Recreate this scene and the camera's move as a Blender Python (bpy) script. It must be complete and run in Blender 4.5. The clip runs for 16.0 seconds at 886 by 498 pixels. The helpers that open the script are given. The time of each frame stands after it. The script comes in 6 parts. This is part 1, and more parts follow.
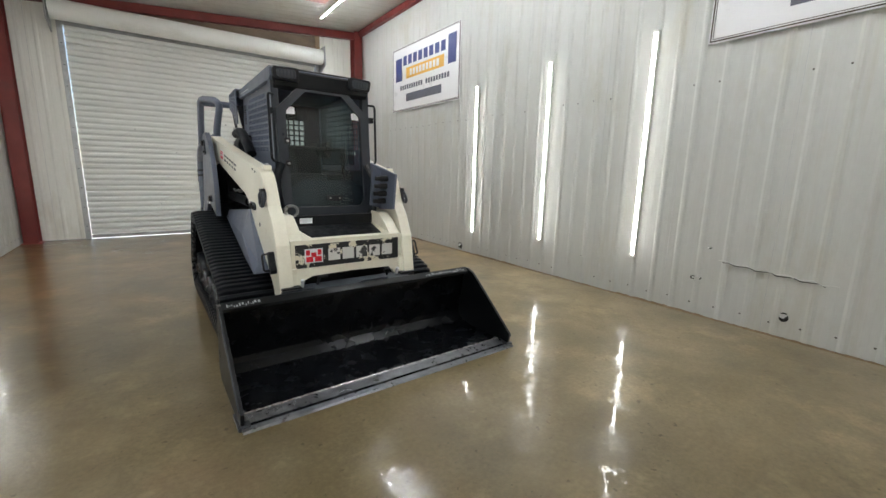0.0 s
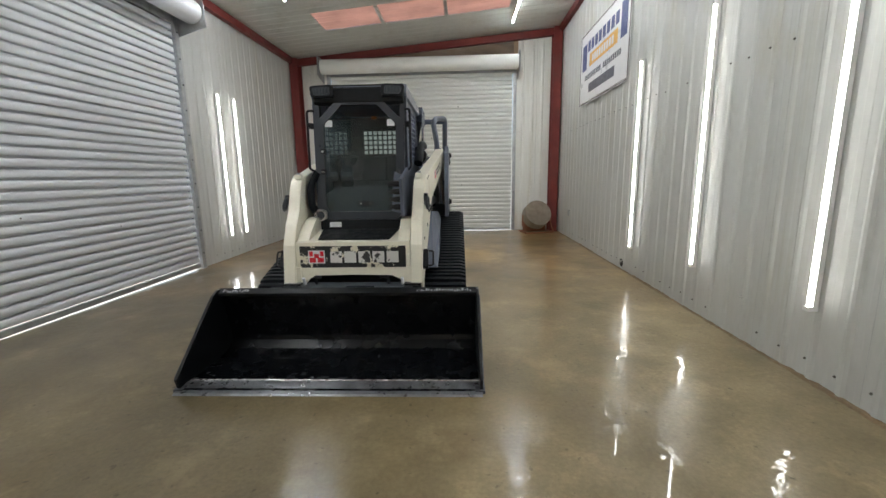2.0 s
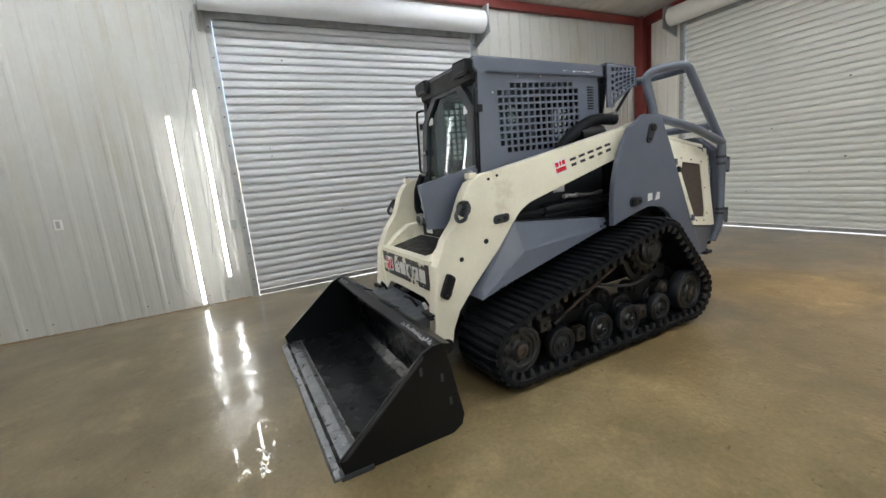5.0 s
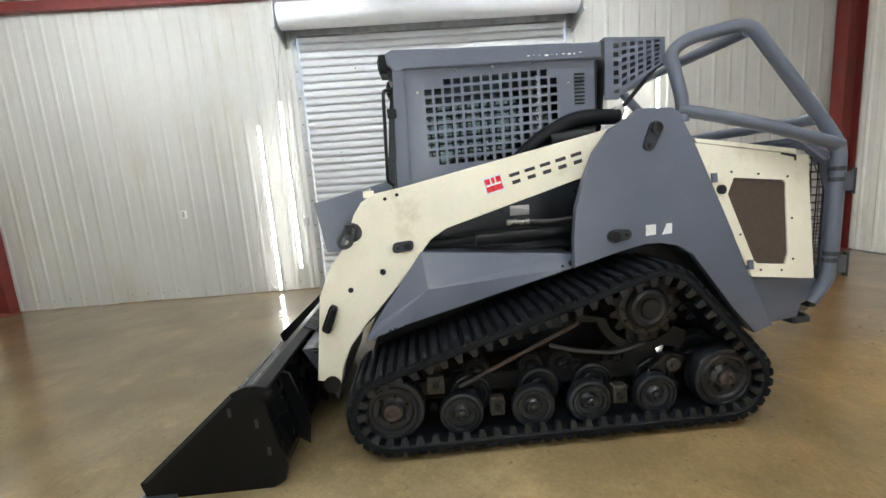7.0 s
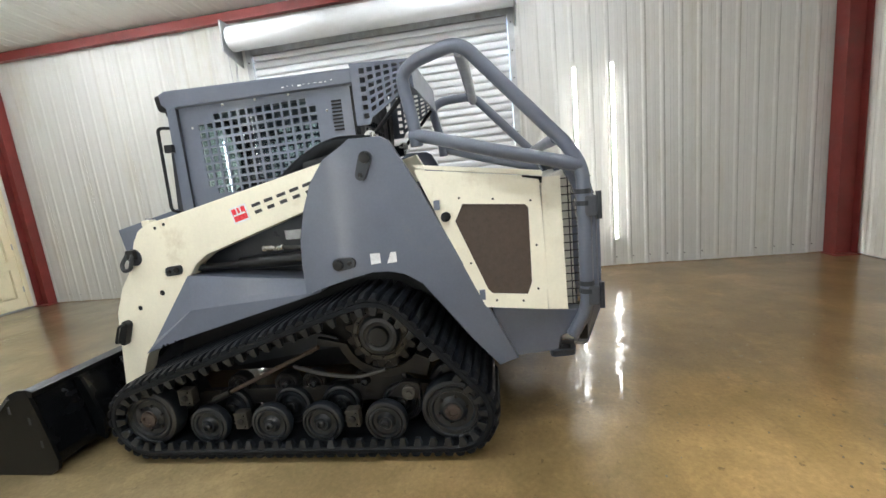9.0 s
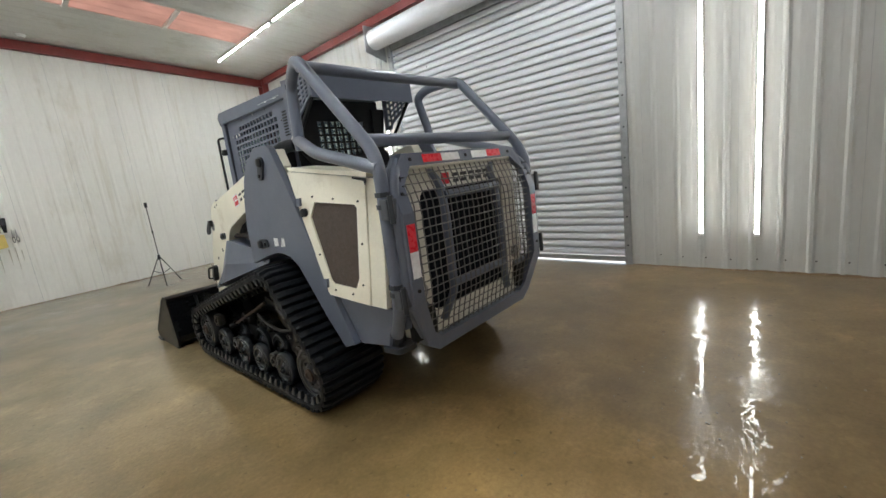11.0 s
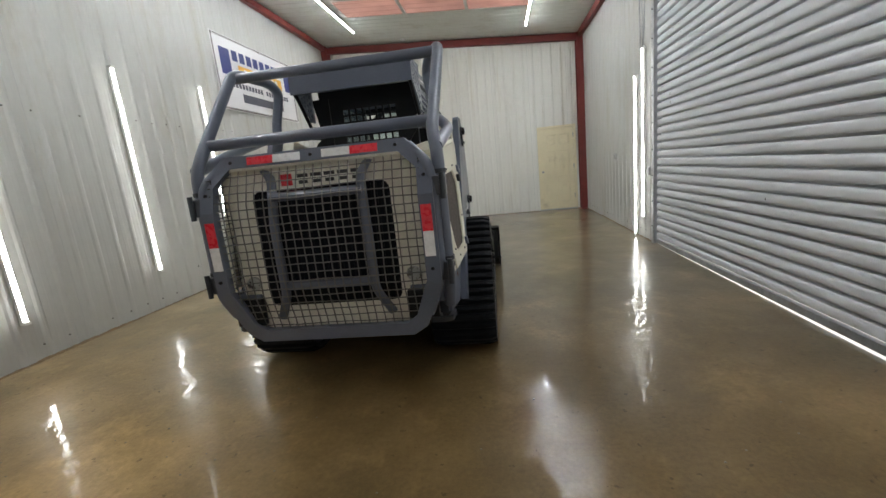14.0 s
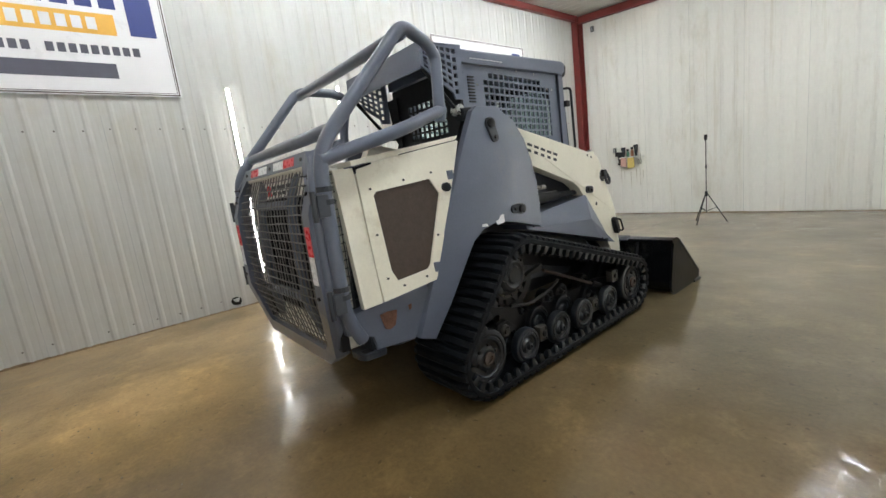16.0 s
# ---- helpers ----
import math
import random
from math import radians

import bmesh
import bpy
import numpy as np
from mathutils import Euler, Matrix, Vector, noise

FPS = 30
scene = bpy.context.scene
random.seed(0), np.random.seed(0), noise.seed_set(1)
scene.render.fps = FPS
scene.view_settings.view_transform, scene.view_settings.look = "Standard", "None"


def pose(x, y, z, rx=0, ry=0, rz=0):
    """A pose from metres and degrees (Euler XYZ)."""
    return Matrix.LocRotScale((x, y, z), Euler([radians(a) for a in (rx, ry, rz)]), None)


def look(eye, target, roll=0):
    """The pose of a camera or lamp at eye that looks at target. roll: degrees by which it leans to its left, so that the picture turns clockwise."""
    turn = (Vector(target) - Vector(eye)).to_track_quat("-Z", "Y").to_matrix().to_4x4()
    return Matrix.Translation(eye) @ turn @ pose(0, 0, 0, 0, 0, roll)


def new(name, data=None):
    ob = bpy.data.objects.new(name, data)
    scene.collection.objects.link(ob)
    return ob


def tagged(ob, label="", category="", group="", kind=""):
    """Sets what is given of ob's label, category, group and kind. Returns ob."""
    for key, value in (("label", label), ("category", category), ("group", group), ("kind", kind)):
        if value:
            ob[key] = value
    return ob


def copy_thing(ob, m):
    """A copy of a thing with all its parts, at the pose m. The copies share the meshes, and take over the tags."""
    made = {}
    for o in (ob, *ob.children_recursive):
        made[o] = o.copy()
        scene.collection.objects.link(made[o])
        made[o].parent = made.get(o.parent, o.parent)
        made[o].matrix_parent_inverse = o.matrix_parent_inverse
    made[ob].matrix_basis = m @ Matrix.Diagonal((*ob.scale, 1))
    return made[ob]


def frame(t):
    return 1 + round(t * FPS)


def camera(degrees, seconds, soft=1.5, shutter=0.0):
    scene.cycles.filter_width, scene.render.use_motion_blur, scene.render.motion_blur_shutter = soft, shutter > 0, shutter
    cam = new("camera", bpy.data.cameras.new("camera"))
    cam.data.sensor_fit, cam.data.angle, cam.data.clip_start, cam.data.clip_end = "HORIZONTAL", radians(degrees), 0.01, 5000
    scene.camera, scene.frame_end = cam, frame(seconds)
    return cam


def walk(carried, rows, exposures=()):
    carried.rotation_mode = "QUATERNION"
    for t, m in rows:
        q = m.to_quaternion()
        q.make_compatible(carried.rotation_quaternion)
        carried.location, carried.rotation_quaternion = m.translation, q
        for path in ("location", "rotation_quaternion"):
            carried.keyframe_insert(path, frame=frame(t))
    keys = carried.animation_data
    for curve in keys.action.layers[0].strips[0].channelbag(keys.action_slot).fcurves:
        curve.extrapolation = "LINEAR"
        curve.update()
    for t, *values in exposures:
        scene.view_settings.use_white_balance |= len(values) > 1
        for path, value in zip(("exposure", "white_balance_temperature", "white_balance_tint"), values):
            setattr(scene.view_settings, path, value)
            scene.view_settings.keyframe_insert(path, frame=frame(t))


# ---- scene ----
EXPOSURE = 1.55
EXPOSURES = [(0, 0.23), (1.5, -0.04), (2.5, 0.0), (4.5, 0.09), (6.8, 0.56), (8.7, 0.73), (11, 0.20), (12.5, 0.11), (14, -0.12), (15, -0.05), (16, 0.40)]
cam = camera(95.1, 16.0)
PATH = [
    (0, (-1.013, -4.325, 1.398), (0.128, -2.725, 1.028), 1.3),
    (0.5, (-0.49, -4.488, 1.385), (0.365, -2.723, 0.992), 1.1),
    (1, (0.075, -4.611, 1.367), (0.61, -2.72, 0.994), 0.5),
    (1.5, (0.645, -4.63, 1.37), (0.85, -2.674, 1.007), -0.4),
    (2, (1.182, -4.503, 1.397), (1.078, -2.538, 1.04), -0.9),
    (2.5, (1.689, -4.346, 1.416), (1.271, -2.428, 1.031), -1.5),
    (3, (2.144, -4.041, 1.382), (1.442, -2.214, 0.971), -2.2),
    (3.5, (2.599, -3.657, 1.369), (1.57, -1.997, 0.939), -3.1),
    (4, (2.896, -3.257, 1.417), (1.585, -1.815, 0.972), -4.0),
    (4.5, (3.082, -2.771, 1.416), (1.5, -1.61, 1.031), -4.5),
    (4.7, (3.139, -2.592, 1.432), (1.473, -1.552, 1.053), -4.9),
    (6.8, (3.153, -0.755, 1.417), (1.179, -0.603, 1.134), -3.9),
    (7, (3.137, -0.575, 1.433), (1.163, -0.515, 1.117), -4.2),
    (7.5, (3.139, -0.084, 1.406), (1.163, -0.162, 1.106), -4.3),
    (8, (3.137, 0.394, 1.448), (1.17, 0.209, 1.14), -5.0),
    (8.5, (3.046, 0.922, 1.489), (1.097, 0.617, 1.162), -6.1),
    (8.7, (3.086, 1.07, 1.493), (1.133, 0.791, 1.159), -6.0),
    (10.8, (2.405, 3.176, 1.416), (0.859, 1.966, 1.037), -6.6),
    (11, (2.236, 3.327, 1.437), (0.805, 1.981, 1.064), -7.2),
    (11.5, (1.792, 3.682, 1.394), (0.624, 2.103, 1.02), -6.8),
    (12, (1.292, 3.886, 1.375), (0.383, 2.147, 0.985), -6.3),
    (12.5, (0.764, 4.012, 1.388), (0.127, 2.156, 1.002), -6.1),
    (13, (0.256, 4.078, 1.424), (-0.084, 2.151, 1.012), -6.1),
    (13.5, (-0.278, 4.01, 1.4), (-0.313, 2.05, 1.002), -5.9),
    (14, (-0.827, 3.917, 1.372), (-0.522, 1.979, 0.982), -5.9),
    (14.5, (-1.287, 3.698, 1.361), (-0.657, 1.841, 0.966), -6.1),
    (15, (-1.707, 3.366, 1.362), (-0.744, 1.655, 0.98), -6.5),
    (15.5, (-2.069, 2.973, 1.375), (-0.789, 1.485, 0.994), -6.6),
    (16, (-2.314, 2.488, 1.34), (-0.768, 1.265, 1.003), -7.0),
]
walk(cam, [(t, look(eye, target, roll)) for t, eye, target, roll in PATH], [(t, EXPOSURE + s) for t, s in EXPOSURES])

# ---- light ----
world = bpy.data.worlds.new("sky")
scene.world = world
world.use_nodes = True
_wn = world.node_tree.nodes
_sky = _wn.new("ShaderNodeTexSky")
_sky.sky_type = "NISHITA"
_sky.sun_disc = False
_sky.sun_elevation, _sky.sun_rotation = radians(60), radians(-60)
world.node_tree.links.new(_sky.outputs[0], _wn["Background"].inputs[0])
_wn["Background"].inputs[1].default_value = 0.10
sun_data = bpy.data.lights.new("sun", "SUN")
sun_data.energy, sun_data.angle, sun_data.color = 2.2, radians(0.5), (1.0, 0.95, 0.88)
sun = new("sun", sun_data)
sun.matrix_world = look((-4, 2.5, 8), (0, 0, 0))
LAMP = 45.0      # strength of the ceiling tubes
LAMP_WALL = 6.0  # strength of the wall tubes

# ---- materials ----
def material(name, color, rough=0.5, metal=0.0, vary=0.12, scale=6.0, fine=90.0, bump=0.05, dirt=None, dirt_amount=0.0,
             dirt_scale=2.0, spec=0.5, coat=0.0, island=0.0, stretch=(1, 1, 1), rough_vary=0.12, streaks=0.0):
    """A painted, moulded or cast surface: broad tone changes, fine grain in tone and relief, patches of dirt."""
    m = bpy.data.materials.new(name)
    m.use_nodes = True
    nt = m.node_tree
    n, l = nt.nodes, nt.links
    b = n["Principled BSDF"]
    tc = n.new("ShaderNodeTexCoord")
    mp = n.new("ShaderNodeMapping")
    mp.inputs["Scale"].default_value = stretch
    l.new(tc.outputs["Object"], mp.inputs[0])

    def noise_node(s, detail=4.0, rgh=0.6):
        t = n.new("ShaderNodeTexNoise")
        t.inputs["Scale"].default_value, t.inputs["Detail"].default_value, t.inputs["Roughness"].default_value = s, detail, rgh
        l.new(mp.outputs[0], t.inputs["Vector"])
        return t.outputs[0]

    def ramp(src, a, b_):
        r = n.new("ShaderNodeMapRange")
        r.inputs["From Min"].default_value, r.inputs["From Max"].default_value = 0.3, 0.7
        r.inputs["To Min"].default_value, r.inputs["To Max"].default_value = a, b_
        l.new(src, r.inputs["Value"])
        return r.outputs[0]

    def mul(x, y):
        k = n.new("ShaderNodeMath")
        k.operation = "MULTIPLY"
        for i, v in ((0, x), (1, y)):
            if isinstance(v, float):
                k.inputs[i].default_value = v
            else:
                l.new(v, k.inputs[i])
        return k.outputs[0]

    broad, grain = noise_node(scale), noise_node(fine, 3.0)
    tone = mul(ramp(broad, 1 - vary, 1 + vary), ramp(grain, 1 - vary * 0.5, 1 + vary * 0.5))
    if island:
        oi = n.new("ShaderNodeObjectInfo")
        r = n.new("ShaderNodeMapRange")
        r.inputs["To Min"].default_value, r.inputs["To Max"].default_value = 1 - island, 1 + island
        l.new(oi.outputs["Random"], r.inputs["Value"])
        tone = mul(tone, r.outputs[0])
    vm = n.new("ShaderNodeVectorMath")
    vm.operation = "SCALE"
    vm.inputs[0].default_value = color
    l.new(tone, vm.inputs["Scale"])
    col = vm.outputs[0]
    if dirt:
        mix = n.new("ShaderNodeMix")
        mix.data_type = "RGBA"
        d = noise_node(dirt_scale, 8.0, 0.7)
        f = n.new("ShaderNodeMapRange")
        f.inputs["From Min"].default_value, f.inputs["From Max"].default_value = 0.62 - dirt_amount * 0.3, 0.75
        l.new(d, f.inputs["Value"])
        l.new(mul(f.outputs[0], min(1.0, 0.35 + dirt_amount)), mix.inputs[0])
        l.new(col, mix.inputs[6])
        mix.inputs[7].default_value = (*dirt, 1)
        col = mix.outputs[2]
    if streaks:
        sm = n.new("ShaderNodeMapping")
        sm.inputs["Scale"].default_value = (1, 1, 0.045)
        l.new(tc.outputs["Object"], sm.inputs[0])
        st = n.new("ShaderNodeTexNoise")
        st.inputs["Scale"].default_value, st.inputs["Detail"].default_value, st.inputs["Roughness"].default_value = 7.0, 6.0, 0.7
        l.new(sm.outputs[0], st.inputs["Vector"])
        sr = n.new("ShaderNodeMapRange")
        sr.inputs["From Min"].default_value, sr.inputs["From Max"].default_value, sr.inputs["To Max"].default_value = 0.55, 0.75, streaks
        l.new(st.outputs[0], sr.inputs["Value"])
        sx = n.new("ShaderNodeMix")
        sx.data_type = "RGBA"
        l.new(sr.outputs[0], sx.inputs[0])
        l.new(col, sx.inputs[6])
        sx.inputs[7].default_value = (*(dirt or color), 1)
        col = sx.outputs[2]
    l.new(col, b.inputs["Base Color"])
    l.new(ramp(noise_node(scale * 2.3), max(0.02, rough - rough_vary), min(1.0, rough + rough_vary)), b.inputs["Roughness"])
    b.inputs["Metallic"].default_value = metal
    b.inputs["Specular IOR Level"].default_value = spec
    b.inputs["Coat Weight"].default_value = coat
    b.inputs["Coat Roughness"].default_value = 0.12
    if bump:
        bp = n.new("ShaderNodeBump")
        bp.inputs["Strength"].default_value, bp.inputs["Distance"].default_value = bump, 0.01
        l.new(noise_node(fine * 0.5), bp.inputs["Height"])
        l.new(bp.outputs[0], b.inputs["Normal"])
    return m


def glow(name, color, strength):
    m = bpy.data.materials.new(name)
    m.use_nodes = True
    b = m.node_tree.nodes["Principled BSDF"]
    b.inputs["Base Color"].default_value = (0.9, 0.9, 0.9, 1)
    b.inputs["Emission Color"].default_value = (*color, 1)
    b.inputs["Emission Strength"].default_value = strength
    return m


def wet_floor():
    m = bpy.data.materials.new("wet_concrete")
    m.use_nodes = True
    nt = m.node_tree
    n, l = nt.nodes, nt.links
    b = n["Principled BSDF"]
    tc = n.new("ShaderNodeTexCoord")

    def noise_node(s, detail=5.0, rgh=0.6, dist=0.0, st=(1, 1, 1)):
        mp = n.new("ShaderNodeMapping")
        mp.inputs["Scale"].default_value = st
        l.new(tc.outputs["Object"], mp.inputs[0])
        t = n.new("ShaderNodeTexNoise")
        t.inputs["Scale"].default_value, t.inputs["Detail"].default_value = s, detail
        t.inputs["Roughness"].default_value, t.inputs["Distortion"].default_value = rgh, dist
        l.new(mp.outputs[0], t.inputs["Vector"])
        return t.outputs[0]

    def rng(src, f0, f1, t0, t1):
        r = n.new("ShaderNodeMapRange")
        r.inputs["From Min"].default_value, r.inputs["From Max"].default_value = f0, f1
        r.inputs["To Min"].default_value, r.inputs["To Max"].default_value = t0, t1
        l.new(src, r.inputs["Value"])
        return r.outputs[0]

    ramp = n.new("ShaderNodeValToRGB")
    e = ramp.color_ramp.elements
    e[0].position, e[0].color = 0.28, (0.112, 0.083, 0.036, 1)
    e[1].position, e[1].color = 0.72, (0.268, 0.201, 0.100, 1)
    mid = e.new(0.5)
    mid.color = (0.178, 0.131, 0.060, 1)
    l.new(noise_node(0.9, 8.0, 0.62, 0.15), ramp.inputs[0])
    mix = n.new("ShaderNodeMix")
    mix.data_type, mix.blend_type = "RGBA", "MULTIPLY"
    mix.inputs[0].default_value = 1.0
    l.new(ramp.outputs[0], mix.inputs[6])
    g = n.new("ShaderNodeCombineColor")
    sp = rng(noise_node(38.0, 6.0, 0.7), 0.3, 0.7, 0.84, 1.15)
    spots = rng(noise_node(17.0, 3.0, 0.55, 0.3), 0.66, 0.72, 1.0, 0.6)
    pale = rng(noise_node(2.1, 10.0, 0.72, 0.15), 0.53, 0.64, 1.0, 1.30)
    # paler east half with a ragged edge: sandy dry tone plus painted-in light
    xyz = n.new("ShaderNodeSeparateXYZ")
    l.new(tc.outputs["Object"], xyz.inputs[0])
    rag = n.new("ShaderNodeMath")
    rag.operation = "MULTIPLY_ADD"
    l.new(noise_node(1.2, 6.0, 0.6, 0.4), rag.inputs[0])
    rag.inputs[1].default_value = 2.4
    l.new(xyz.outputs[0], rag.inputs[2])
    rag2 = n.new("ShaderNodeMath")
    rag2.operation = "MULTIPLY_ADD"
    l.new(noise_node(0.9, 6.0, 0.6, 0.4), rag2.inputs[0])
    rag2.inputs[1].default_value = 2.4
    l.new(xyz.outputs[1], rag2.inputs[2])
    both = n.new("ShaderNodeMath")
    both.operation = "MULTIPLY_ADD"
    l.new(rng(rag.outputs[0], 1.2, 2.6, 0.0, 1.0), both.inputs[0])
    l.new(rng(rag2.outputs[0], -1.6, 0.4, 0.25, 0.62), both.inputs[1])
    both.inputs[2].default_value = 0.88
    # a dry gritty patch behind the machine, ragged at its edge
    away = n.new("ShaderNodeVectorMath")
    away.operation = "DISTANCE"
    l.new(tc.outputs["Object"], away.inputs[0])
    away.inputs[1].default_value = (1.05, 2.45, 0.0)
    edge = n.new("ShaderNodeMath")
    edge.operation = "MULTIPLY_ADD"
    l.new(noise_node(3.0, 7.0, 0.65, 0.2), edge.inputs[0])
    edge.inputs[1].default_value = 1.1
    l.new(away.outputs["Value"], edge.inputs[2])
    dry = rng(edge.outputs[0], 1.15, 1.6, 1.28, 1.0)
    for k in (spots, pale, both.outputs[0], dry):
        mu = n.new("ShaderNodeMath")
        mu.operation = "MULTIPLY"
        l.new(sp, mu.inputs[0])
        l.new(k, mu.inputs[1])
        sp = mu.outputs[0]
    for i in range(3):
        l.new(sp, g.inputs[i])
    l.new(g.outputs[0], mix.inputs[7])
    # the far end carries more red clay, the near end is greyer
    clay = n.new("ShaderNodeMix")
    clay.data_type = "RGBA"
    l.new(rng(rag2.outputs[0], 0.6, 3.2, 0.0, 1.0), clay.inputs[0])
    clay.inputs[6].default_value, clay.inputs[7].default_value = (0.93, 0.97, 1.12, 1), (1.10, 0.98, 0.88, 1)
    tint = n.new("ShaderNodeMix")
    tint.data_type, tint.blend_type = "RGBA", "MULTIPLY"
    tint.inputs[0].default_value = 1.0
    l.new(mix.outputs[2], tint.inputs[6])
    l.new(clay.outputs[2], tint.inputs[7])
    l.new(tint.outputs[2], b.inputs["Base Color"])
    wet = noise_node(0.75, 4.0, 0.55, 0.3)
    l.new(rng(wet, 0.30, 0.70, 0.285, 0.38), b.inputs["Roughness"])
    b.inputs["Specular IOR Level"].default_value = 0.12
    film_share = n.new("ShaderNodeMath")
    film_share.operation = "MULTIPLY"
    l.new(rng(noise_node(2.2, 4.0, 0.55, 0.4), 0.25, 0.75, 1.0, 0.65), film_share.inputs[0])
    l.new(rng(edge.outputs[0], 1.15, 1.55, 0.22, 1.0), film_share.inputs[1])
    l.new(film_share.outputs[0], b.inputs["Coat Weight"])
    l.new(rng(noise_node(0.55, 5.0, 0.6, 0.5), 0.45, 0.66, 0.003, 0.018), b.inputs["Coat Roughness"])
    bp = n.new("ShaderNodeBump")
    bp.inputs["Strength"].default_value, bp.inputs["Distance"].default_value = 0.10, 0.01
    l.new(noise_node(26.0, 5.0, 0.65), bp.inputs["Height"])
    b2 = n.new("ShaderNodeBump")
    b2.inputs["Strength"].default_value, b2.inputs["Distance"].default_value = 0.25, 0.02
    l.new(noise_node(2.6, 3.0, 0.5), b2.inputs["Height"])
    l.new(b2.outputs[0], bp.inputs["Normal"])
    l.new(bp.outputs[0], b.inputs["Normal"])
    film = n.new("ShaderNodeBump")
    film.inputs["Strength"].default_value, film.inputs["Distance"].default_value = 0.44, 0.01
    rip = n.new("ShaderNodeMath")
    rip.operation = "MULTIPLY"
    l.new(noise_node(8.0, 4.0, 0.55, 0.8), rip.inputs[0])
    l.new(rng(noise_node(2.4, 3.0, 0.6, 0.4), 0.48, 0.66, 0.015, 0.85), rip.inputs[1])
    pebble = n.new("ShaderNodeMath")
    pebble.operation = "MULTIPLY"
    l.new(noise_node(42.0, 4.0, 0.6, 0.4), pebble.inputs[0])
    l.new(rng(noise_node(1.6, 4.0, 0.6, 0.5), 0.48, 0.58, 0.006, 0.50), pebble.inputs[1])
    rough_sum = n.new("ShaderNodeMath")
    l.new(rip.outputs[0], rough_sum.inputs[0])
    l.new(pebble.outputs[0], rough_sum.inputs[1])
    l.new(rough_sum.outputs[0], film.inputs["Height"])
    l.new(film.outputs[0], b.inputs["Coat Normal"])
    return m


def translucent(name, color):
    m = bpy.data.materials.new(name)
    m.use_nodes = True
    n, l = m.node_tree.nodes, m.node_tree.links
    tr, df, mx = n.new("ShaderNodeBsdfTranslucent"), n.new("ShaderNodeBsdfDiffuse"), n.new("ShaderNodeMixShader")
    tc, t, r = n.new("ShaderNodeTexCoord"), n.new("ShaderNodeTexNoise"), n.new("ShaderNodeValToRGB")
    t.inputs["Scale"].default_value, t.inputs["Detail"].default_value = 2.2, 7.0
    l.new(tc.outputs["Object"], t.inputs["Vector"])
    l.new(t.outputs[0], r.inputs[0])
    r.color_ramp.elements[0].position, r.color_ramp.elements[1].position = 0.3, 0.7
    r.color_ramp.elements[0].color = (*(c * 0.75 for c in color), 1)
    r.color_ramp.elements[1].color = (*color, 1)
    for s in (tr, df):
        l.new(r.outputs[0], s.inputs["Color"])
    mx.inputs[0].default_value = 0.3
    l.new(tr.outputs[0], mx.inputs[1])
    l.new(df.outputs[0], mx.inputs[2])
    l.new(mx.outputs[0], n["Material Output"].inputs[0])
    return m


def glass(name, color):
    """Thin tinted sheet glass: lets light through with a tint and mirrors more at a glancing angle."""
    m = bpy.data.materials.new(name)
    m.use_nodes = True
    n, l = m.node_tree.nodes, m.node_tree.links
    tr, gl, mx, fr = n.new("ShaderNodeBsdfTransparent"), n.new("ShaderNodeBsdfGlossy"), n.new("ShaderNodeMixShader"), n.new("ShaderNodeLayerWeight")
    tr.inputs["Color"].default_value = (*color, 1)
    gl.inputs["Roughness"].default_value = 0.02
    fr.inputs["Blend"].default_value = 0.5
    pw, ad = n.new("ShaderNodeMath"), n.new("ShaderNodeMath")
    pw.operation, ad.operation = "POWER", "MULTIPLY_ADD"
    l.new(fr.outputs["Facing"], pw.inputs[0])
    pw.inputs[1].default_value = 5.0
    l.new(pw.outputs[0], ad.inputs[0])
    ad.inputs[1].default_value, ad.inputs[2].default_value = 0.95, 0.036
    l.new(ad.outputs[0], mx.inputs[0])
    l.new(tr.outputs[0], mx.inputs[1])
    l.new(gl.outputs[0], mx.inputs[2])
    l.new(mx.outputs[0], n["Material Output"].inputs[0])
    return m


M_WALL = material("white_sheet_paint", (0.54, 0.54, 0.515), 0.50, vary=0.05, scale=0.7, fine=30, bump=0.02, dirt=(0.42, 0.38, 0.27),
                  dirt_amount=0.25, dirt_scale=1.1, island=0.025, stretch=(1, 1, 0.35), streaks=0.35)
M_CEIL = material("ceiling_sheet_paint", (0.62, 0.62, 0.58), 0.4, vary=0.06, scale=0.8, fine=30, bump=0.02, dirt=(0.40, 0.36, 0.28), dirt_amount=0.25)
M_RED = material("red_oxide_paint", (0.19, 0.030, 0.026), 0.45, vary=0.15, scale=3, dirt=(0.10, 0.05, 0.04), dirt_amount=0.3)
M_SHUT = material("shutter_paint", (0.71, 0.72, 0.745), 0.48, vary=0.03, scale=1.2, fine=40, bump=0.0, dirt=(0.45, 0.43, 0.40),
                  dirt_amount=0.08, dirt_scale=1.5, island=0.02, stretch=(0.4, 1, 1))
# same sheets as M_WALL; lighter, creamier base adds light the end walls lack
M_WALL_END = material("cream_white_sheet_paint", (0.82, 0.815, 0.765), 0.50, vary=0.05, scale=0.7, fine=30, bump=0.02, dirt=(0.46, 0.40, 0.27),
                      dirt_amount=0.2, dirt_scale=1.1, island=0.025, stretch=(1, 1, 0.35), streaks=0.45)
# north curtain's whiter copy of M_SHUT, brightened in colour for light missing there
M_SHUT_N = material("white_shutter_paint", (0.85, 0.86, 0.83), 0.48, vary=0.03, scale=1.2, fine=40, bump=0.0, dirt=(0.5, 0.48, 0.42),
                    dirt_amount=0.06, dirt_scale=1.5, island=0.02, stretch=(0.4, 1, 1))
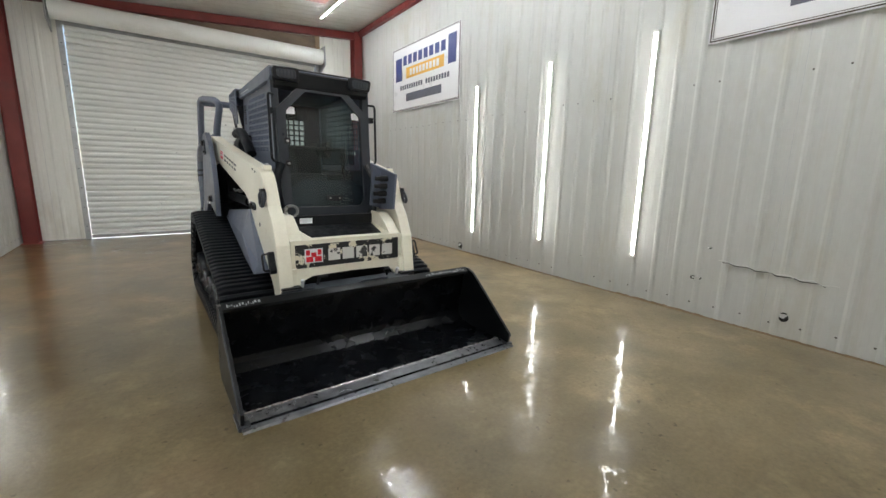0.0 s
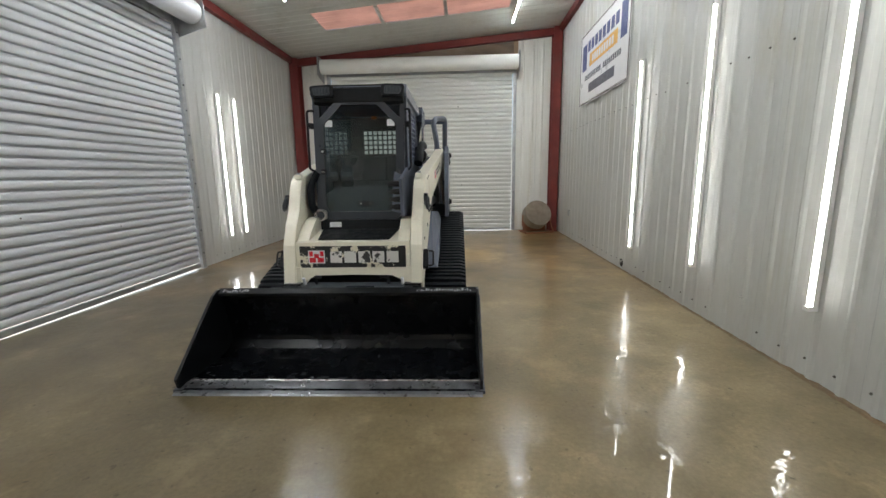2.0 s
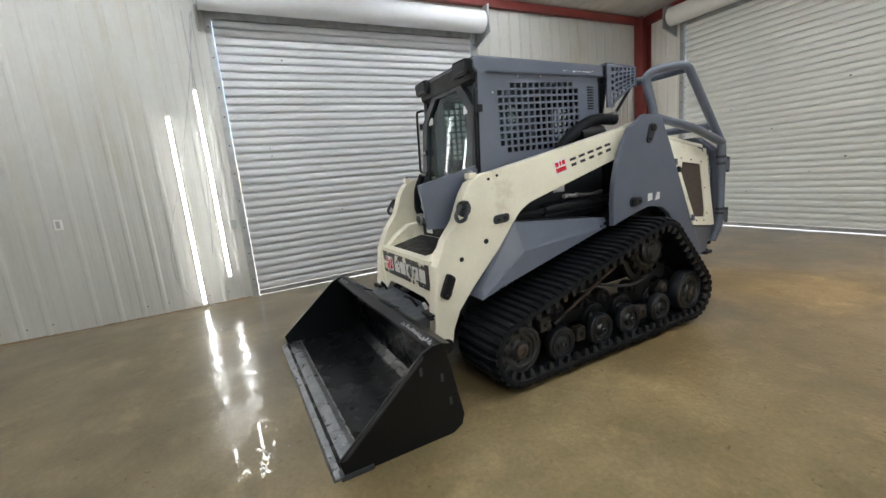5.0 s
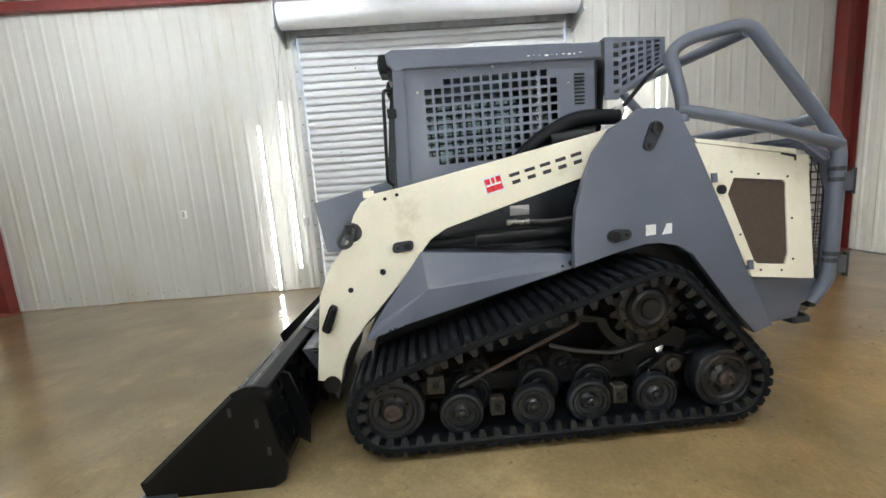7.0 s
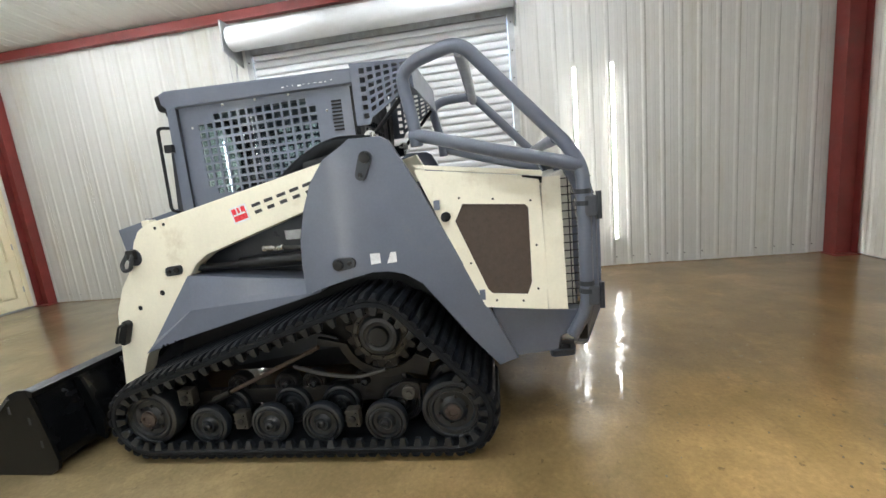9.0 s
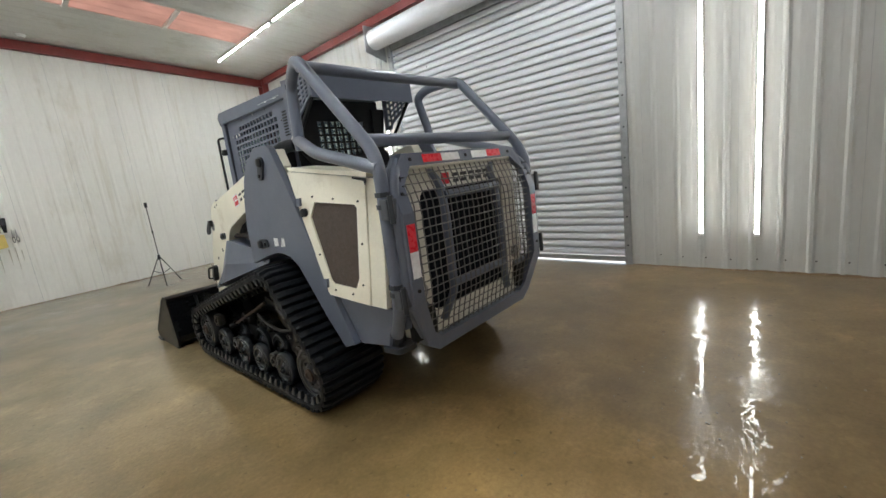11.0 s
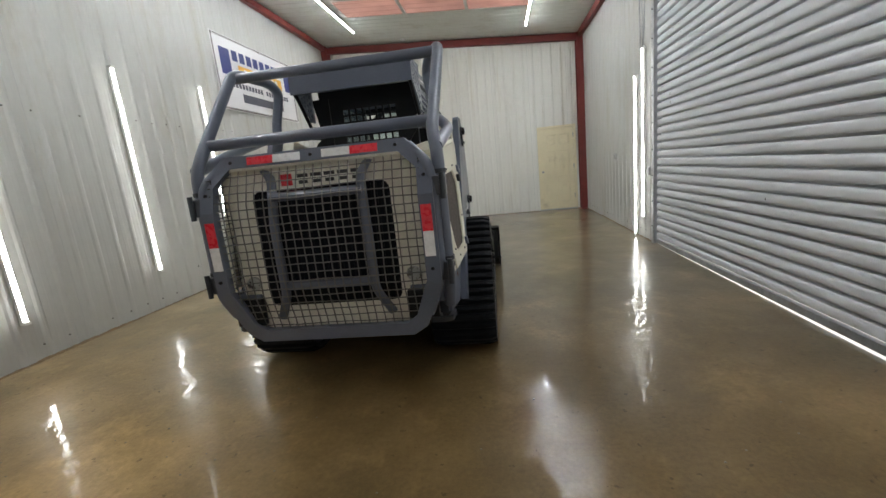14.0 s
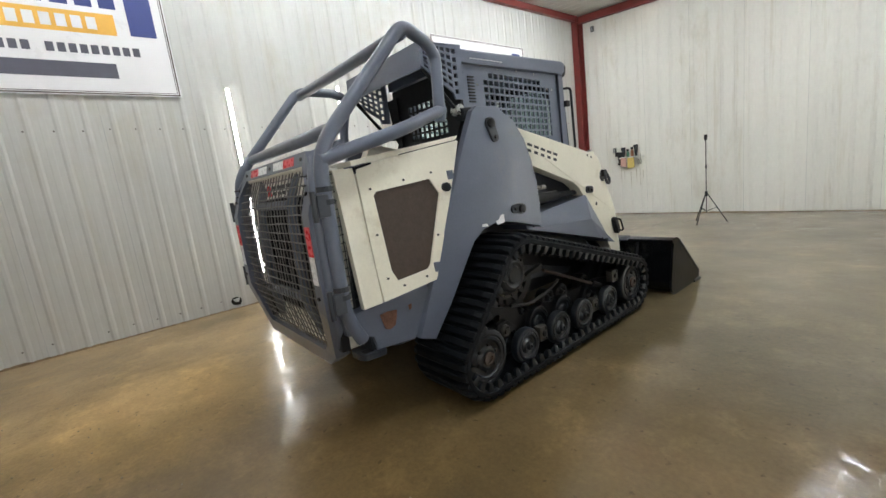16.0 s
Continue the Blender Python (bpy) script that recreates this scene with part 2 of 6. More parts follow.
M_GALV = material("galvanised_steel", (0.42, 0.43, 0.44), 0.45, 0.6, vary=0.15, scale=9, dirt=(0.2, 0.17, 0.13), dirt_amount=0.3)
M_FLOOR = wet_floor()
M_SKYL = translucent("skylight_fibreglass", (0.66, 0.47, 0.40))
M_DOOR = material("cream_door_paint", (0.82, 0.745, 0.53), 0.4, vary=0.06, scale=2, dirt=(0.4, 0.32, 0.2), dirt_amount=0.25)
M_TUBE = glow("lamp_tube", (0.975, 0.985, 0.945), LAMP_WALL)
M_TUBE2 = glow("ceiling_lamp_tube", (0.925, 0.975, 1.0), LAMP)
M_WPLAST = material("white_plastic", (0.75, 0.75, 0.72), 0.4, vary=0.04)
M_GREY = material("blue_grey_paint", (0.118, 0.137, 0.186), 0.34, rough_vary=0.05, vary=0.08, scale=3, fine=70, bump=0.03, dirt=(0.17, 0.17, 0.17), dirt_amount=0.1, dirt_scale=3, coat=0.35)
M_CREAM = material("cream_paint", (0.87, 0.83, 0.69), 0.36, rough_vary=0.06, vary=0.05, scale=3, fine=60, bump=0.03, dirt=(0.45, 0.36, 0.22), dirt_amount=0.15, dirt_scale=3.5, coat=0.2)
M_BLACK = material("black_paint", (0.004, 0.0048, 0.006), 0.30, vary=0.2, scale=4, fine=60, bump=0.03, dirt=(0.020, 0.019, 0.018), dirt_amount=0.15, dirt_scale=2.5, spec=0.27, rough_vary=0.02)
M_SHELL = material("scuffed_black_paint", (0.004, 0.0047, 0.006), 0.26, vary=0.25, scale=3, fine=40, bump=0.02, dirt=(0.020, 0.018, 0.016), dirt_amount=0.12, dirt_scale=2.2, spec=0.32, rough_vary=0.05)
M_CUT = material("scoured_steel", (0.20, 0.205, 0.22), 0.34, 0.9, vary=0.2, scale=9, dirt=(0.06, 0.055, 0.05), dirt_amount=0.25, dirt_scale=6)
M_EDGE = material("worn_steel_edge", (0.055, 0.06, 0.07), 0.38, 0.4, vary=0.2, scale=8, dirt=(0.03, 0.03, 0.03), dirt_amount=0.4)
M_RUBBER = material("track_rubber", (0.0062, 0.0078, 0.0105), 0.52, vary=0.2, scale=5, fine=50, bump=0.12, dirt=(0.022, 0.021, 0.020), dirt_amount=0.15, dirt_scale=4, spec=0.17)
M_WHEEL = material("wheel_rubber", (0.0095, 0.0125, 0.0165), 0.33, rough_vary=0.03, vary=0.2, scale=9, dirt=(0.03, 0.028, 0.025), dirt_amount=0.02, dirt_scale=6, coat=0.2)
M_CAST = material("greasy_cast_steel", (0.0105, 0.0105, 0.011), 0.36, 0.0, rough_vary=0.06, vary=0.3, scale=10, dirt=(0.030, 0.022, 0.017), dirt_amount=0.15, dirt_scale=9, spec=0.35)
M_RUST = material("rusty_hub", (0.062, 0.042, 0.032), 0.7, vary=0.3, scale=20)
M_RUSTP = material("orange_rust", (0.16, 0.075, 0.045), 0.75, vary=0.3, scale=25, bump=0.1)
M_DARK = material("black_plastic", (0.008, 0.009, 0.011), 0.42, vary=0.15, scale=8, spec=0.28)
M_CABG = material("dark_grey_door", (0.024, 0.029, 0.038), 0.38, vary=0.1, scale=6)
M_COUP = material("worn_grey_paint", (0.062, 0.070, 0.084), 0.42, vary=0.15, scale=5, dirt=(0.03, 0.03, 0.03), dirt_amount=0.2, dirt_scale=5)
M_RADI = material("radiator_black", (0.0065, 0.0078, 0.013), 0.6, vary=0.15, scale=8, spec=0.12)
M_STEEL = material("bare_steel", (0.45, 0.45, 0.44), 0.3, 0.9, vary=0.15, scale=12)
M_GLASS = glass("tinted_glass", (0.74, 0.81, 0.82))
M_MESHB = material("brown_perforated_sheet", (0.066, 0.046, 0.035), 0.6, vary=0.12, scale=30, fine=160, bump=0.2)
M_REDT = material("red_reflective_tape", (0.74, 0.03, 0.05), 0.3, vary=0.1, scale=20)
M_WHT = material("white_reflective_tape", (0.84, 0.85, 0.87), 0.3, vary=0.1, scale=20)
M_REAR = material("dusty_cream_paint", (0.82, 0.80, 0.72), 0.5, vary=0.12, scale=4, dirt=(0.30, 0.26, 0.19), dirt_amount=0.2, dirt_scale=3)
M_LETT = material("dark_lettering", (0.03, 0.03, 0.032), 0.5, vary=0.1)
M_BANNER = material("white_vinyl", (0.78, 0.77, 0.78), 0.35, vary=0.03, scale=1.5)
M_BBLUE = material("dark_blue_print", (0.035, 0.05, 0.20), 0.4, vary=0.05)
M_BORNG = material("orange_print", (0.80, 0.45, 0.08), 0.4, vary=0.05)
M_BGREY = material("grey_print", (0.10, 0.10, 0.13), 0.4, vary=0.05)
M_FANB = material("dusty_fan_grey", (0.34, 0.29, 0.23), 0.6, vary=0.2, scale=8)
M_ORNG = material("faded_orange_paint", (0.30, 0.12, 0.06), 0.6, vary=0.15)
M_CABLE = material("cable_rubber", (0.05, 0.05, 0.05), 0.6)
M_GROUND = material("outside_gravel", (0.58, 0.55, 0.49), 0.9, vary=0.2, scale=3, bump=0.3)
M_SEAT = material("seat_vinyl", (0.02, 0.02, 0.022), 0.5, vary=0.15)
M_AMBER = material("amber_lens", (0.6, 0.18, 0.03), 0.25)
M_YELL = material("yellow_plastic", (0.65, 0.5, 0.15), 0.5)
M_PINK = material("pink_plastic", (0.6, 0.35, 0.3), 0.5)
M_GREEN = material("green_plastic", (0.08, 0.25, 0.16), 0.5)
M_WIRE = material("dull_wire", (0.17, 0.167, 0.16), 0.42, 0.4, vary=0.2, scale=12)
M_SCREW = material("dark_screw_head", (0.09, 0.08, 0.07), 0.6)
M_HOLE = material("torn_hole", (0.02, 0.018, 0.015), 0.9)
M_GRIT = material("grit", (0.20, 0.17, 0.12), 0.9)
M_CHALK = material("grey_chalk", (0.42, 0.43, 0.45), 0.8, vary=0.2, scale=40)
M_MUD = material("dried_mud", (0.17, 0.115, 0.06), 0.7, vary=0.25, scale=14, bump=0.3)
M_DRIP = material("dried_drip", (0.50, 0.47, 0.40), 0.7, vary=0.25, scale=20)
M_BLOCK = material("dirty_steel_block", (0.050, 0.046, 0.040), 0.5, 0.3, vary=0.25, scale=16, dirt=(0.04, 0.03, 0.02), dirt_amount=0.3, dirt_scale=12)
M_BOARD = material("dusty_brown_board", (0.20, 0.15, 0.11), 0.8, vary=0.25, scale=5, stretch=(0.3, 1, 1), dirt=(0.10, 0.07, 0.05), dirt_amount=0.4)
M_TIMBER = material("pale_timber", (0.36, 0.26, 0.16), 0.7, vary=0.2, scale=12, stretch=(1, 1, 0.15))

# ---- building helpers ----
def part(name, bm, mat, parent=None, label="", smooth=False, m=None):
    me = bpy.data.meshes.new(name)
    bmesh.ops.recalc_face_normals(bm, faces=bm.faces[:])
    bm.to_mesh(me)
    bm.free()
    me.materials.append(mat)
    if smooth:
        me.shade_smooth()
        me.set_sharp_from_angle(angle=radians(35))
    ob = new(name, me)
    if parent:
        ob.parent = parent
    if m is not None:
        ob.matrix_basis = m
    if label:
        tagged(ob, label)
    return ob


def again(ob, m, parent=None):
    """One more object on the same mesh."""
    o = new(ob.name.split(".")[0], ob.data)
    o.parent = parent or ob.parent
    o.matrix_basis = m
    return o


def thing(name, m, label, category, group="", kind=""):
    e = new(name)
    e.matrix_basis = m
    e.empty_display_size = 0.1
    return tagged(e, label, category, group, kind)


def box(x0, x1, y0, y1, z0, z1, bm=None, bev=0.0):
    own = bmesh.new()
    vs = [own.verts.new((x, y, z)) for x in (x0, x1) for y in (y0, y1) for z in (z0, z1)]
    for f in ((0, 1, 3, 2), (4, 6, 7, 5), (0, 4, 5, 1), (2, 3, 7, 6), (0, 2, 6, 4), (1, 5, 7, 3)):
        own.faces.new([vs[i] for i in f])
    bmesh.ops.recalc_face_normals(own, faces=own.faces[:])
    if bev:
        bmesh.ops.bevel(own, geom=own.edges[:], offset=bev, segments=2, profile=0.7, affect="EDGES")
    return joined(bm, own)


def joined(bm, own):
    if bm is None:
        return own
    me = bpy.data.meshes.new("tmp")
    own.to_mesh(me)
    own.free()
    bm.from_mesh(me)
    bpy.data.meshes.remove(me)
    return bm


def prism(pts, a0, a1, axis="x", bm=None, bev=0.0, seg=2):
    """A plate of outline pts, from a0 to a1 along an axis; the outline is in the other two axes, in order."""
    own = bmesh.new()
    put = {"x": lambda p, a: (a, p[0], p[1]), "y": lambda p, a: (p[0], a, p[1]), "z": lambda p, a: (p[0], p[1], a)}[axis]
    v0 = [own.verts.new(put(p, a0)) for p in pts]
    v1 = [own.verts.new(put(p, a1)) for p in pts]
    own.faces.new(v0)
    own.faces.new(v1[::-1])
    for i in range(len(pts)):
        j = (i + 1) % len(pts)
        own.faces.new((v0[i], v1[i], v1[j], v0[j]))
    bmesh.ops.recalc_face_normals(own, faces=own.faces[:])
    if bev:
        caps = [e for e in own.edges if any(len(f.verts) > 4 or abs(f.normal["xyz".index(axis)]) > 0.9 for f in e.link_faces)]
        bmesh.ops.bevel(own, geom=caps, offset=bev, segments=seg, profile=0.7, affect="EDGES")
    return joined(bm, own)


def ring(outer, inner, a0, a1, axis="y", bm=None):
    """A frame between two outlines of the same number of points."""
    own = bmesh.new()
    put = {"x": lambda p, a: (a, p[0], p[1]), "y": lambda p, a: (p[0], a, p[1]), "z": lambda p, a: (p[0], p[1], a)}[axis]
    rows = [[own.verts.new(put(p, a)) for p in pts] for pts, a in ((outer, a0), (outer, a1), (inner, a1), (inner, a0))]
    n = len(outer)
    for k in range(4):
        p, q = rows[k], rows[(k + 1) % 4]
        for i in range(n):
            j = (i + 1) % n
            own.faces.new((p[i], p[j], q[j], q[i]))
    return joined(bm, own)


def rounded(pts, r, seg=4):
    """An outline with its corners rounded."""
    out = []
    for i, p in enumerate(pts):
        a, b = Vector(pts[i - 1]), Vector(pts[(i + 1) % len(pts)])
        p = Vector(p)
        rr = r[i] if isinstance(r, (list, tuple)) else r
        if rr <= 0:
            out.append(tuple(p))
            continue
        d0, d1 = (a - p), (b - p)
        k = min(rr, d0.length * 0.45, d1.length * 0.45)
        s, e = p + d0.normalized() * k, p + d1.normalized() * k
        for t in range(seg + 1):
            u = t / seg
            out.append(tuple(s * (1 - u) ** 2 + p * 2 * u * (1 - u) + e * u * u))
    return out


def bent(pts, r, seg=6):
    """An open path in space with its corners bent."""
    out = [Vector(pts[0])]
    for i in range(1, len(pts) - 1):
        a, p, b = (Vector(pts[k]) for k in (i - 1, i, i + 1))
        d0, d1 = a - p, b - p
        k = min(r, d0.length * 0.48, d1.length * 0.48)
        s, e = p + d0.normalized() * k, p + d1.normalized() * k
        out += [s * (1 - u) ** 2 + p * 2 * u * (1 - u) + e * u * u for u in (t / seg for t in range(seg + 1))]
    return out + [Vector(pts[-1])]


def tube(path, r, n=10, bm=None, cap=True):
    own = bmesh.new()
    path = [Vector(p) for p in path]
    side = None
    rows = []
    for i, p in enumerate(path):
        d = (path[min(i + 1, len(path) - 1)] - path[max(i - 1, 0)]).normalized()
        if side is None:
            side = d.orthogonal().normalized()
        side = (side - d * side.dot(d)).normalized()
        up = d.cross(side)
        rows.append([own.verts.new(p + (side * math.cos(a) + up * math.sin(a)) * r) for a in (2 * math.pi * k / n for k in range(n))])
    for a, b in zip(rows, rows[1:]):
        for k in range(n):
            own.faces.new((a[k], a[(k + 1) % n], b[(k + 1) % n], b[k]))
    if cap:
        own.faces.new(rows[0])
        own.faces.new(rows[-1])
    return joined(bm, own)


def lathe(profile, centre, axis="x", n=24, bm=None):
    """A turned body: profile of (along, radius) round an axis through centre."""
    own = bmesh.new()
    rows = []
    for a, r in profile:
        row = []
        for k in range(n):
            c, s = r * math.cos(2 * math.pi * k / n), r * math.sin(2 * math.pi * k / n)
            v = {"x": (a, c, s), "y": (c, a, s), "z": (c, s, a)}[axis]
            row.append(own.verts.new((v[0] + centre[0], v[1] + centre[1], v[2] + centre[2])))
        rows.append(row)
    for a, b in zip(rows, rows[1:]):
        for k in range(n):
            own.faces.new((a[k], a[(k + 1) % n], b[(k + 1) % n], b[k]))
    own.faces.new(rows[0])
    own.faces.new(rows[-1])
    return joined(bm, own)


def lattice(us, vs, hole, place, depth, bm=None):
    """A plate over the grid us, vs with the cells left out for which hole(i, j); place(u, v) gives its points, depth its thickness vector."""
    own = bmesh.new()
    d = Vector(depth)
    nu, nv = len(us) - 1, len(vs) - 1
    front, back = {}, {}

    def vert(store, i, j, off):
        if (i, j) not in store:
            store[i, j] = own.verts.new(Vector(place(us[i], vs[j])) + off)
        return store[i, j]

    solid = [[not hole(i, j) for j in range(nv)] for i in range(nu)]
    for i in range(nu):
        for j in range(nv):
            if not solid[i][j]:
                continue
            q = ((i, j), (i + 1, j), (i + 1, j + 1), (i, j + 1))
            own.faces.new([vert(front, *k, Vector((0, 0, 0))) for k in q])
            own.faces.new([vert(back, *k, d) for k in q[::-1]])
            for (di, dj), (a, b) in zip(((0, -1), (1, 0), (0, 1), (-1, 0)), ((0, 1), (1, 2), (2, 3), (3, 0))):
                x, y = i + di, j + dj
                if not (0 <= x < nu and 0 <= y < nv and solid[x][y]):
                    own.faces.new((vert(front, *q[a], Vector((0, 0, 0))), vert(back, *q[a], d), vert(back, *q[b], d), vert(front, *q[b], Vector((0, 0, 0)))))
    return joined(bm, own)


def cells(a, b, n, gap):
    """Grid lines for n holes between a and b with bars of width gap between them."""
    w = ((b - a) - gap * (n - 1)) / n
    out = []
    for i in range(n):
        out += [a + i * (w + gap), a + i * (w + gap) + w]
    return out

# ---- the shed ----
XW, XE, YS, YN = -2.97, 3.488, -7.04, 5.83
RIB = 0.2286


def roof(x):
    return 4.23 + (x + 2.91) * 0.082


def rib_profile(u0, u1, phase):
    """Places along a ribbed sheet and how far each stands out."""
    out = {round(u0, 4): 0.0, round(u1, 4): 0.0}
    k = math.floor((u0 - phase) / RIB)
    while phase + k * RIB < u1 + RIB:
        c = phase + k * RIB
        for du, h in ((-0.034, 0.0), (-0.012, 0.009), (0.012, 0.009), (0.034, 0.0), (0.085, 0.0), (0.0925, 0.0009), (0.1355, 0.0009), (0.143, 0.0)):
            if u0 < c + du < u1:
                out[round(c + du, 4)] = h
        k += 1
    return sorted(out.items())


def sheet(parent, u0, u1, low, high, put, phase):
    """One ribbed steel sheet of a wall. low, high: heights along u; put(u, z, out) gives the point."""
    bm = bmesh.new()
    prof = rib_profile(u0 + 0.0015, u1 - 0.0015, phase)
    rows = []
    for u, h in prof:
        rows.append([bm.verts.new(put(u, z, h)) for z in (low(u), high(u))] + [bm.verts.new(put(u, z, h - 0.0012)) for z in (high(u), low(u))])
    for a, b in zip(rows, rows[1:]):
        for k in range(4):
            bm.faces.new((a[k], a[(k + 1) % 4], b[(k + 1) % 4], b[k]))
    bm.faces.new(rows[0])
    bm.faces.new(rows[-1])
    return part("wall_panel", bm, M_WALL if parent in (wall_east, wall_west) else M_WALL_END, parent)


def clad(parent, u0, u1, low, high, put, phase):
    """A run of sheets, each four ribs wide."""
    w = RIB * 4
    k = math.floor((u0 - phase - 0.1) / w)
    while phase + 0.1 + k * w < u1 - 1e-3:
        a, b = max(u0, phase + 0.1 + k * w), min(u1, phase + 0.1 + (k + 1) * w)
        if b - a > 0.02:
            sheet(parent, a, b, low, high, put, phase)
        k += 1


flat0, T = (lambda u: 0.012), 0.12
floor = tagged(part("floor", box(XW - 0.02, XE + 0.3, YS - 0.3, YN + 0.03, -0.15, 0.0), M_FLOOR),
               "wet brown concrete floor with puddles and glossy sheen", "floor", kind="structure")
tagged(part("ground", box(-400, 400, -400, 400, -0.30, -0.014), M_GROUND), "pale gravel yard outside the shed", "ground", kind="structure")

# wall cores with the openings left out
W_S0, W_S1, W_TOP = -2.235, 1.60, 3.60        # shutter in the west wall
N_S0, N_S1, N_TOP = -2.08, 2.40, 3.80        # shutter in the north wall
D_X0, D_X1, D_TOP = -2.77, -1.82, 2.13       # door in the south wall


def wall(name, pieces, label):
    bm = bmesh.new()
    for p in pieces:
        if isinstance(p, tuple):
            box(*p, bm=bm)
        else:
            joined(bm, p)
    return tagged(part(name, bm, M_GALV), label, "wall", kind="structure")


def gable(x0, x1, z0, y0, y1):
    return prism([(x0, z0), (x1, z0), (x1, roof(x1)), (x0, roof(x0))], y0, y1, "y")


wall_east = wall("wall_east", [(XE + 0.004, XE + T, YS - T, YN + T, -0.1, roof(XE))], "long off-white ribbed steel wall, dented and dirty near the floor")
wall_west = wall("wall_west", [(XW - T, XW - 0.004, YS - T, W_S0, -0.1, roof(XW)), (XW - T, XW - 0.004, W_S1, YN + T, -0.1, roof(XW)),
                               (XW - T, XW - 0.004, W_S0, W_S1, W_TOP, roof(XW))], "off-white ribbed steel wall round a roller shutter")
wall_north = wall("wall_north", [gable(XW, N_S0, -0.1, YN + 0.004, YN + T), gable(N_S1, XE, -0.1, YN + 0.004, YN + T),
                                 gable(N_S0, N_S1, N_TOP, YN + 0.004, YN + T)], "off-white ribbed steel end wall round a roller shutter")
wall_south = wall("wall_south", [gable(XW, D_X0, -0.1, YS - T, YS - 0.004), gable(D_X1, XE, -0.1, YS - T, YS - 0.004),
                                 gable(D_X0, D_X1, D_TOP, YS - T, YS - 0.004)], "off-white ribbed steel end wall with a cream door")

# ceiling of ribbed sheets running across, with two rows of translucent sheets
SKY = [(-5.03, -4.20, -1.60, 2.10), (3.40, 4.27, -1.60, 2.10)]
bm = bmesh.new()


def ceiling_run(x0, x1, y0, y1):
    prof = rib_profile(y0, y1, 0.0)
    rows = []
    for u, h in prof:
        rows.append([bm.verts.new((x, u, roof(x) - h + o)) for x, o in ((x0, 0.0), (x1, 0.0), (x1, 0.003), (x0, 0.003))])
    for a, b in zip(rows, rows[1:]):
        for k in range(4):
            bm.faces.new((a[k], a[(k + 1) % 4], b[(k + 1) % 4], b[k]))


edge = YS - T
for y0, y1, x0, x1 in SKY:
    ceiling_run(XW - T, XE + T, edge, y0)
    ceiling_run(XW - T, x0, y0, y1)
    ceiling_run(x1, XE + T, y0, y1)
    edge = y1
ceiling_run(XW - T, XE + T, edge, YN + T)
ceiling = tagged(part("ceiling", bm, M_CEIL), "pale ribbed steel roof sheets sloping across the shed", "ceiling", kind="structure")
for y0, y1, x0, x1 in SKY:
    light_row = thing("skylight", pose(0, 0, 0), "row of pinkish translucent roof sheets letting in daylight", "skylight", "roof lights", "structure")
    for a, b in ((x0, -0.42), (-0.38, 0.84), (0.88, x1)):
        prof = rib_profile(y0, y1, 0.0)
        s = bmesh.new()
        rows = [[s.verts.new((x, u, roof(x) - h + o)) for x, o in ((a, 0.004), (b, 0.004), (b, 0.007), (a, 0.007))] for u, h in prof]
        for p, q in zip(rows, rows[1:]):
            for k in range(4):
                s.faces.new((p[k], p[(k + 1) % 4], q[(k + 1) % 4], q[k]))
        part("pane", s, M_SKYL, light_row)
    for c in (-0.40, 0.86):
        part("divider", box(c - 0.03, c + 0.03, y0, y1, roof(c) - 0.03, roof(c) + 0.012), M_CEIL, light_row)

# red steel frame: corner columns, beams along the wall tops
frame_red = thing("steel_frame", pose(0, 0, 0), "dark red painted steel columns and beams in the corners", "frame", kind="structure")


def h_section(w, d, t=0.012):
    """Outline of an H section, w wide across the flanges, d deep."""
    return [(-w / 2, -d / 2), (w / 2, -d / 2), (w / 2, -d / 2 + t), (t / 2, -d / 2 + t), (t / 2, d / 2 - t), (w / 2, d / 2 - t),
            (w / 2, d / 2), (-w / 2, d / 2), (-w / 2, d / 2 - t), (-t / 2, d / 2 - t), (-t / 2, -d / 2 + t), (-w / 2, -d / 2 + t)]


for cx, cy, w, d in ((XE - 0.13, YN - 0.16, 0.20, 0.26), (XW + 0.13, YN - 0.16, 0.20, 0.26), (XE - 0.05, YS + 0.15, 0.20, 0.24), (XW + 0.05, YS + 0.15, 0.20, 0.24)):
    s = prism([(cx + x, cy + y) for x, y in h_section(w, d)], 0.0, roof(cx) - 0.05, "z")
    box(cx - 0.14, cx + 0.14, cy - 0.15, cy + 0.15, 0.0, 0.015, bm=s)
    part("column", s, M_RED, frame_red)
for y, s in ((YS + 0.02, 1), (YN - 0.02, -1)):
    y0, y1 = sorted((y, y + s * 0.10))
    part("beam", prism([(XW + 0.01, roof(XW) - 0.19), (XE - 0.01, roof(XE) - 0.19), (XE - 0.01, roof(XE) - 0.03), (XW + 0.01, roof(XW) - 0.03)], y0, y1, "y"), M_RED, frame_red)
part("beam", box(XE - 0.11, XE - 0.022, YS + 0.14, YN - 0.14, roof(XE) - 0.16, roof(XE) - 0.04), M_RED, frame_red)
part("beam", box(XW + 0.022, XW + 0.11, YS + 0.14, YN - 0.14, roof(XW) - 0.15, roof(XW) - 0.02), M_RED, frame_red)


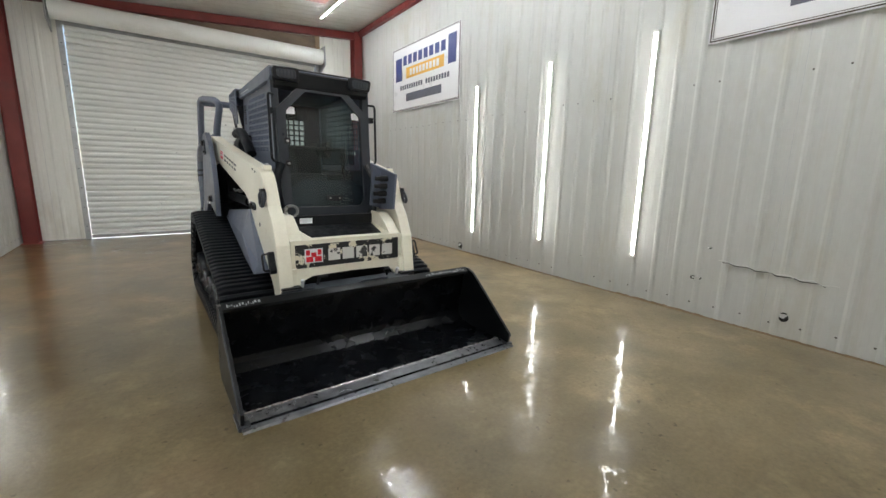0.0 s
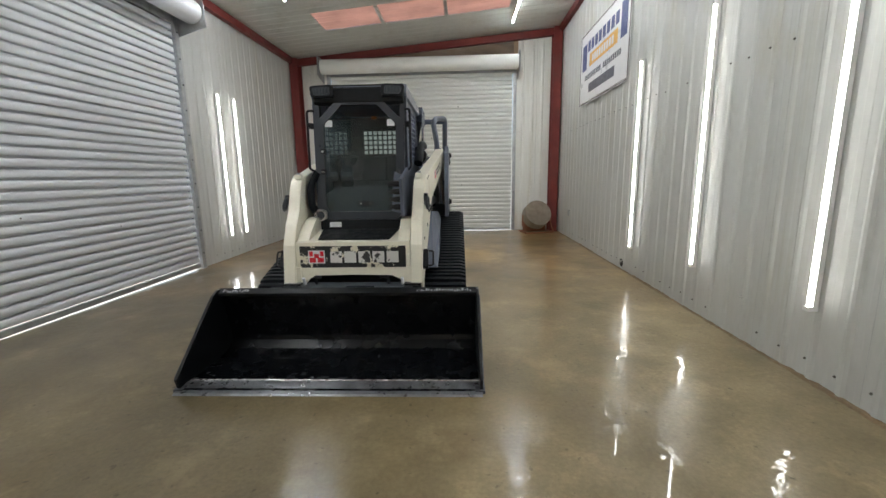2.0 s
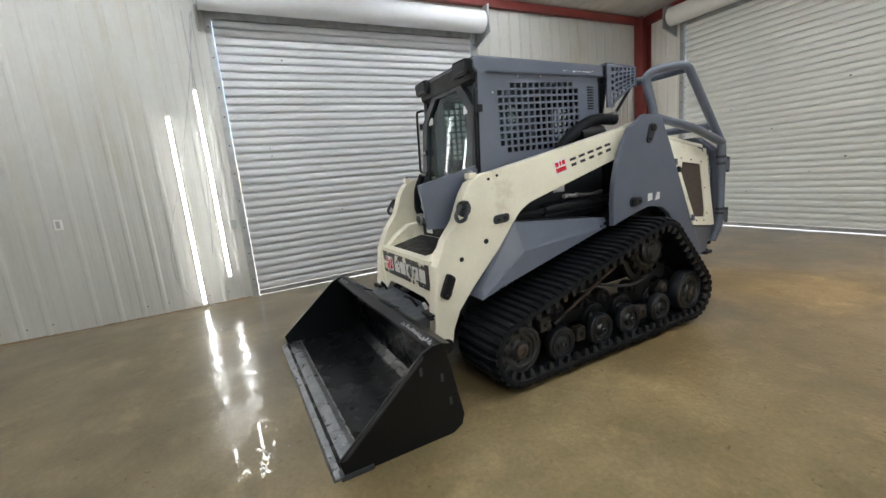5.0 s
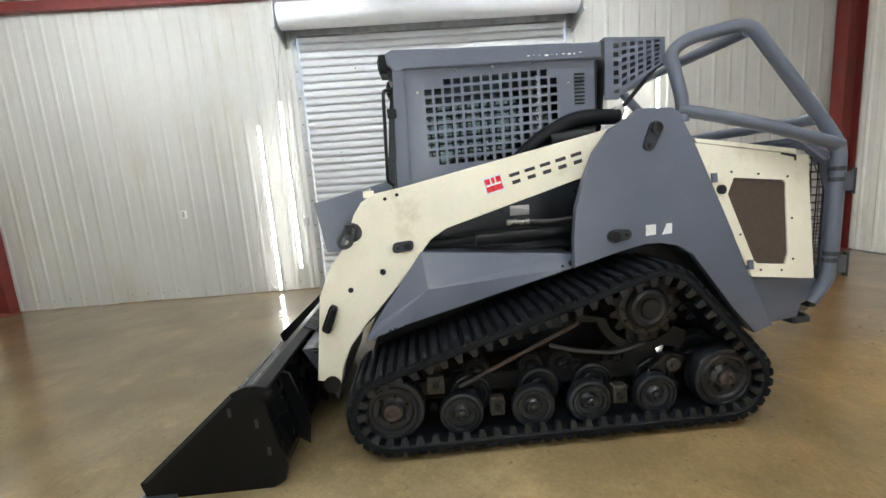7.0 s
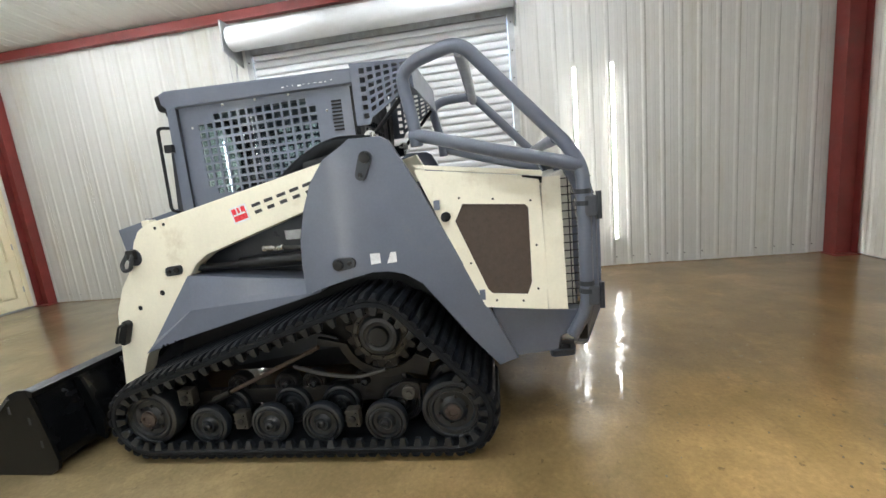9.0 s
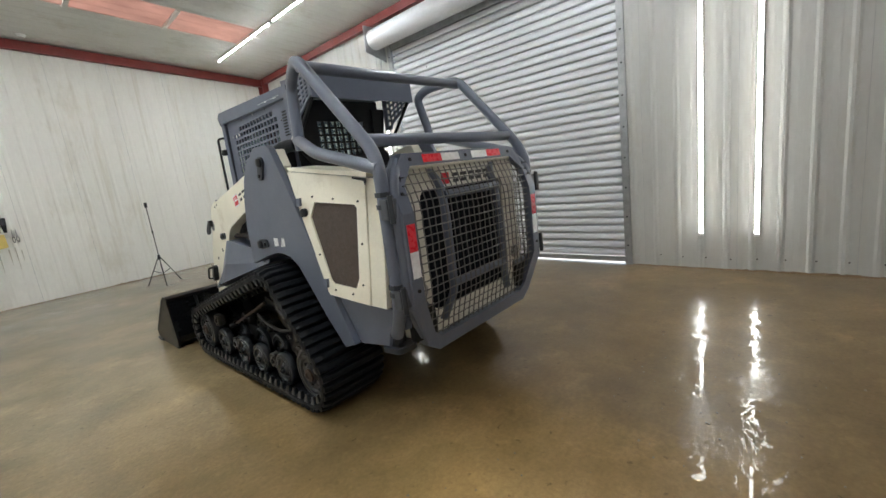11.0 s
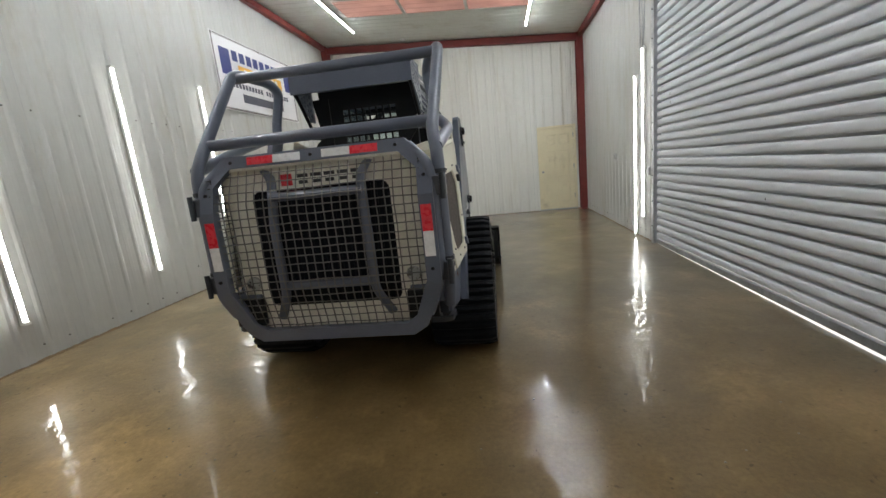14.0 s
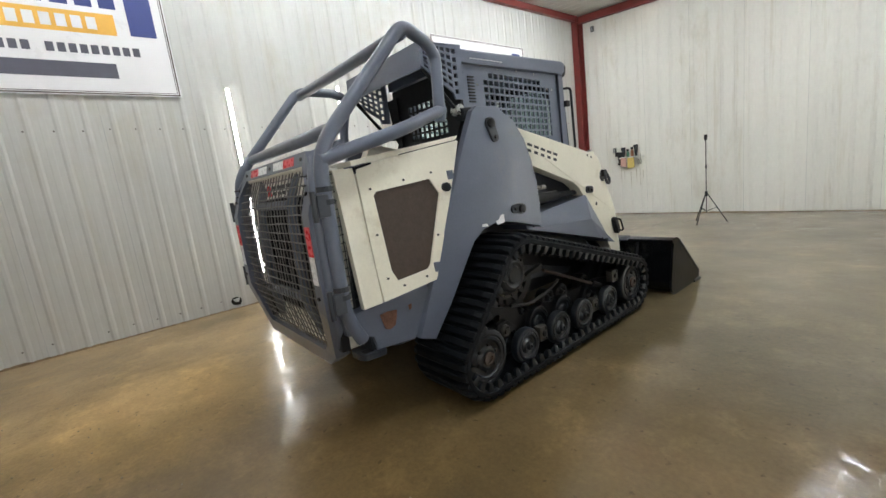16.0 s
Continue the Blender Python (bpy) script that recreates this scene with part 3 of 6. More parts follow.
# ---- roller shutters ----
def slat(length, pitch=0.104):
    """One curved curtain slat, along x, facing -y."""
    s = bmesh.new()
    # runs of the profile that shade smoothly; sharp edges lie between the runs
    runs = [[(0.046, 0.0), (0.046, 0.0170)], [(0.046, 0.0170), (0.000, 0.0180)],
            [(0.000, 0.0180), (-0.0060, 0.024), (-0.0088, 0.036), (-0.0096, 0.052), (-0.0082, 0.070), (-0.0046, 0.084), (0.0005, 0.0925), (0.0045, 0.0965)],
            [(0.0045, 0.0965), (0.046, 0.0975)], [(0.046, 0.0975), (0.046, pitch)]]
    for prof in runs:
        for off in (0.0, 0.004):
            rows = [[s.verts.new((x, y + off, z)) for y, z in prof] for x in (0, length)]
            for i in range(len(prof) - 1):
                s.faces.new((rows[0][i], rows[1][i], rows[1][i + 1], rows[0][i + 1]))
    return s


def shutter(name, m, width, top, label, gap, lean, paint):
    """A closed shutter in its own frame: x along the opening, y into the wall, z up. gap: daylight under the curtain; lean: its slant."""
    e = thing(name, m, label, "roller shutter", "roller shutters", "structure")
    first = part("slat", slat(width - 0.06), paint, e, smooth=True, m=pose(0.03, 0.03, gap + 0.06, 0, -lean, 0))
    n = int((top - gap) / 0.104) + 1
    for i in range(1, n):
        again(first, pose(0.03, 0.03, gap + 0.06 + i * 0.104, 0, -lean * max(0, 1 - i / 8), 0))
    bar = box(0.03, width - 0.03, 0.015, 0.055, gap, gap + 0.062, bev=0.006)
    part("bottom_bar", bar, M_GALV, e, m=pose(0, 0, 0, 0, -lean, 0))
    for x in (-0.06, width - 0.02):
        g = prism([(x, -0.02), (x + 0.08, -0.02), (x + 0.08, 0.07), (x + 0.07, 0.07), (x + 0.07, -0.01), (x + 0.01, -0.01), (x + 0.01, 0.07), (x, 0.07)], 0.0, top + 0.1, "z")
        guide = part("guide_rail", g, M_GALV, e)
        for z in np.arange(0.25, top, 0.36):
            part("bolt", lathe([(-0.012, 0.009), (0.0, 0.011)], (x + 0.04, -0.02, z), "y", 6), M_DARK, guide)
    part("shutter_roll", lathe([(-0.10, 0.16), (-0.10, 0.165), (width + 0.06, 0.165), (width + 0.06, 0.16)], (0, -0.24, top + 0.17), "x", 28), paint, e, "coiled white curtain in an open roll", smooth=True)
    for x in (-0.14, width + 0.07):
        part("bracket", prism([(-0.44, top - 0.03), (0.0, top - 0.16), (0.0, top + 0.38), (-0.42, top + 0.38)], x, x + 0.02, "x"), M_GALV, e)
    return e


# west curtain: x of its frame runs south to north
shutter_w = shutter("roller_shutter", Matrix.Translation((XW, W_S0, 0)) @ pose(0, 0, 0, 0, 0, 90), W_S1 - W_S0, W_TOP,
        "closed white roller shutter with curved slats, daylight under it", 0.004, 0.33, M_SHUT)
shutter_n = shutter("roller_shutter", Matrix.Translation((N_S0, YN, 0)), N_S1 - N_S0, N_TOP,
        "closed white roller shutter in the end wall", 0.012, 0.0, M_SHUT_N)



def slat_mark(parent, x, z, w, h, mat):
    """A small flat mark on a curtain slat: dent, torn flap or leaked-light spot."""
    z = 0.066 + round((z - 0.12) / 0.104) * 0.104 + 0.056
    pts = [(x + w * random.uniform(0.6, 1.0) * math.cos(a), z + h * random.uniform(0.6, 1.0) * math.sin(a)) for a in np.linspace(0, 2 * math.pi, 8, endpoint=False)]
    part("chip", prism(pts, 0.0165, 0.0182, "y"), mat, parent)


random.seed(21)
for x, z, w in ((-0.55, 1.70, 0.014), (0.39, 2.35, 0.018), (0.41, 1.21, 0.022), (0.98, 1.38, 0.014), (1.13, 1.16, 0.018), (1.06, 3.0, 0.022), (-0.01, 0.96, 0.012), (1.75, 2.64, 0.014), (-1.2, 2.1, 0.012), (1.5, 0.75, 0.012), (-0.9, 0.6, 0.014)):
    slat_mark(shutter_n, x - N_S0, z, w, w * 0.7, M_SCREW)
# upper white spots paint daylight leaking through; the larger lower ones are torn flaps
for y, z, w in ((-0.547, 2.66, 0.016), (-0.533, 2.55, 0.020), (-0.53, 2.33, 0.022), (-0.562, 1.36, 0.050), (-0.65, 1.36, 0.022), (-0.55, 0.21, 0.045), (0.3, 1.9, 0.012), (0.9, 1.2, 0.012)):
    slat_mark(shutter_w, y - W_S0, z, w, min(w, 0.02), M_WPLAST)
for y, z, w in ((-1.767, 1.99, 0.012), (-1.76, 1.86, 0.012), (-1.44, 3.09, 0.014), (0.2, 0.8, 0.010), (-0.9, 1.1, 0.010)):
    slat_mark(shutter_w, y - W_S0, z, w, w, M_SCREW)

header = thing("header_board", pose(0, 0, 0), "dusty brown boards in the gap above the end shutter", "board", kind="structure")
part("board", prism([(N_S0 - 0.1, N_TOP + 0.11), (N_S1 + 0.05, N_TOP + 0.11), (N_S1 + 0.05, roof(N_S1) - 0.20), (N_S0 - 0.1, roof(N_S0) - 0.20)], YN - 0.045, YN - 0.014, "y"), M_BOARD, header)
part("stud", box(N_S1 - 0.02, N_S1 + 0.08, YN - 0.075, YN - 0.046, N_TOP + 0.12, roof(N_S1) - 0.20), M_TIMBER, header, "pale timber stud")

# ---- door in the south wall ----
door = thing("door_1", pose(D_X0, YS, 0), "closed cream six-panel door, scuffed and dirty", "door", kind="structure")
dw = D_X1 - D_X0
part("door_frame", ring([(0, 0.0), (dw, 0.0), (dw, D_TOP), (0, D_TOP)], [(0.055, 0.0), (dw - 0.055, 0.0), (dw - 0.055, D_TOP - 0.055), (0.055, D_TOP - 0.055)], -0.08, 0.025, "y"), M_DOOR, door)
us = [0.06, 0.17, 0.17 + 0.26, 0.17 + 0.26 + 0.08, dw - 0.17, dw - 0.06]
vs = [0.03, 0.22, 0.72, 0.86, 1.52, 1.66, 1.92, D_TOP - 0.06]
leaf = part("leaf", lattice(us, vs, lambda i, j: i in (1, 3) and j in (1, 3, 5), lambda u, v: (u, -0.002, v), (0, -0.047, 0)), M_DOOR, door)
part("backing", box(0.06, dw - 0.06, -0.066, -0.050, 0.03, D_TOP - 0.06), M_DOOR, door)
for i in (1, 3):
    for j in (1, 3, 5):
        part("panel", box(us[i] + 0.03, us[i + 1] - 0.03, -0.0495, -0.010, vs[j] + 0.02, vs[j + 1] - 0.02, bev=0.012), M_DOOR, leaf)
part("knob", lathe([(0.0, 0.03), (0.012, 0.03), (0.015, 0.012), (0.03, 0.012), (0.036, 0.026), (0.056, 0.026), (0.062, 0.012)], (dw - 0.11, -0.012, 1.0), "y", 14), M_STEEL, door, "steel door knob", smooth=True)
part("threshold", box(0.0, dw, -0.11, 0.03, 0.0, 0.028, bev=0.004), M_GALV, door)
for z in (0.3, 1.05, 1.82):
    part("hinge", box(0.048, 0.072, -0.014, 0.004, z, z + 0.1), M_GALV, door)


# ---- lamps ----
def tube_lamp(length, name="wall_lamp", glow_mat=None, spread=-0.12):
    e = thing(name, pose(0, 0, 0), "slim white tube lamp fixed to the ribbed steel", "lamp")
    part("channel", box(-0.0200, 0.0200, -0.036, 0.0, 0.0, length, bev=0.003), M_WPLAST, e)
    arc = [(-0.019 * math.cos(a), -0.035 + 0.019 * (math.sin(spread) - math.sin(a))) for a in np.linspace(-spread, math.pi + spread, 13)]
    part("tube", prism(arc, 0.03, length - 0.03, "z"), glow_mat or M_TUBE, e, "lit white diffuser")
    for z in (0.0, length - 0.03):
        part("end_cap", box(-0.024, 0.024, -0.066, 0.0, z, z + 0.03, bev=0.005), M_WPLAST, e)
    return e


L8 = 2.42
lamp = tube_lamp(L8)
lamp["group"] = "wall lamps"
lamp.matrix_basis = Matrix.Translation((XE - 0.016, 1.056, 0.38)) @ pose(0, 0, 0, 0, 0, -90)
for y, z in ((-0.452, 0.465), (-1.85, 0.49)):
    copy_thing(lamp, Matrix.Translation((XE - 0.016, y, z)) @ pose(0, 0, 0, 0, 0, -90))
for y, z in ((2.41, 0.39), (2.90, 0.39), (-2.53, 0.33), (-2.875, 0.02)):
    copy_thing(lamp, Matrix.Translation((XW + 0.016, y, z)) @ pose(0, 0, 0, 0, 0, 90))
top = tube_lamp(L8, "ceiling_lamp", M_TUBE2, 0.40)
tagged(top, "slim white tube lamp hung under the roof sheets", "lamp", "ceiling lamps")
slope = -math.degrees(math.atan(0.082))
spots = [(-1.62, -6.06), (-1.62, -3.58), (-1.75, 0.26), (2.25, -5.82), (2.25, -3.10), (2.25, -0.30), (2.25, 2.53)]
for i, (x, y) in enumerate(spots):
    m = Matrix.Translation((x, y, roof(x) - 0.02)) @ pose(0, 0, 0, 0, slope, 0) @ pose(0, 0, 0, -90, 0, 0) @ pose(0, 0, 0, 0, 0, 180)
    if i:
        copy_thing(top, m)
    else:
        top.matrix_basis = m


# ---- banners ----
def banner(y0, y1, z0, z1):
    """A printed sheet on the east wall; its left end is the northern one. Lettering stands as plain blocks."""
    e = thing("banner", pose(XE - 0.026, y1, z0), "white vinyl banner with dark blue and orange print, thin brown border", "banner", "banners")
    w, h = y1 - y0, z1 - z0
    part("banner_sheet", box(-0.004, 0.0, -w, 0, 0, h), M_BANNER, e)

    def ink(name, u0, u1, v0, v1, mat, d=0.0065, slant=0.0):
        a = [(-u0 * w, v0 * h), (-u1 * w, v0 * h + slant), (-u1 * w, v1 * h + slant), (-u0 * w, v1 * h)]
        part(name, prism(a, -d, -0.0045, "x"), mat, e)

    rim = lambda k: [(-k, k), (-w + k, k), (-w + k, h - k), (-k, h - k)]
    part("border", ring(rim(0.012), rim(0.024), -0.0062, -0.0045, "x"), M_RUST, e)
    part("border", ring(rim(0.034), rim(0.040), -0.0062, -0.0045, "x"), M_RUST, e)
    # print stands as plain blocks of its size and colour
    ink("print_block", 0.06, 0.165, 0.48, 0.83, M_BBLUE)
    ink("print_block", 0.85, 0.950, 0.50, 0.88, M_BBLUE)
    for k in range(8):
        u = 0.19 + k * 0.081
        ink("print_bar", u, u + 0.058, 0.70, 0.84, M_BBLUE)
    ink("print_band", 0.24, 0.80, 0.49, 0.655, M_BORNG)
    for k in range(9):
        u = 0.30 + k * 0.05
        ink("print_bar", u, u + 0.034, 0.525, 0.62, M_BANNER, 0.0085)
    for k in range(20):
        if k != 10:
            u = 0.14 + k * 0.037
            ink("print_bar", u, u + 0.026, 0.33, 0.40, M_BGREY)
    ink("print_bar", 0.24, 0.77, 0.14, 0.26, M_BGREY)
    return e


banner(1.56, 3.967, 2.662, 3.937)
banner(-4.86, -2.36, 2.66, 3.84)

# ---- the track loader ----
# its own axes: x across, y to the rear, z up
loader = thing("compact_track_loader", pose(0.240, -0.018, 0, 0, 0, 0.93),
               "cream and blue-grey tracked loader with tube cage and black bucket", "loader")


def disc(x, y, z, r, t, mat, parent, name="bolt", n=12, label="", side=1):
    return part(name, lathe([(0, r), (side * t * 0.7, r), (side * t, r * 0.8)], (x, y, z), "x", n), mat, parent, label, smooth=True)


# -- undercarriage --
WHEELS_BIG = [(-0.838, 0.268, 0.178), (0.983, 0.272, 0.180)]
SPROCKET = (0.598, 0.685, 0.198)


def hull(points):
    pts = sorted(points)

    def half(seq):
        out = []
        for p in seq:
            while len(out) > 1 and (out[-1][0] - out[-2][0]) * (p[1] - out[-2][1]) - (out[-1][1] - out[-2][1]) * (p[0] - out[-2][0]) <= 0:
                out.pop()
            out.append(p)
        return out

    lower, upper = half(pts), half(pts[::-1])
    return lower[:-1] + upper[:-1]


def belt_path(extra, step):
    """The belt's loop round the idlers and the sprocket, in even steps: points and outward normals."""
    ring_pts = [(y + (r + extra) * math.cos(a), z + (r + extra) * math.sin(a)) for y, z, r in WHEELS_BIG + [SPROCKET] for a in np.linspace(0, 2 * math.pi, 72, endpoint=False)]
    h = [Vector((p[0], p[1])) for p in hull(ring_pts)]
    lengths = [(h[(i + 1) % len(h)] - h[i]).length for i in range(len(h))]
    total = sum(lengths)
    n = round(total / step)
    out, i, run = [], 0, 0.0
    for k in range(n):
        want = total * k / n
        while run + lengths[i] < want:
            run += lengths[i]
            i += 1
        d = (h[(i + 1) % len(h)] - h[i]).normalized()
        out.append((h[i] + d * (want - run), Vector((d.y, -d.x))))
    return out


def belt(x0, x1):
    """The rubber band, its edges thinned and rounded."""
    path = belt_path(0.0, 0.030)
    b = bmesh.new()
    rows = []
    e = 0.012
    for p, nrm in path:
        rows.append([b.verts.new((x, (p + nrm * o).x, (p + nrm * o).y)) for x, o in ((x0 + e, 0.0), (x1 - e, 0.0), (x1, 0.010), (x1, 0.030), (x1 - e, 0.042), (x0 + e, 0.042), (x0, 0.030), (x0, 0.010))])
    for i in range(len(rows)):
        a, c = rows[i], rows[(i + 1) % len(rows)]
        for k in range(8):
            b.faces.new((a[k], a[(k + 1) % 8], c[(k + 1) % 8], c[k]))
    return b


def tread_lug(x0, x1):
    """One wide tread bar with sloping flanks and ends that run out towards the belt's edges."""
    g = bmesh.new()
    xs = ((x0, 0.012), (x0 + 0.05, 0.028), (x1 - 0.05, 0.028), (x1, 0.012))
    rows = []
    for x, h in xs:
        rows.append([g.verts.new((x, y, z)) for y, z in ((-0.025, -0.006), (-0.018, h - 0.004), (-0.014, h), (0.014, h), (0.018, h - 0.004), (0.025, -0.006))])
    for a, c in zip(rows, rows[1:]):
        for k in range(6):
            g.faces.new((a[k], a[(k + 1) % 6], c[(k + 1) % 6], c[k]))
    g.faces.new(rows[0])
    g.faces.new(rows[-1])
    return g


def wheel(parent, name, x, y, z, r, w, hub, mat=None, big=False):
    """A rubber-rimmed wheel with a grooved face, a dished disc and a hub cap."""
    e = part(name, lathe([(-w, r * 0.80), (-w, r * 0.96), (-w + 0.01, r), (-0.016, r), (-0.004, r * 0.96), (0, r * 0.90), (0.0, r * 0.84), (-0.007, r * 0.81), (-0.007, r * 0.78), (0.001, r * 0.75),
                          (0.001, r * 0.66), (-0.012, r * 0.61), (-0.016, r * 0.44), (-0.008, r * 0.36), (0.004, r * 0.31), (0.004, 0.001)], (x, y, z), "x", 30), mat or M_WHEEL, parent, smooth=True)
    part("hub", lathe([(0, r * hub), (0.012, r * hub), (0.018, r * hub * 0.7), (0.018, r * hub * 0.55), (0.008, r * hub * 0.5), (0.008, 0.001)], (x + 0.004, y, z), "x", 14), M_RUST if big else M_WHEEL, e, smooth=True)
    for k in range(6 if big else 0):
        a = k * math.pi / 3 + 0.3
        part("bolt", lathe([(0, 0.009), (0.014, 0.009)], (x - 0.014, y + r * 0.46 * math.cos(a), z + r * 0.46 * math.sin(a)), "x", 6), M_CAST, e)
    return e


TX0, TX1 = 0.475, 0.942
for s in (-1, 1):
    a0, a1 = sorted((s * TX0, s * TX1))
    track = part("track", belt(a0, a1), M_RUBBER, loader, "black rubber track with cross lugs", smooth=True)
    lug = None
    for p, nrm in belt_path(0.042, 0.061):
        ang = math.degrees(math.atan2(nrm.y, nrm.x)) - 90
        m = Matrix.Translation((0, p.x, p.y)) @ pose(0, 0, 0, ang, 0, 0)
        if lug is None:
            lug = part("lug", tread_lug(a0, a1), M_RUBBER, track, m=m)
        else:
            again(lug, m)
    tooth = None
    for p, nrm in belt_path(0.0, 0.082):
        ang = math.degrees(math.atan2(nrm.y, nrm.x)) - 90
        for xc in (s * (TX1 - 0.022), s * (TX0 + 0.13)):
            m = Matrix.Translation((xc, p.x, p.y)) @ pose(0, 0, 0, ang, 0, 0)
            if tooth is None:
                g = box(-0.020, 0.020, -0.023, 0.023, -0.044, 0.004, bev=0.006)
                for v in g.verts:
                    if v.co.z < -0.02:
                        v.co.x *= 0.55
                        v.co.y *= 0.60
                tooth = part("guide_tooth", g, M_WHEEL, track, m=m, smooth=True)
            else:
                again(tooth, m)
    turn = pose(0, 0, 0) if s > 0 else pose(0, 0, 0, 0, 0, 180)
    side = new("undercarriage")
    side.parent = loader
    side.matrix_basis = turn @ pose(0.022, 0, 0)
    f = s    # mirrored rows: y changes sign with the half turn
    for (y, z, r), hubr in zip(WHEELS_BIG, (0.27, 0.24)):
        wheel(side, "idler_wheel", 0.872, f * y, z, r * 0.97, 0.10, hubr, big=True)
        wheel(side, "idler_wheel", 0.64, f * y, z, r * 0.97, 0.09, 0.3)
    for y in (-0.473, -0.082, 0.228, 0.600):
        wheel(side, "road_wheel", 0.868, f * y, 0.208, 0.120, 0.055, 0.20)
        wheel(side, "road_wheel", 0.735, f * (y + 0.07), 0.245, 0.120, 0.06, 0.26)
        wheel(side, "road_wheel", 0.58, f * (y + 0.02), 0.208, 0.120, 0.06, 0.26)
    # drive sprocket: a toothed ring with a bolt circle and a domed hub
    y, z, r = 0.600, 0.680, 0.198
    gear = []
    for k in range(15):
        for da, rr in ((-0.15, 0.86), (-0.09, 0.99), (-0.05, 1.04), (0.05, 1.04), (0.09, 0.99), (0.15, 0.86)):
            a = 2 * math.pi * k / 15 + da
            gear.append((f * y + r * rr * math.cos(a), z + r * rr * math.sin(a)))
    spr = part("sprocket", prism(gear, 0.715, 0.745, "x", bev=0.003, seg=1), M_CAST, side, "greasy toothed drive sprocket")
    part("ring_plate", lathe([(0.0, 0.155), (0.012, 0.155), (0.016, 0.148), (0.016, 0.132), (0.006, 0.128)], (0.7455, f * y, z), "x", 28), M_BLOCK, spr, smooth=True)
    part("hub", lathe([(0.0, 0.118), (0.035, 0.116), (0.050, 0.104), (0.055, 0.085), (0.048, 0.074), (0.048, 0.062), (0.062, 0.052), (0.062, 0.001)], (0.745, f * y, z), "x", 24), M_WHEEL, spr, smooth=True)
    for k in range(12):
        a = 2 * math.pi * k / 12
        part("bolt", lathe([(0, 0.0085), (0.012, 0.0085)], (0.760, f * y + 0.140 * math.cos(a), z + 0.140 * math.sin(a)), "x", 6), M_CAST, spr)
    part("gear_case", lathe([(0.0, 0.14), (0.25, 0.14)], (0.46, f * y, z), "x", 18), M_CAST, side, smooth=True)
    # crescent bracket that hugs the sprocket from below, its nose reaching forward
    arc = [radians(a) for a in range(196, 331, 9)]
    cres = [(f * (y + 0.225 * math.cos(a)), z + 0.225 * math.sin(a)) for a in arc] + [(f * 0.86, 0.50), (f * 0.83, 0.40)]
    cres += [(f * (y + 0.275 * math.cos(a)), z + 0.275 * math.sin(a)) for a in arc[::-1] if math.degrees(a) < 300] + [(f * 0.20, 0.61), (f * 0.21, 0.66)]
    part("sprocket_bracket", prism(cres, 0.690, 0.725, "x", bev=0.004), M_CAST, side, "curved black bracket under the sprocket")
    rail = prism([(f * -0.80, 0.25), (f * 0.93, 0.25), (f * 0.93, 0.33), (f * 0.70, 0.36), (f * -0.60, 0.34), (f * -0.80, 0.31)], 0.655, 0.70, "x")
    prism([(f * 0.48, 0.33), (f * 0.52, 0.50), (f * 0.66, 0.50), (f * 0.70, 0.33)], 0.66, 0.71, "x", bm=rail)
    part("rail", rail, M_CAST, side, "greasy steel undercarriage rail")
    part("strut", tube([(0.775, f * -0.40, 0.355), (0.765, f * -0.30, 0.395), (0.745, f * 0.22, 0.615)], 0.012, 8), M_RUST, side, "dull steel rod", smooth=True)
    part("rod_sleeve", tube([(0.778, f * -0.47, 0.325), (0.774, f * -0.36, 0.372)], 0.022, 8), M_CAST, side, smooth=True)
    part("belly_plate", prism([(f * -0.55, 0.44), (f * 0.10, 0.60), (f * 0.22, 0.56), (f * 0.22, 0.50), (f * -0.50, 0.40)], 0.462, 0.474, "x"), M_CABG, side)
    for y, z, w, h in ((-0.601, 0.380, 0.046, 0.050), (-0.276, 0.222, 0.040, 0.052), (0.405, 0.222, 0.040, 0.052)):
        blk = part("bogie_block", box(0.79, 0.850, f * y - w, f * y + w, z - h, z + h, bev=0.014), M_BLOCK, side, "rust-stained steel bogie block")
        part("pin", lathe([(0, 0.020), (0.010, 0.020), (0.014, 0.012), (0.014, 0.001)], (0.850, f * y, z), "x", 10), M_CAST, blk, smooth=True)
        for dz in (-0.034, 0.034):
            part("bolt", lathe([(0, 0.007), (0.008, 0.007)], (0.850, f * y + 0.022, z + dz), "x", 6), M_CAST, blk)
    tens = part("tension_arm", prism(rounded([(f * 0.60, 0.32), (f * 0.79, 0.30), (f * 0.80, 0.39), (f * 0.70, 0.41)], 0.03), 0.75, 0.79, "x", bev=0.006), M_CAST, side)
    part("pin", lathe([(0, 0.042), (0.012, 0.042), (0.018, 0.034), (0.018, 0.018), (0.028, 0.016), (0.028, 0.001)], (0.79, f * 0.734, 0.343), "x", 16), M_BLOCK, tens, smooth=True)
    for y in (-0.36, -0.05, 0.13, 0.45):
        wheel(side, "guide_roller", 0.70, f * y, 0.368, 0.074, 0.07, 0.3, M_CAST)
    part("hose", tube(bent([(0.74, f * 0.05, 0.50), (0.76, f * 0.20, 0.46), (0.75, f * 0.42, 0.42), (0.74, f * 0.60, 0.46)], 0.08), 0.012, 7), M_CABLE, side, smooth=True)

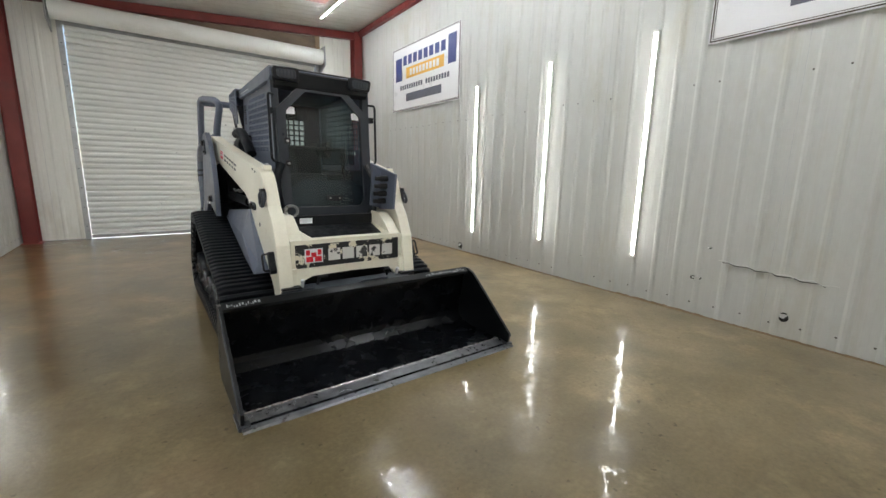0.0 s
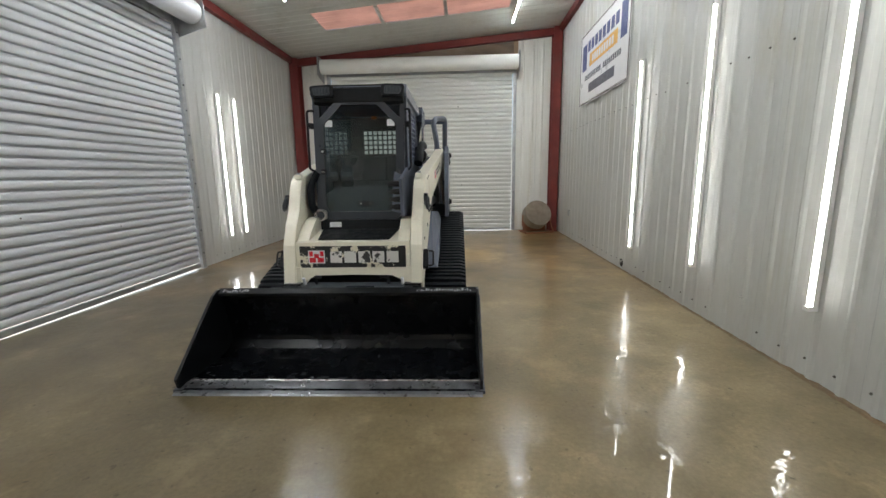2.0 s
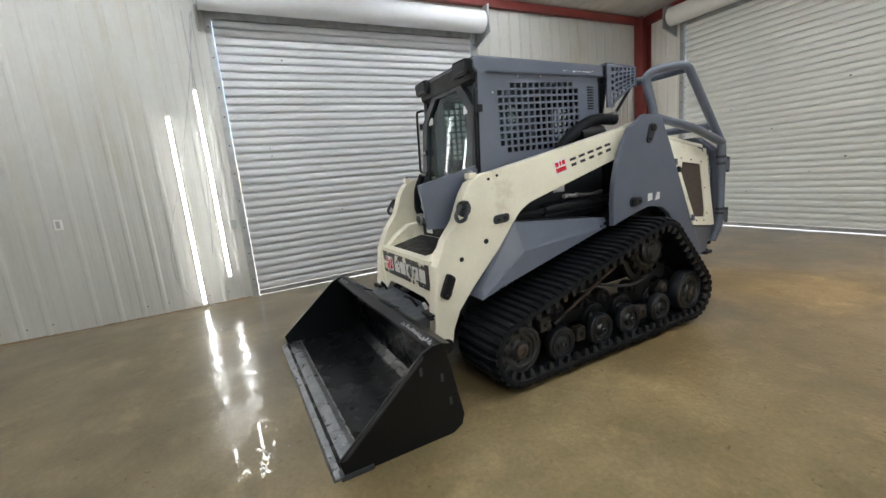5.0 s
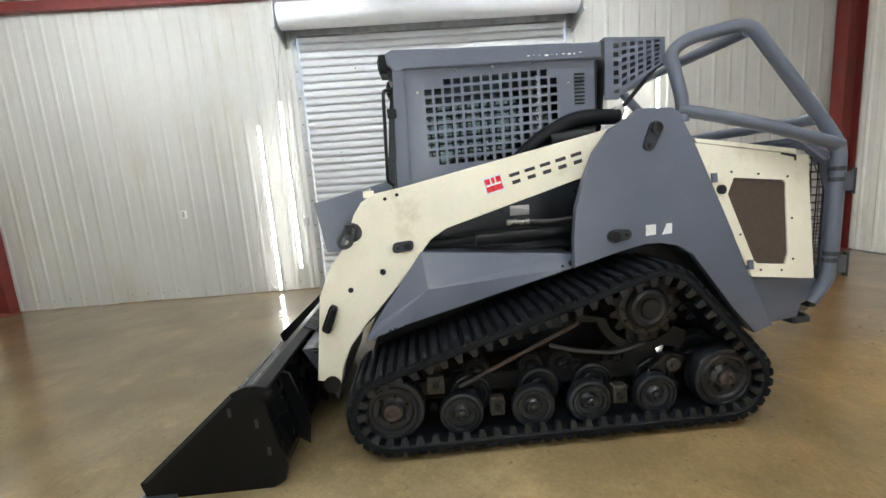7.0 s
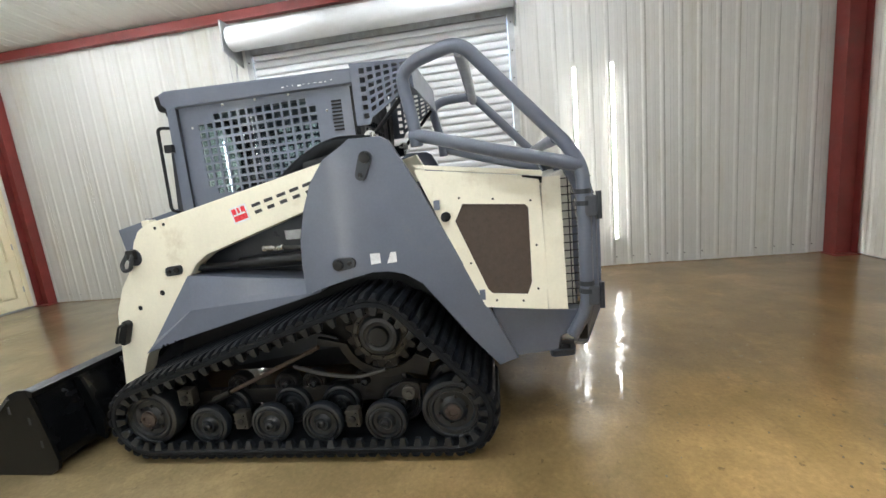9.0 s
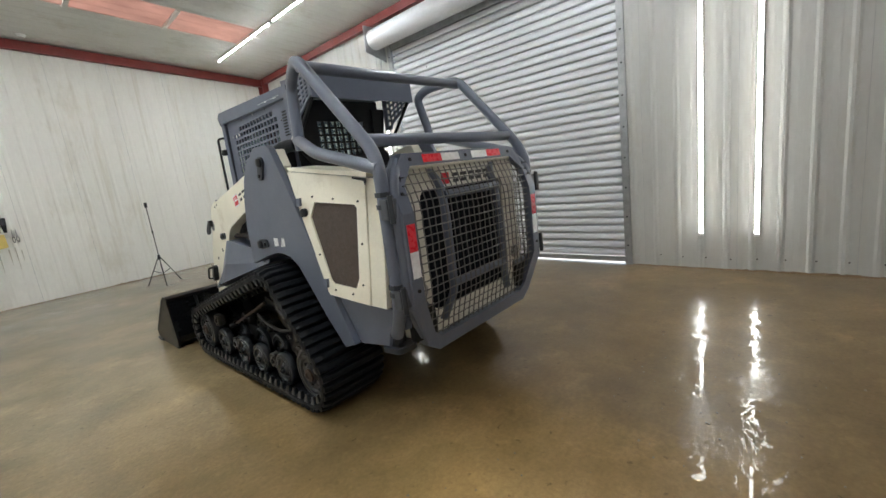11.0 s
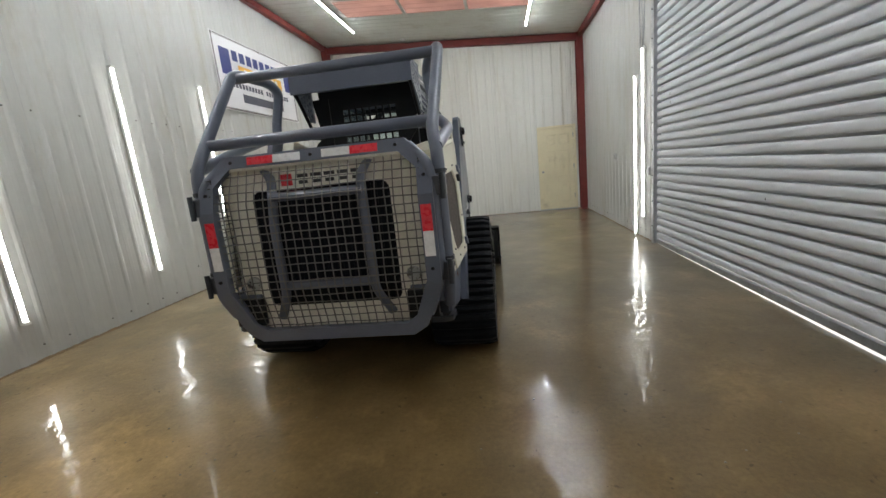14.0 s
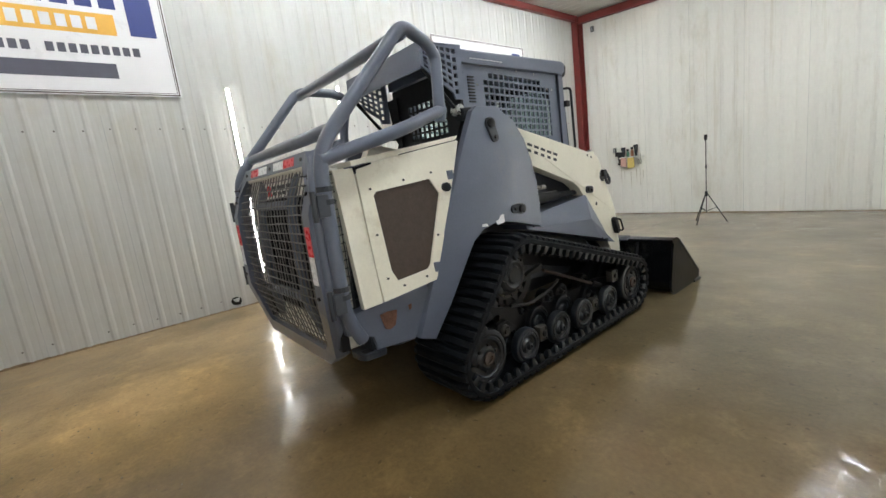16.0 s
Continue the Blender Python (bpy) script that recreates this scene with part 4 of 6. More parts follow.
# -- chassis --
ch = prism([(-0.98, 0.42), (-0.90, 0.62), (-0.60, 0.98), (0.9, 1.02), (1.45, 0.95), (1.60, 0.46), (1.3, 0.36), (-0.80, 0.34)], -0.445, 0.445, "x", bev=0.01)
part("chassis", ch, M_DARK, loader, "black oily main frame")
for s in (-1, 1):
    # grey fender over the track: upper edge close in, lower edge further out
    out = [(0.585, -0.625, 1.062), (0.60, 0.245, 0.985), (0.63, 0.245, 0.915), (0.655, -0.72, 0.675), (0.645, -0.97, 0.592), (0.60, -0.935, 0.655)]
    b = bmesh.new()
    o = [b.verts.new((s * (x + 0.045), y, z)) for x, y, z in out]
    crease = b.verts.new((s * 0.690, -0.60, 0.86))
    inner = [b.verts.new((s * 0.44, y, z)) for x, y, z in out]
    for i in range(6):
        b.faces.new((o[i], o[(i + 1) % 6], crease))
        b.faces.new((o[i], inner[i], inner[(i + 1) % 6], o[(i + 1) % 6]))
    b.faces.new(inner)
    fender = part("fender", b, M_GREY, loader, "blue-grey sheet fender over the track")
    for y, z in ((-0.83, 0.645), (-0.80, 0.652), (-0.74, 0.668), (0.17, 0.925)):
        disc(s * (0.699 if y < 0 else 0.673), y, z, 0.008, 0.006, M_DARK, fender, n=8, side=s)

# -- side blades --
BLADE = [(0.520, 1.715), (0.563, 1.745), (0.735, 1.740), (0.775, 1.715), (0.88, 1.516), (1.205, 0.815), (1.352, 0.500), (1.250, 0.462), (1.110, 0.625), (0.952, 0.840),
         (0.870, 0.950), (0.78, 1.008), (0.69, 1.028), (0.60, 1.030), (0.456, 1.000), (0.203, 0.931), (0.203, 1.10), (0.217, 1.25), (0.26, 1.40), (0.32, 1.54), (0.409, 1.655)]
for s in (-1, 1):
    x = s * 0.770
    blade = part("side_blade", prism(BLADE, x - s * 0.045, x, "x", bev=0.006), M_GREY, loader, "curved blue-grey upright plate holding the arm pivot")
    for (y, z), (dy, dz) in (((0.645, 1.640), (-0.035, -0.085)), ((0.420, 1.088), (0.065, 0.005))):
        a = math.atan2(dz, dy)
        ln = math.hypot(dy, dz)
        pl = [(y + 0.036 * math.cos(a + t), z + 0.036 * math.sin(a + t)) for t in np.linspace(math.pi / 2, 3 * math.pi / 2, 8)]
        pl += [(y + dy + 0.030 * math.cos(a + t), z + dz + 0.030 * math.sin(a + t)) for t in np.linspace(-math.pi / 2, math.pi / 2, 8)]
        keep = part("pin_plate", prism(pl, x, x + s * 0.014, "x"), M_CABG, blade)
        part("pin", lathe([(0, 0.030), (s * 0.03, 0.028), (s * 0.034, 0.016), (s * 0.034, 0.001)], (x, y, z), "x", 14), M_CAST, keep, smooth=True)
        part("bolt", lathe([(0, 0.012), (s * 0.024, 0.012)], (x, y + dy, z + dz), "x", 6), M_CAST, keep)
    if s < 0:
        part("sticker", prism([(0.585, 1.022), (0.655, 1.016), (0.668, 1.040), (0.640, 1.046), (0.618, 1.072), (0.588, 1.076)], x, x + s * 0.002, "x"), M_WHT, blade, "torn white sticker")
        part("sticker", prism([(0.735, 1.020), (0.792, 1.026), (0.790, 1.042), (0.750, 1.040)], x, x + s * 0.002, "x"), M_WHT, blade, "torn white sticker")
    for y in (0.60, 0.69) if s > 0 else ():
        part("sticker", prism([(y, 1.075), (y + 0.055, 1.080), (y + 0.055, 1.135), (y + (0.025 if y > 0.65 else 0), 1.135)], x, x + s * 0.002, "x"), M_WHT, blade)
    # inner wheel-arch lip
    arch = [(1.250, 0.462), (1.110, 0.625), (0.952, 0.840), (0.870, 0.950), (0.78, 1.008), (0.69, 1.028), (0.60, 1.030), (0.456, 1.000), (0.203, 0.931)]
    b = bmesh.new()
    r0 = [b.verts.new((s * 0.724, y, z + 0.003)) for y, z in arch]
    r1 = [b.verts.new((s * 0.43, y, z + 0.003)) for y, z in arch]
    r2 = [b.verts.new((s * 0.43, y, z + 0.012)) for y, z in arch]
    r3 = [b.verts.new((s * 0.724, y, z + 0.012)) for y, z in arch]
    for p, q in ((r0, r1), (r1, r2), (r2, r3), (r3, r0)):
        for i in range(len(arch) - 1):
            b.faces.new((p[i], p[i + 1], q[i + 1], q[i]))
    part("arch_lip", b, M_DARK, blade)

# -- loader arms --
ARM = [(-1.150, 1.009), (-1.229, 0.842), (-1.300, 0.331), (-1.161, 0.298), (-1.140, 0.40), (-1.085, 0.520), (-0.975, 0.655), (-0.656, 0.994), (-0.615, 1.065), (-0.560, 1.130),
       (-0.470, 1.185), (0.355, 1.430), (0.66, 1.50), (0.72, 1.60), (0.66, 1.72), (0.462, 1.668), (-0.713, 1.430), (-0.851, 1.409), (-0.935, 1.365), (-0.985, 1.295), (-1.057, 1.123)]
for s in (-1, 1):
    x = s * 0.575
    arm = part("loader_arm", prism(ARM, s * 0.475, x, "x", bev=0.010), M_CREAM, loader, "cream painted lift arm with scuffs")
    for y, z, r in ((-0.800, 1.374, 0.010), (-0.732, 1.392, 0.010), (-0.850, 0.961, 0.018), (-1.045, 0.867, 0.016)):
        disc(x, y, z, r, 0.003, M_DARK, arm, "hole", side=s)
    pl = rounded([(-0.785, 1.065), (-0.665, 1.075), (-0.660, 1.135), (-0.780, 1.125)], 0.03)
    keep = part("pin_plate", prism(pl, x, x + s * 0.014, "x"), M_CABG, arm)
    for y, z in ((-0.75, 1.096), (-0.695, 1.104)):
        disc(x + s * 0.014, y, z, 0.020 if y > -0.72 else 0.012, 0.012, M_CAST, keep, side=s)
    # tie loop and its worn patch
    disc(x, -1.00, 1.20, 0.055, 0.002, M_EDGE, arm, "wear_patch", 14, "patch worn to bare steel", side=s)
    lp = tube(bent([(x + s * 0.005, -1.00, 1.235), (x + s * 0.03, -0.985, 1.21), (x + s * 0.035, -1.015, 1.13), (x + s * 0.035, -1.065, 1.12), (x + s * 0.03, -1.08, 1.16), (x + s * 0.02, -1.03, 1.225)], 0.02), 0.013, 8)
    part("tie_loop", lp, M_EDGE, arm, smooth=True)
    part("tie_boss", box(min(x, x + s * 0.03), max(x, x + s * 0.03), -1.035, -0.975, 1.19, 1.25, bev=0.008), M_CAST, arm)
    # rubber bumper with a bail low on the arm
    bp = rounded([(-1.165, 0.800), (-1.125, 0.775), (-1.185, 0.620), (-1.235, 0.650)], 0.03)
    bump = part("bumper", prism(bp, x, x + s * 0.045, "x", bev=0.008), M_DARK, arm)
    part("bail", tube(bent([(x + s * 0.04, -1.15, 0.775), (x + s * 0.085, -1.15, 0.775), (x + s * 0.085, -1.20, 0.66), (x + s * 0.04, -1.20, 0.66)], 0.02), 0.008, 6), M_DARK, bump)
    # mounting ear at the front top
    part("ear", box(min(s * 0.485, s * 0.545), max(s * 0.485, s * 0.545), -0.925, -0.865, 1.385, 1.425, bev=0.010), M_CREAM, arm)
    part("bolt", lathe([(0, 0.016), (0.014, 0.016)], (s * 0.515, -0.895, 1.425), "z", 10), M_GALV, arm)
    part("foot_pin", lathe([(0, 0.052), (s * 0.13, 0.052)], (s * 0.455, -1.215, 0.300), "x", 16), M_CAST, arm, smooth=True)
    # emblem and block lettering along the arm
    d = Vector((0.97, 0.235)).normalized()
    u = Vector((-d.y, d.x))

    def on_arm(name, a, b, c, e, mat, t=0.002):
        o = Vector((-0.237, 1.352))
        if s < 0:    # reads the other way round on this side
            a, b = 0.57 - b, 0.57 - a
        q = [o + d * p + u * (v) for p, v in ((a, c), (b, c), (b, e), (a, e))]
        part(name, prism([tuple(p) for p in q], x, x + s * t, "x"), mat, arm)

    on_arm("emblem", 0.0, 0.112, 0.0, 0.095, M_WHT)
    on_arm("emblem_field", 0.010, 0.102, 0.010, 0.085, M_REDT, 0.003)
    on_arm("emblem_bar", 0.014, 0.098, 0.042, 0.052, M_WHT, 0.004)
    on_arm("emblem_bar", 0.040, 0.048, 0.050, 0.085, M_WHT, 0.004)
    on_arm("emblem_bar", 0.066, 0.074, 0.050, 0.085, M_WHT, 0.004)
    for k in range(5):
        p = 0.150 + k * 0.087
        on_arm("letter_bar", p, p + 0.058, 0.056, 0.074, M_LETT)
        on_arm("letter_bar", p + 0.006, p + 0.052, 0.014, 0.034, M_LETT)
    # the arms splay outward to the rear
    for ob in (arm, *arm.children_recursive):
        for v in ob.data.vertices:
            v.co.x += s * (0.005 + 0.068 * max(0.0, v.co.y + 1.12))
    # lift cylinder with its hose
    cyl = part("lift_cylinder", tube([(s * 0.555, -0.30, 1.100), (s * 0.585, 0.42, 1.115)], 0.042, 14), M_BLACK, loader, "black hydraulic lift cylinder", smooth=True)
    part("rod", tube([(s * 0.545, -0.62, 1.094), (s * 0.556, -0.28, 1.100)], 0.022, 10), M_DARK, cyl, smooth=True)
    part("hose", tube(bent([(s * 0.585, -0.10, 1.185), (s * 0.59, 0.0, 1.19), (s * 0.595, 0.12, 1.175), (s * 0.58, 0.3, 1.19)], 0.05), 0.013, 8), M_CABLE, cyl)
    part("fitting", lathe([(-0.10, 0.017), (0.03, 0.017)], (s * 0.588, -0.02, 1.187), "y", 8), M_STEEL, cyl)

# -- front cross panel between the arms --
fp = [(-0.475, 0.455), (-0.475, 0.866), (0.475, 0.866), (0.475, 0.455), (0.430, 0.455), (0.425, 0.50), (0.385, 0.555), (0.32, 0.585), (0.0, 0.592), (-0.32, 0.585), (-0.385, 0.555), (-0.425, 0.50), (-0.430, 0.455)]
front = part("front_panel", prism(fp, -1.225, -1.175, "y"), M_CREAM, loader, "cream cross panel with a worn dark decal")
tp = prism([(-1.218, 0.868), (-1.13, 0.884), (-0.87, 0.928), (-0.86, 0.915), (-0.86, 0.86), (-1.17, 0.82)], -0.475, 0.475, "x", bev=0.006)
part("top_plate", tp, M_CREAM, front)
gp = bmesh.new()
v = [gp.verts.new((x, y, 0.884 + (y + 1.13) * 0.1692 + dz)) for dz in (0.002, 0.008) for x, y in ((-0.30, -1.175), (0.30, -1.175), (0.345, -0.895), (-0.345, -0.895))]
for q in ((0, 1, 2, 3), (4, 5, 6, 7), (0, 1, 5, 4), (1, 2, 6, 5), (2, 3, 7, 6), (3, 0, 4, 7)):
    gp.faces.new([v[i] for i in q])
part("grip_pad", gp, M_DARK, front, "dark anti-slip step pad")
for s in (-1, 1):
    part("cheek", prism([(-1.19, 0.872), (-0.84, 0.925), (-0.84, 1.04), (-0.98, 1.03), (-1.10, 0.955)], s * 0.375, s * 0.474, "x", bev=0.006), M_CREAM, front)
    part("side_strap", box(min(s * 0.44, s * 0.50), max(s * 0.44, s * 0.50), -1.245, -1.226, 0.48, 0.66, bev=0.004), M_CREAM, front)
    for z in (0.50, 0.52):
        part("strap_clip", box(min(s * 0.43, s * 0.57), max(s * 0.43, s * 0.57), -1.305, -1.245, z, z + 0.012), M_DARK, front)


def peeling(name, over, under, amount):
    m = bpy.data.materials.new(name)
    m.use_nodes = True
    n, l = m.node_tree.nodes, m.node_tree.links
    b = n["Principled BSDF"]
    tc, t, r, mx = n.new("ShaderNodeTexCoord"), n.new("ShaderNodeTexNoise"), n.new("ShaderNodeMapRange"), n.new("ShaderNodeMix")
    t.inputs["Scale"].default_value, t.inputs["Detail"].default_value, t.inputs["Roughness"].default_value = 11.0, 6.0, 0.6
    l.new(tc.outputs["Object"], t.inputs["Vector"])
    r.inputs["From Min"].default_value, r.inputs["From Max"].default_value = amount - 0.01, amount + 0.01
    l.new(t.outputs[0], r.inputs["Value"])
    mx.data_type = "RGBA"
    mx.inputs[6].default_value, mx.inputs[7].default_value = (*over, 1), (*under, 1)
    l.new(r.outputs[0], mx.inputs[0])
    l.new(mx.outputs[2], b.inputs["Base Color"])
    b.inputs["Roughness"].default_value = 0.45
    return m


M_DECAL = peeling("peeling_black_decal", (0.016, 0.017, 0.018), (0.78, 0.73, 0.58), 0.565)
M_DECALW = peeling("peeling_white_letters", (0.72, 0.71, 0.68), (0.05, 0.05, 0.05), 0.60)
decal = part("decal", box(-0.445, 0.440, -1.228, -1.2255, 0.655, 0.835), M_DECAL, front, "dark decal with peeling paint")
part("emblem", box(-0.375, -0.235, -1.2295, -1.2282, 0.690, 0.800), M_WHT, decal)
for a, b_, c, d_ in ((-0.365, -0.312, 0.698, 0.740), (-0.298, -0.245, 0.698, 0.740), (-0.365, -0.335, 0.750, 0.792), (-0.275, -0.245, 0.750, 0.792), (-0.325, -0.285, 0.735, 0.770)):
    part("emblem_field", box(a, b_, -1.2306, -1.2296, c, d_), M_REDT, decal)
for k in range(5):
    a = -0.190 + k * 0.118
    part("letter_block", box(a, a + 0.098, -1.2295, -1.2282, 0.695, 0.790), M_DECALW, decal)

# -- bucket coupler and bucket --
cp = prism([(-1.13, 0.42), (-1.20, 0.52), (-1.395, 0.50), (-1.245, 0.22), (-1.21, 0.15), (-1.16, 0.34)], -0.50, 0.50, "x", bev=0.008)
coupler = part("coupler", cp, M_COUP, loader, "blue-grey bucket coupler plate")
for s in (-1, 1):
    part("lock_rod", tube([(s * 0.405, -1.215, 0.44), (s * 0.412, -1.275, 0.575)], 0.014, 8), M_WHT, coupler, "bright steel rod", smooth=True)
    part("tilt_cylinder", tube([(s * 0.38, -0.75, 0.85), (s * 0.40, -1.20, 0.46)], 0.036, 12), M_DARK, coupler, smooth=True)
    part("handle", tube(bent([(s * 0.30, -1.28, 0.53), (s * 0.30, -1.32, 0.60), (s * 0.24, -1.34, 0.60)], 0.02), 0.012, 6), M_DARK, coupler)
bk = prism([(-2.090, 0.002), (-1.62, 0.002), (-1.47, 0.025), (-1.405, 0.075), (-1.398, 0.13), (-1.480, 0.530), (-1.495, 0.530), (-1.415, 0.13), (-1.422, 0.092), (-1.480, 0.043), (-1.62, 0.020), (-2.090, 0.020)], -1.000, 1.000, "x")
bucket = part("bucket", bk, M_SHELL, loader, "wide glossy black steel bucket resting on the floor")
bucket.matrix_basis = pose(0.005, 0.018, 0)
SIDE = [(-2.075, 0.002), (-2.098, 0.095), (-1.600, 0.520), (-1.535, 0.545), (-1.475, 0.545), (-1.445, 0.430), (-1.382, 0.095), (-1.40, 0.035), (-1.46, 0.002)]
for s in (-1, 1):
    pl = part("side_plate", prism(SIDE, s * 1.001, s * 1.021, "x", bev=0.003), M_BLACK, bucket)
    part("side_cutter", prism([(-2.085, 0.100), (-2.060, 0.100), (-1.60, 0.492), (-1.602, 0.512)], s * 1.0215, s * 1.027, "x"), M_EDGE, pl)
    for y, z in ((-1.50, 0.33), (-1.46, 0.18), (-1.62, 0.40)):
        part("weld_mark", box(s * 1.0225 - 0.001, s * 1.0225 + 0.001, y - 0.008, y + 0.008, z, z + 0.045), M_EDGE, pl)
    part("corner_pad", box(min(s * 0.97, s * 1.035), max(s * 0.97, s * 1.035), -2.10, -1.93, 0.0, 0.024, bev=0.005), M_EDGE, pl)
part("cutting_edge", prism([(-2.135, 0.001), (-1.97, 0.001), (-1.97, 0.024), (-2.00, 0.030), (-2.125, 0.012)], -1.018, 1.018, "x"), M_CUT, bucket, "worn grey steel cutting edge")
part("weld_bead", tube([(x, -1.965 + 0.002 * math.sin(x * 60), 0.024) for x in np.linspace(-0.998, 0.998, 60)], 0.006, 6), M_STEEL, bucket)
part("top_lip", prism([(-1.545, 0.500), (-1.545, 0.520), (-1.485, 0.548), (-1.430, 0.530), (-1.440, 0.500)], -1.020, 1.020, "x", bev=0.004), M_BLACK, bucket)
for xc in (-0.50, 0.10):
    st = part("step_bracket", prism([(-1.475, 0.5465), (-1.40, 0.515), (-1.40, 0.525), (-1.475, 0.558)], xc - 0.11, xc + 0.11, "x"), M_CABG, bucket)
    for k in (-0.055, 0.0, 0.055):
        part("slot", prism([(-1.462, 0.5535), (-1.430, 0.5395), (-1.430, 0.5425), (-1.462, 0.5565)], xc + k - 0.02, xc + k + 0.02, "x"), M_EDGE, st)
random.seed(4)
for x0, x1 in ((0.55, 0.96), (-0.97, -0.76)):
    x = x0
    while x < x1:
        w = random.uniform(0.003, 0.014)
        h = random.uniform(0.010, 0.026)
        y = -1.535 + random.uniform(0.0, 0.012)
        z = 0.5258 + (y + 1.535) * 0.467
        part("chalk_mark", prism([(y, z), (y + h, z + h * 0.467), (y + h, z + h * 0.467 + 0.002), (y, z + 0.002)], x, x + w, "x"), M_CHALK, bucket)
        x += w + random.uniform(0.006, 0.014)
for xc in (-0.7, -0.2, 0.3, 0.75):
    part("rear_rib", prism([(-1.462, 0.50), (-1.41, 0.48), (-1.32, 0.20), (-1.34, 0.06), (-1.398, 0.10), (-1.392, 0.16)], xc, xc + 0.02, "x"), M_BLACK, bucket)

# -- cab --
CX = -0.005
cab = new("cab")
cab.parent = loader
cab.matrix_basis = pose(CX, 0, 0) @ Matrix.Diagonal((1.06, 1, 1, 1))
H = 0.40
roof_prof = [(-0.735, 2.125), (-0.740, 2.185), (-0.700, 2.205), (0.520, 2.184), (0.520, 2.100), (-0.62, 2.10), (-0.69, 2.085)]
rf = part("cab_roof", prism(roof_prof, -H - 0.008, H + 0.008, "x", bev=0.012), M_GREY, cab)
part("visor", prism([(-0.752, 2.165), (-0.715, 2.206), (-0.640, 2.204), (-0.66, 2.10), (-0.70, 2.03), (-0.735, 2.06)], -H + 0.02, H - 0.02, "x", bev=0.006), M_DARK, cab, "black visor over the door")
for s in (-1, 1):
    ys = [-0.665, -0.60] + cells(-0.530, 0.262, 14, 0.0145) + [0.30, 0.50]
    zs = [1.02, 1.40] + cells(1.545, 2.035, 10, 0.0140) + [2.06, 2.11]
    n_y, n_z = len(ys), len(zs)

    def hole(i, j):
        if not (2 <= i <= n_y - 4 and 2 <= j <= n_z - 4 and i % 2 == 0 and j % 2 == 0):
            return False
        a, b = (i - 2) // 2, (j - 2) // 2
        return not ((b == 9 and (a < 2 or a > 12)) or (b == 0 and a == 0) or (b == 0 and a == 13))

    lean = lambda y, z: (s * (H - 0.012 - 0.010 * max(0.0, (z - 1.4)) / 0.7), y + 0.0, z + (0.03 * (y + 0.53) if 1.5 < z < 2.05 else 0.0))
    scr = part("side_screen", lattice(ys, zs, hole, lean, (-s * 0.010, 0, 0)), M_GREY, cab, "blue-grey cab side with a punched steel screen")
    part("side_glass", prism([(-0.56, 1.45), (0.30, 1.45), (0.30, 2.05), (-0.56, 2.05)], s * (H - 0.075), s * (H - 0.080), "x"), M_GLASS, cab).visible_shadow = False
    for k in range(9):
        z = 1.845 + k * 0.021
        part("louvre", prism([(0.365, z), (0.425, z), (0.425, z + 0.009), (0.365, z + 0.009)], s * (H - 0.026), s * (H - 0.012), "x"), M_DARK, scr)
    for y, z in ((-0.575, 1.60), (-0.575, 1.78), (-0.57, 1.97), (-0.34, 2.085), (-0.12, 2.09), (0.10, 2.092), (0.33, 1.97)):
        disc(s * (H - 0.030), y, z, 0.009, 0.012, M_STEEL, scr, n=8, side=s)
    post = prism([(-0.735, 1.42), (-0.655, 1.42), (-0.645, 2.11), (-0.705, 2.11)], s * (H - 0.055), s * H, "x", bev=0.008)
    part("front_pillar", post, M_CABG, cab)
    part("pillar_skin", prism([(-0.733, 1.42), (-0.655, 1.42), (-0.645, 2.11), (-0.704, 2.11)], s * (H + 0.0005), s * (H + 0.003), "x"), M_GREY, cab)
    part("lower_side", prism([(-0.80, 1.0), (0.50, 1.0), (0.50, 1.40), (-0.76, 1.40)], s * (H - 0.03), s * (H - 0.005), "x"), M_CABG, cab)
    part("grab_bar", tube(bent([(s * (H - 0.01), -0.72, 1.985), (s * (H + 0.035), -0.765, 1.985), (s * (H + 0.035), -0.785, 1.47), (s * (H - 0.01), -0.76, 1.45)], 0.03), 0.010, 8), M_DARK, cab, smooth=True)
    part("hinge", box(min(s * H, s * (H + 0.03)), max(s * H, s * (H + 0.03)), -0.755, -0.70, 1.83, 1.88, bev=0.006), M_DARK, cab)
    # work lamps on the roof front
    wl = part("work_lamp", prism(rounded([(s * 0.20, 2.090), (s * 0.385, 2.090), (s * 0.400, 2.190), (s * 0.205, 2.200)], 0.03), -0.780, -0.675, "y", bev=0.008), M_DARK, cab)
    part("lens", prism(rounded([(s * 0.225, 2.110), (s * 0.365, 2.108), (s * 0.375, 2.172), (s * 0.23, 2.180)], 0.02), -0.786, -0.781, "y"), M_EDGE, wl, "clear ribbed lens")
    for k in range(5):
        x = s * (0.245 + k * 0.026)
        part("lens_rib", box(x - 0.006, x + 0.006, -0.790, -0.7865, 2.118, 2.168), M_CABG, wl)
# front door, an eight-sided frame with dark glass
DO = [(-0.315, 1.015), (0.315, 1.015), (0.375, 1.10), (0.385, 1.87), (0.185, 2.085), (-0.185, 2.085), (-0.385, 1.87), (-0.375, 1.10)]
DI = [(-0.270, 1.085), (0.270, 1.085), (0.305, 1.15), (0.310, 1.86), (0.150, 2.035), (-0.150, 2.035), (-0.310, 1.86), (-0.305, 1.15)]


def leaned(b):
    """The door leans back: its top stands further to the rear."""
    for v in b.verts:
        v.co.y += (v.co.z - 1.02) * 0.105
    return b


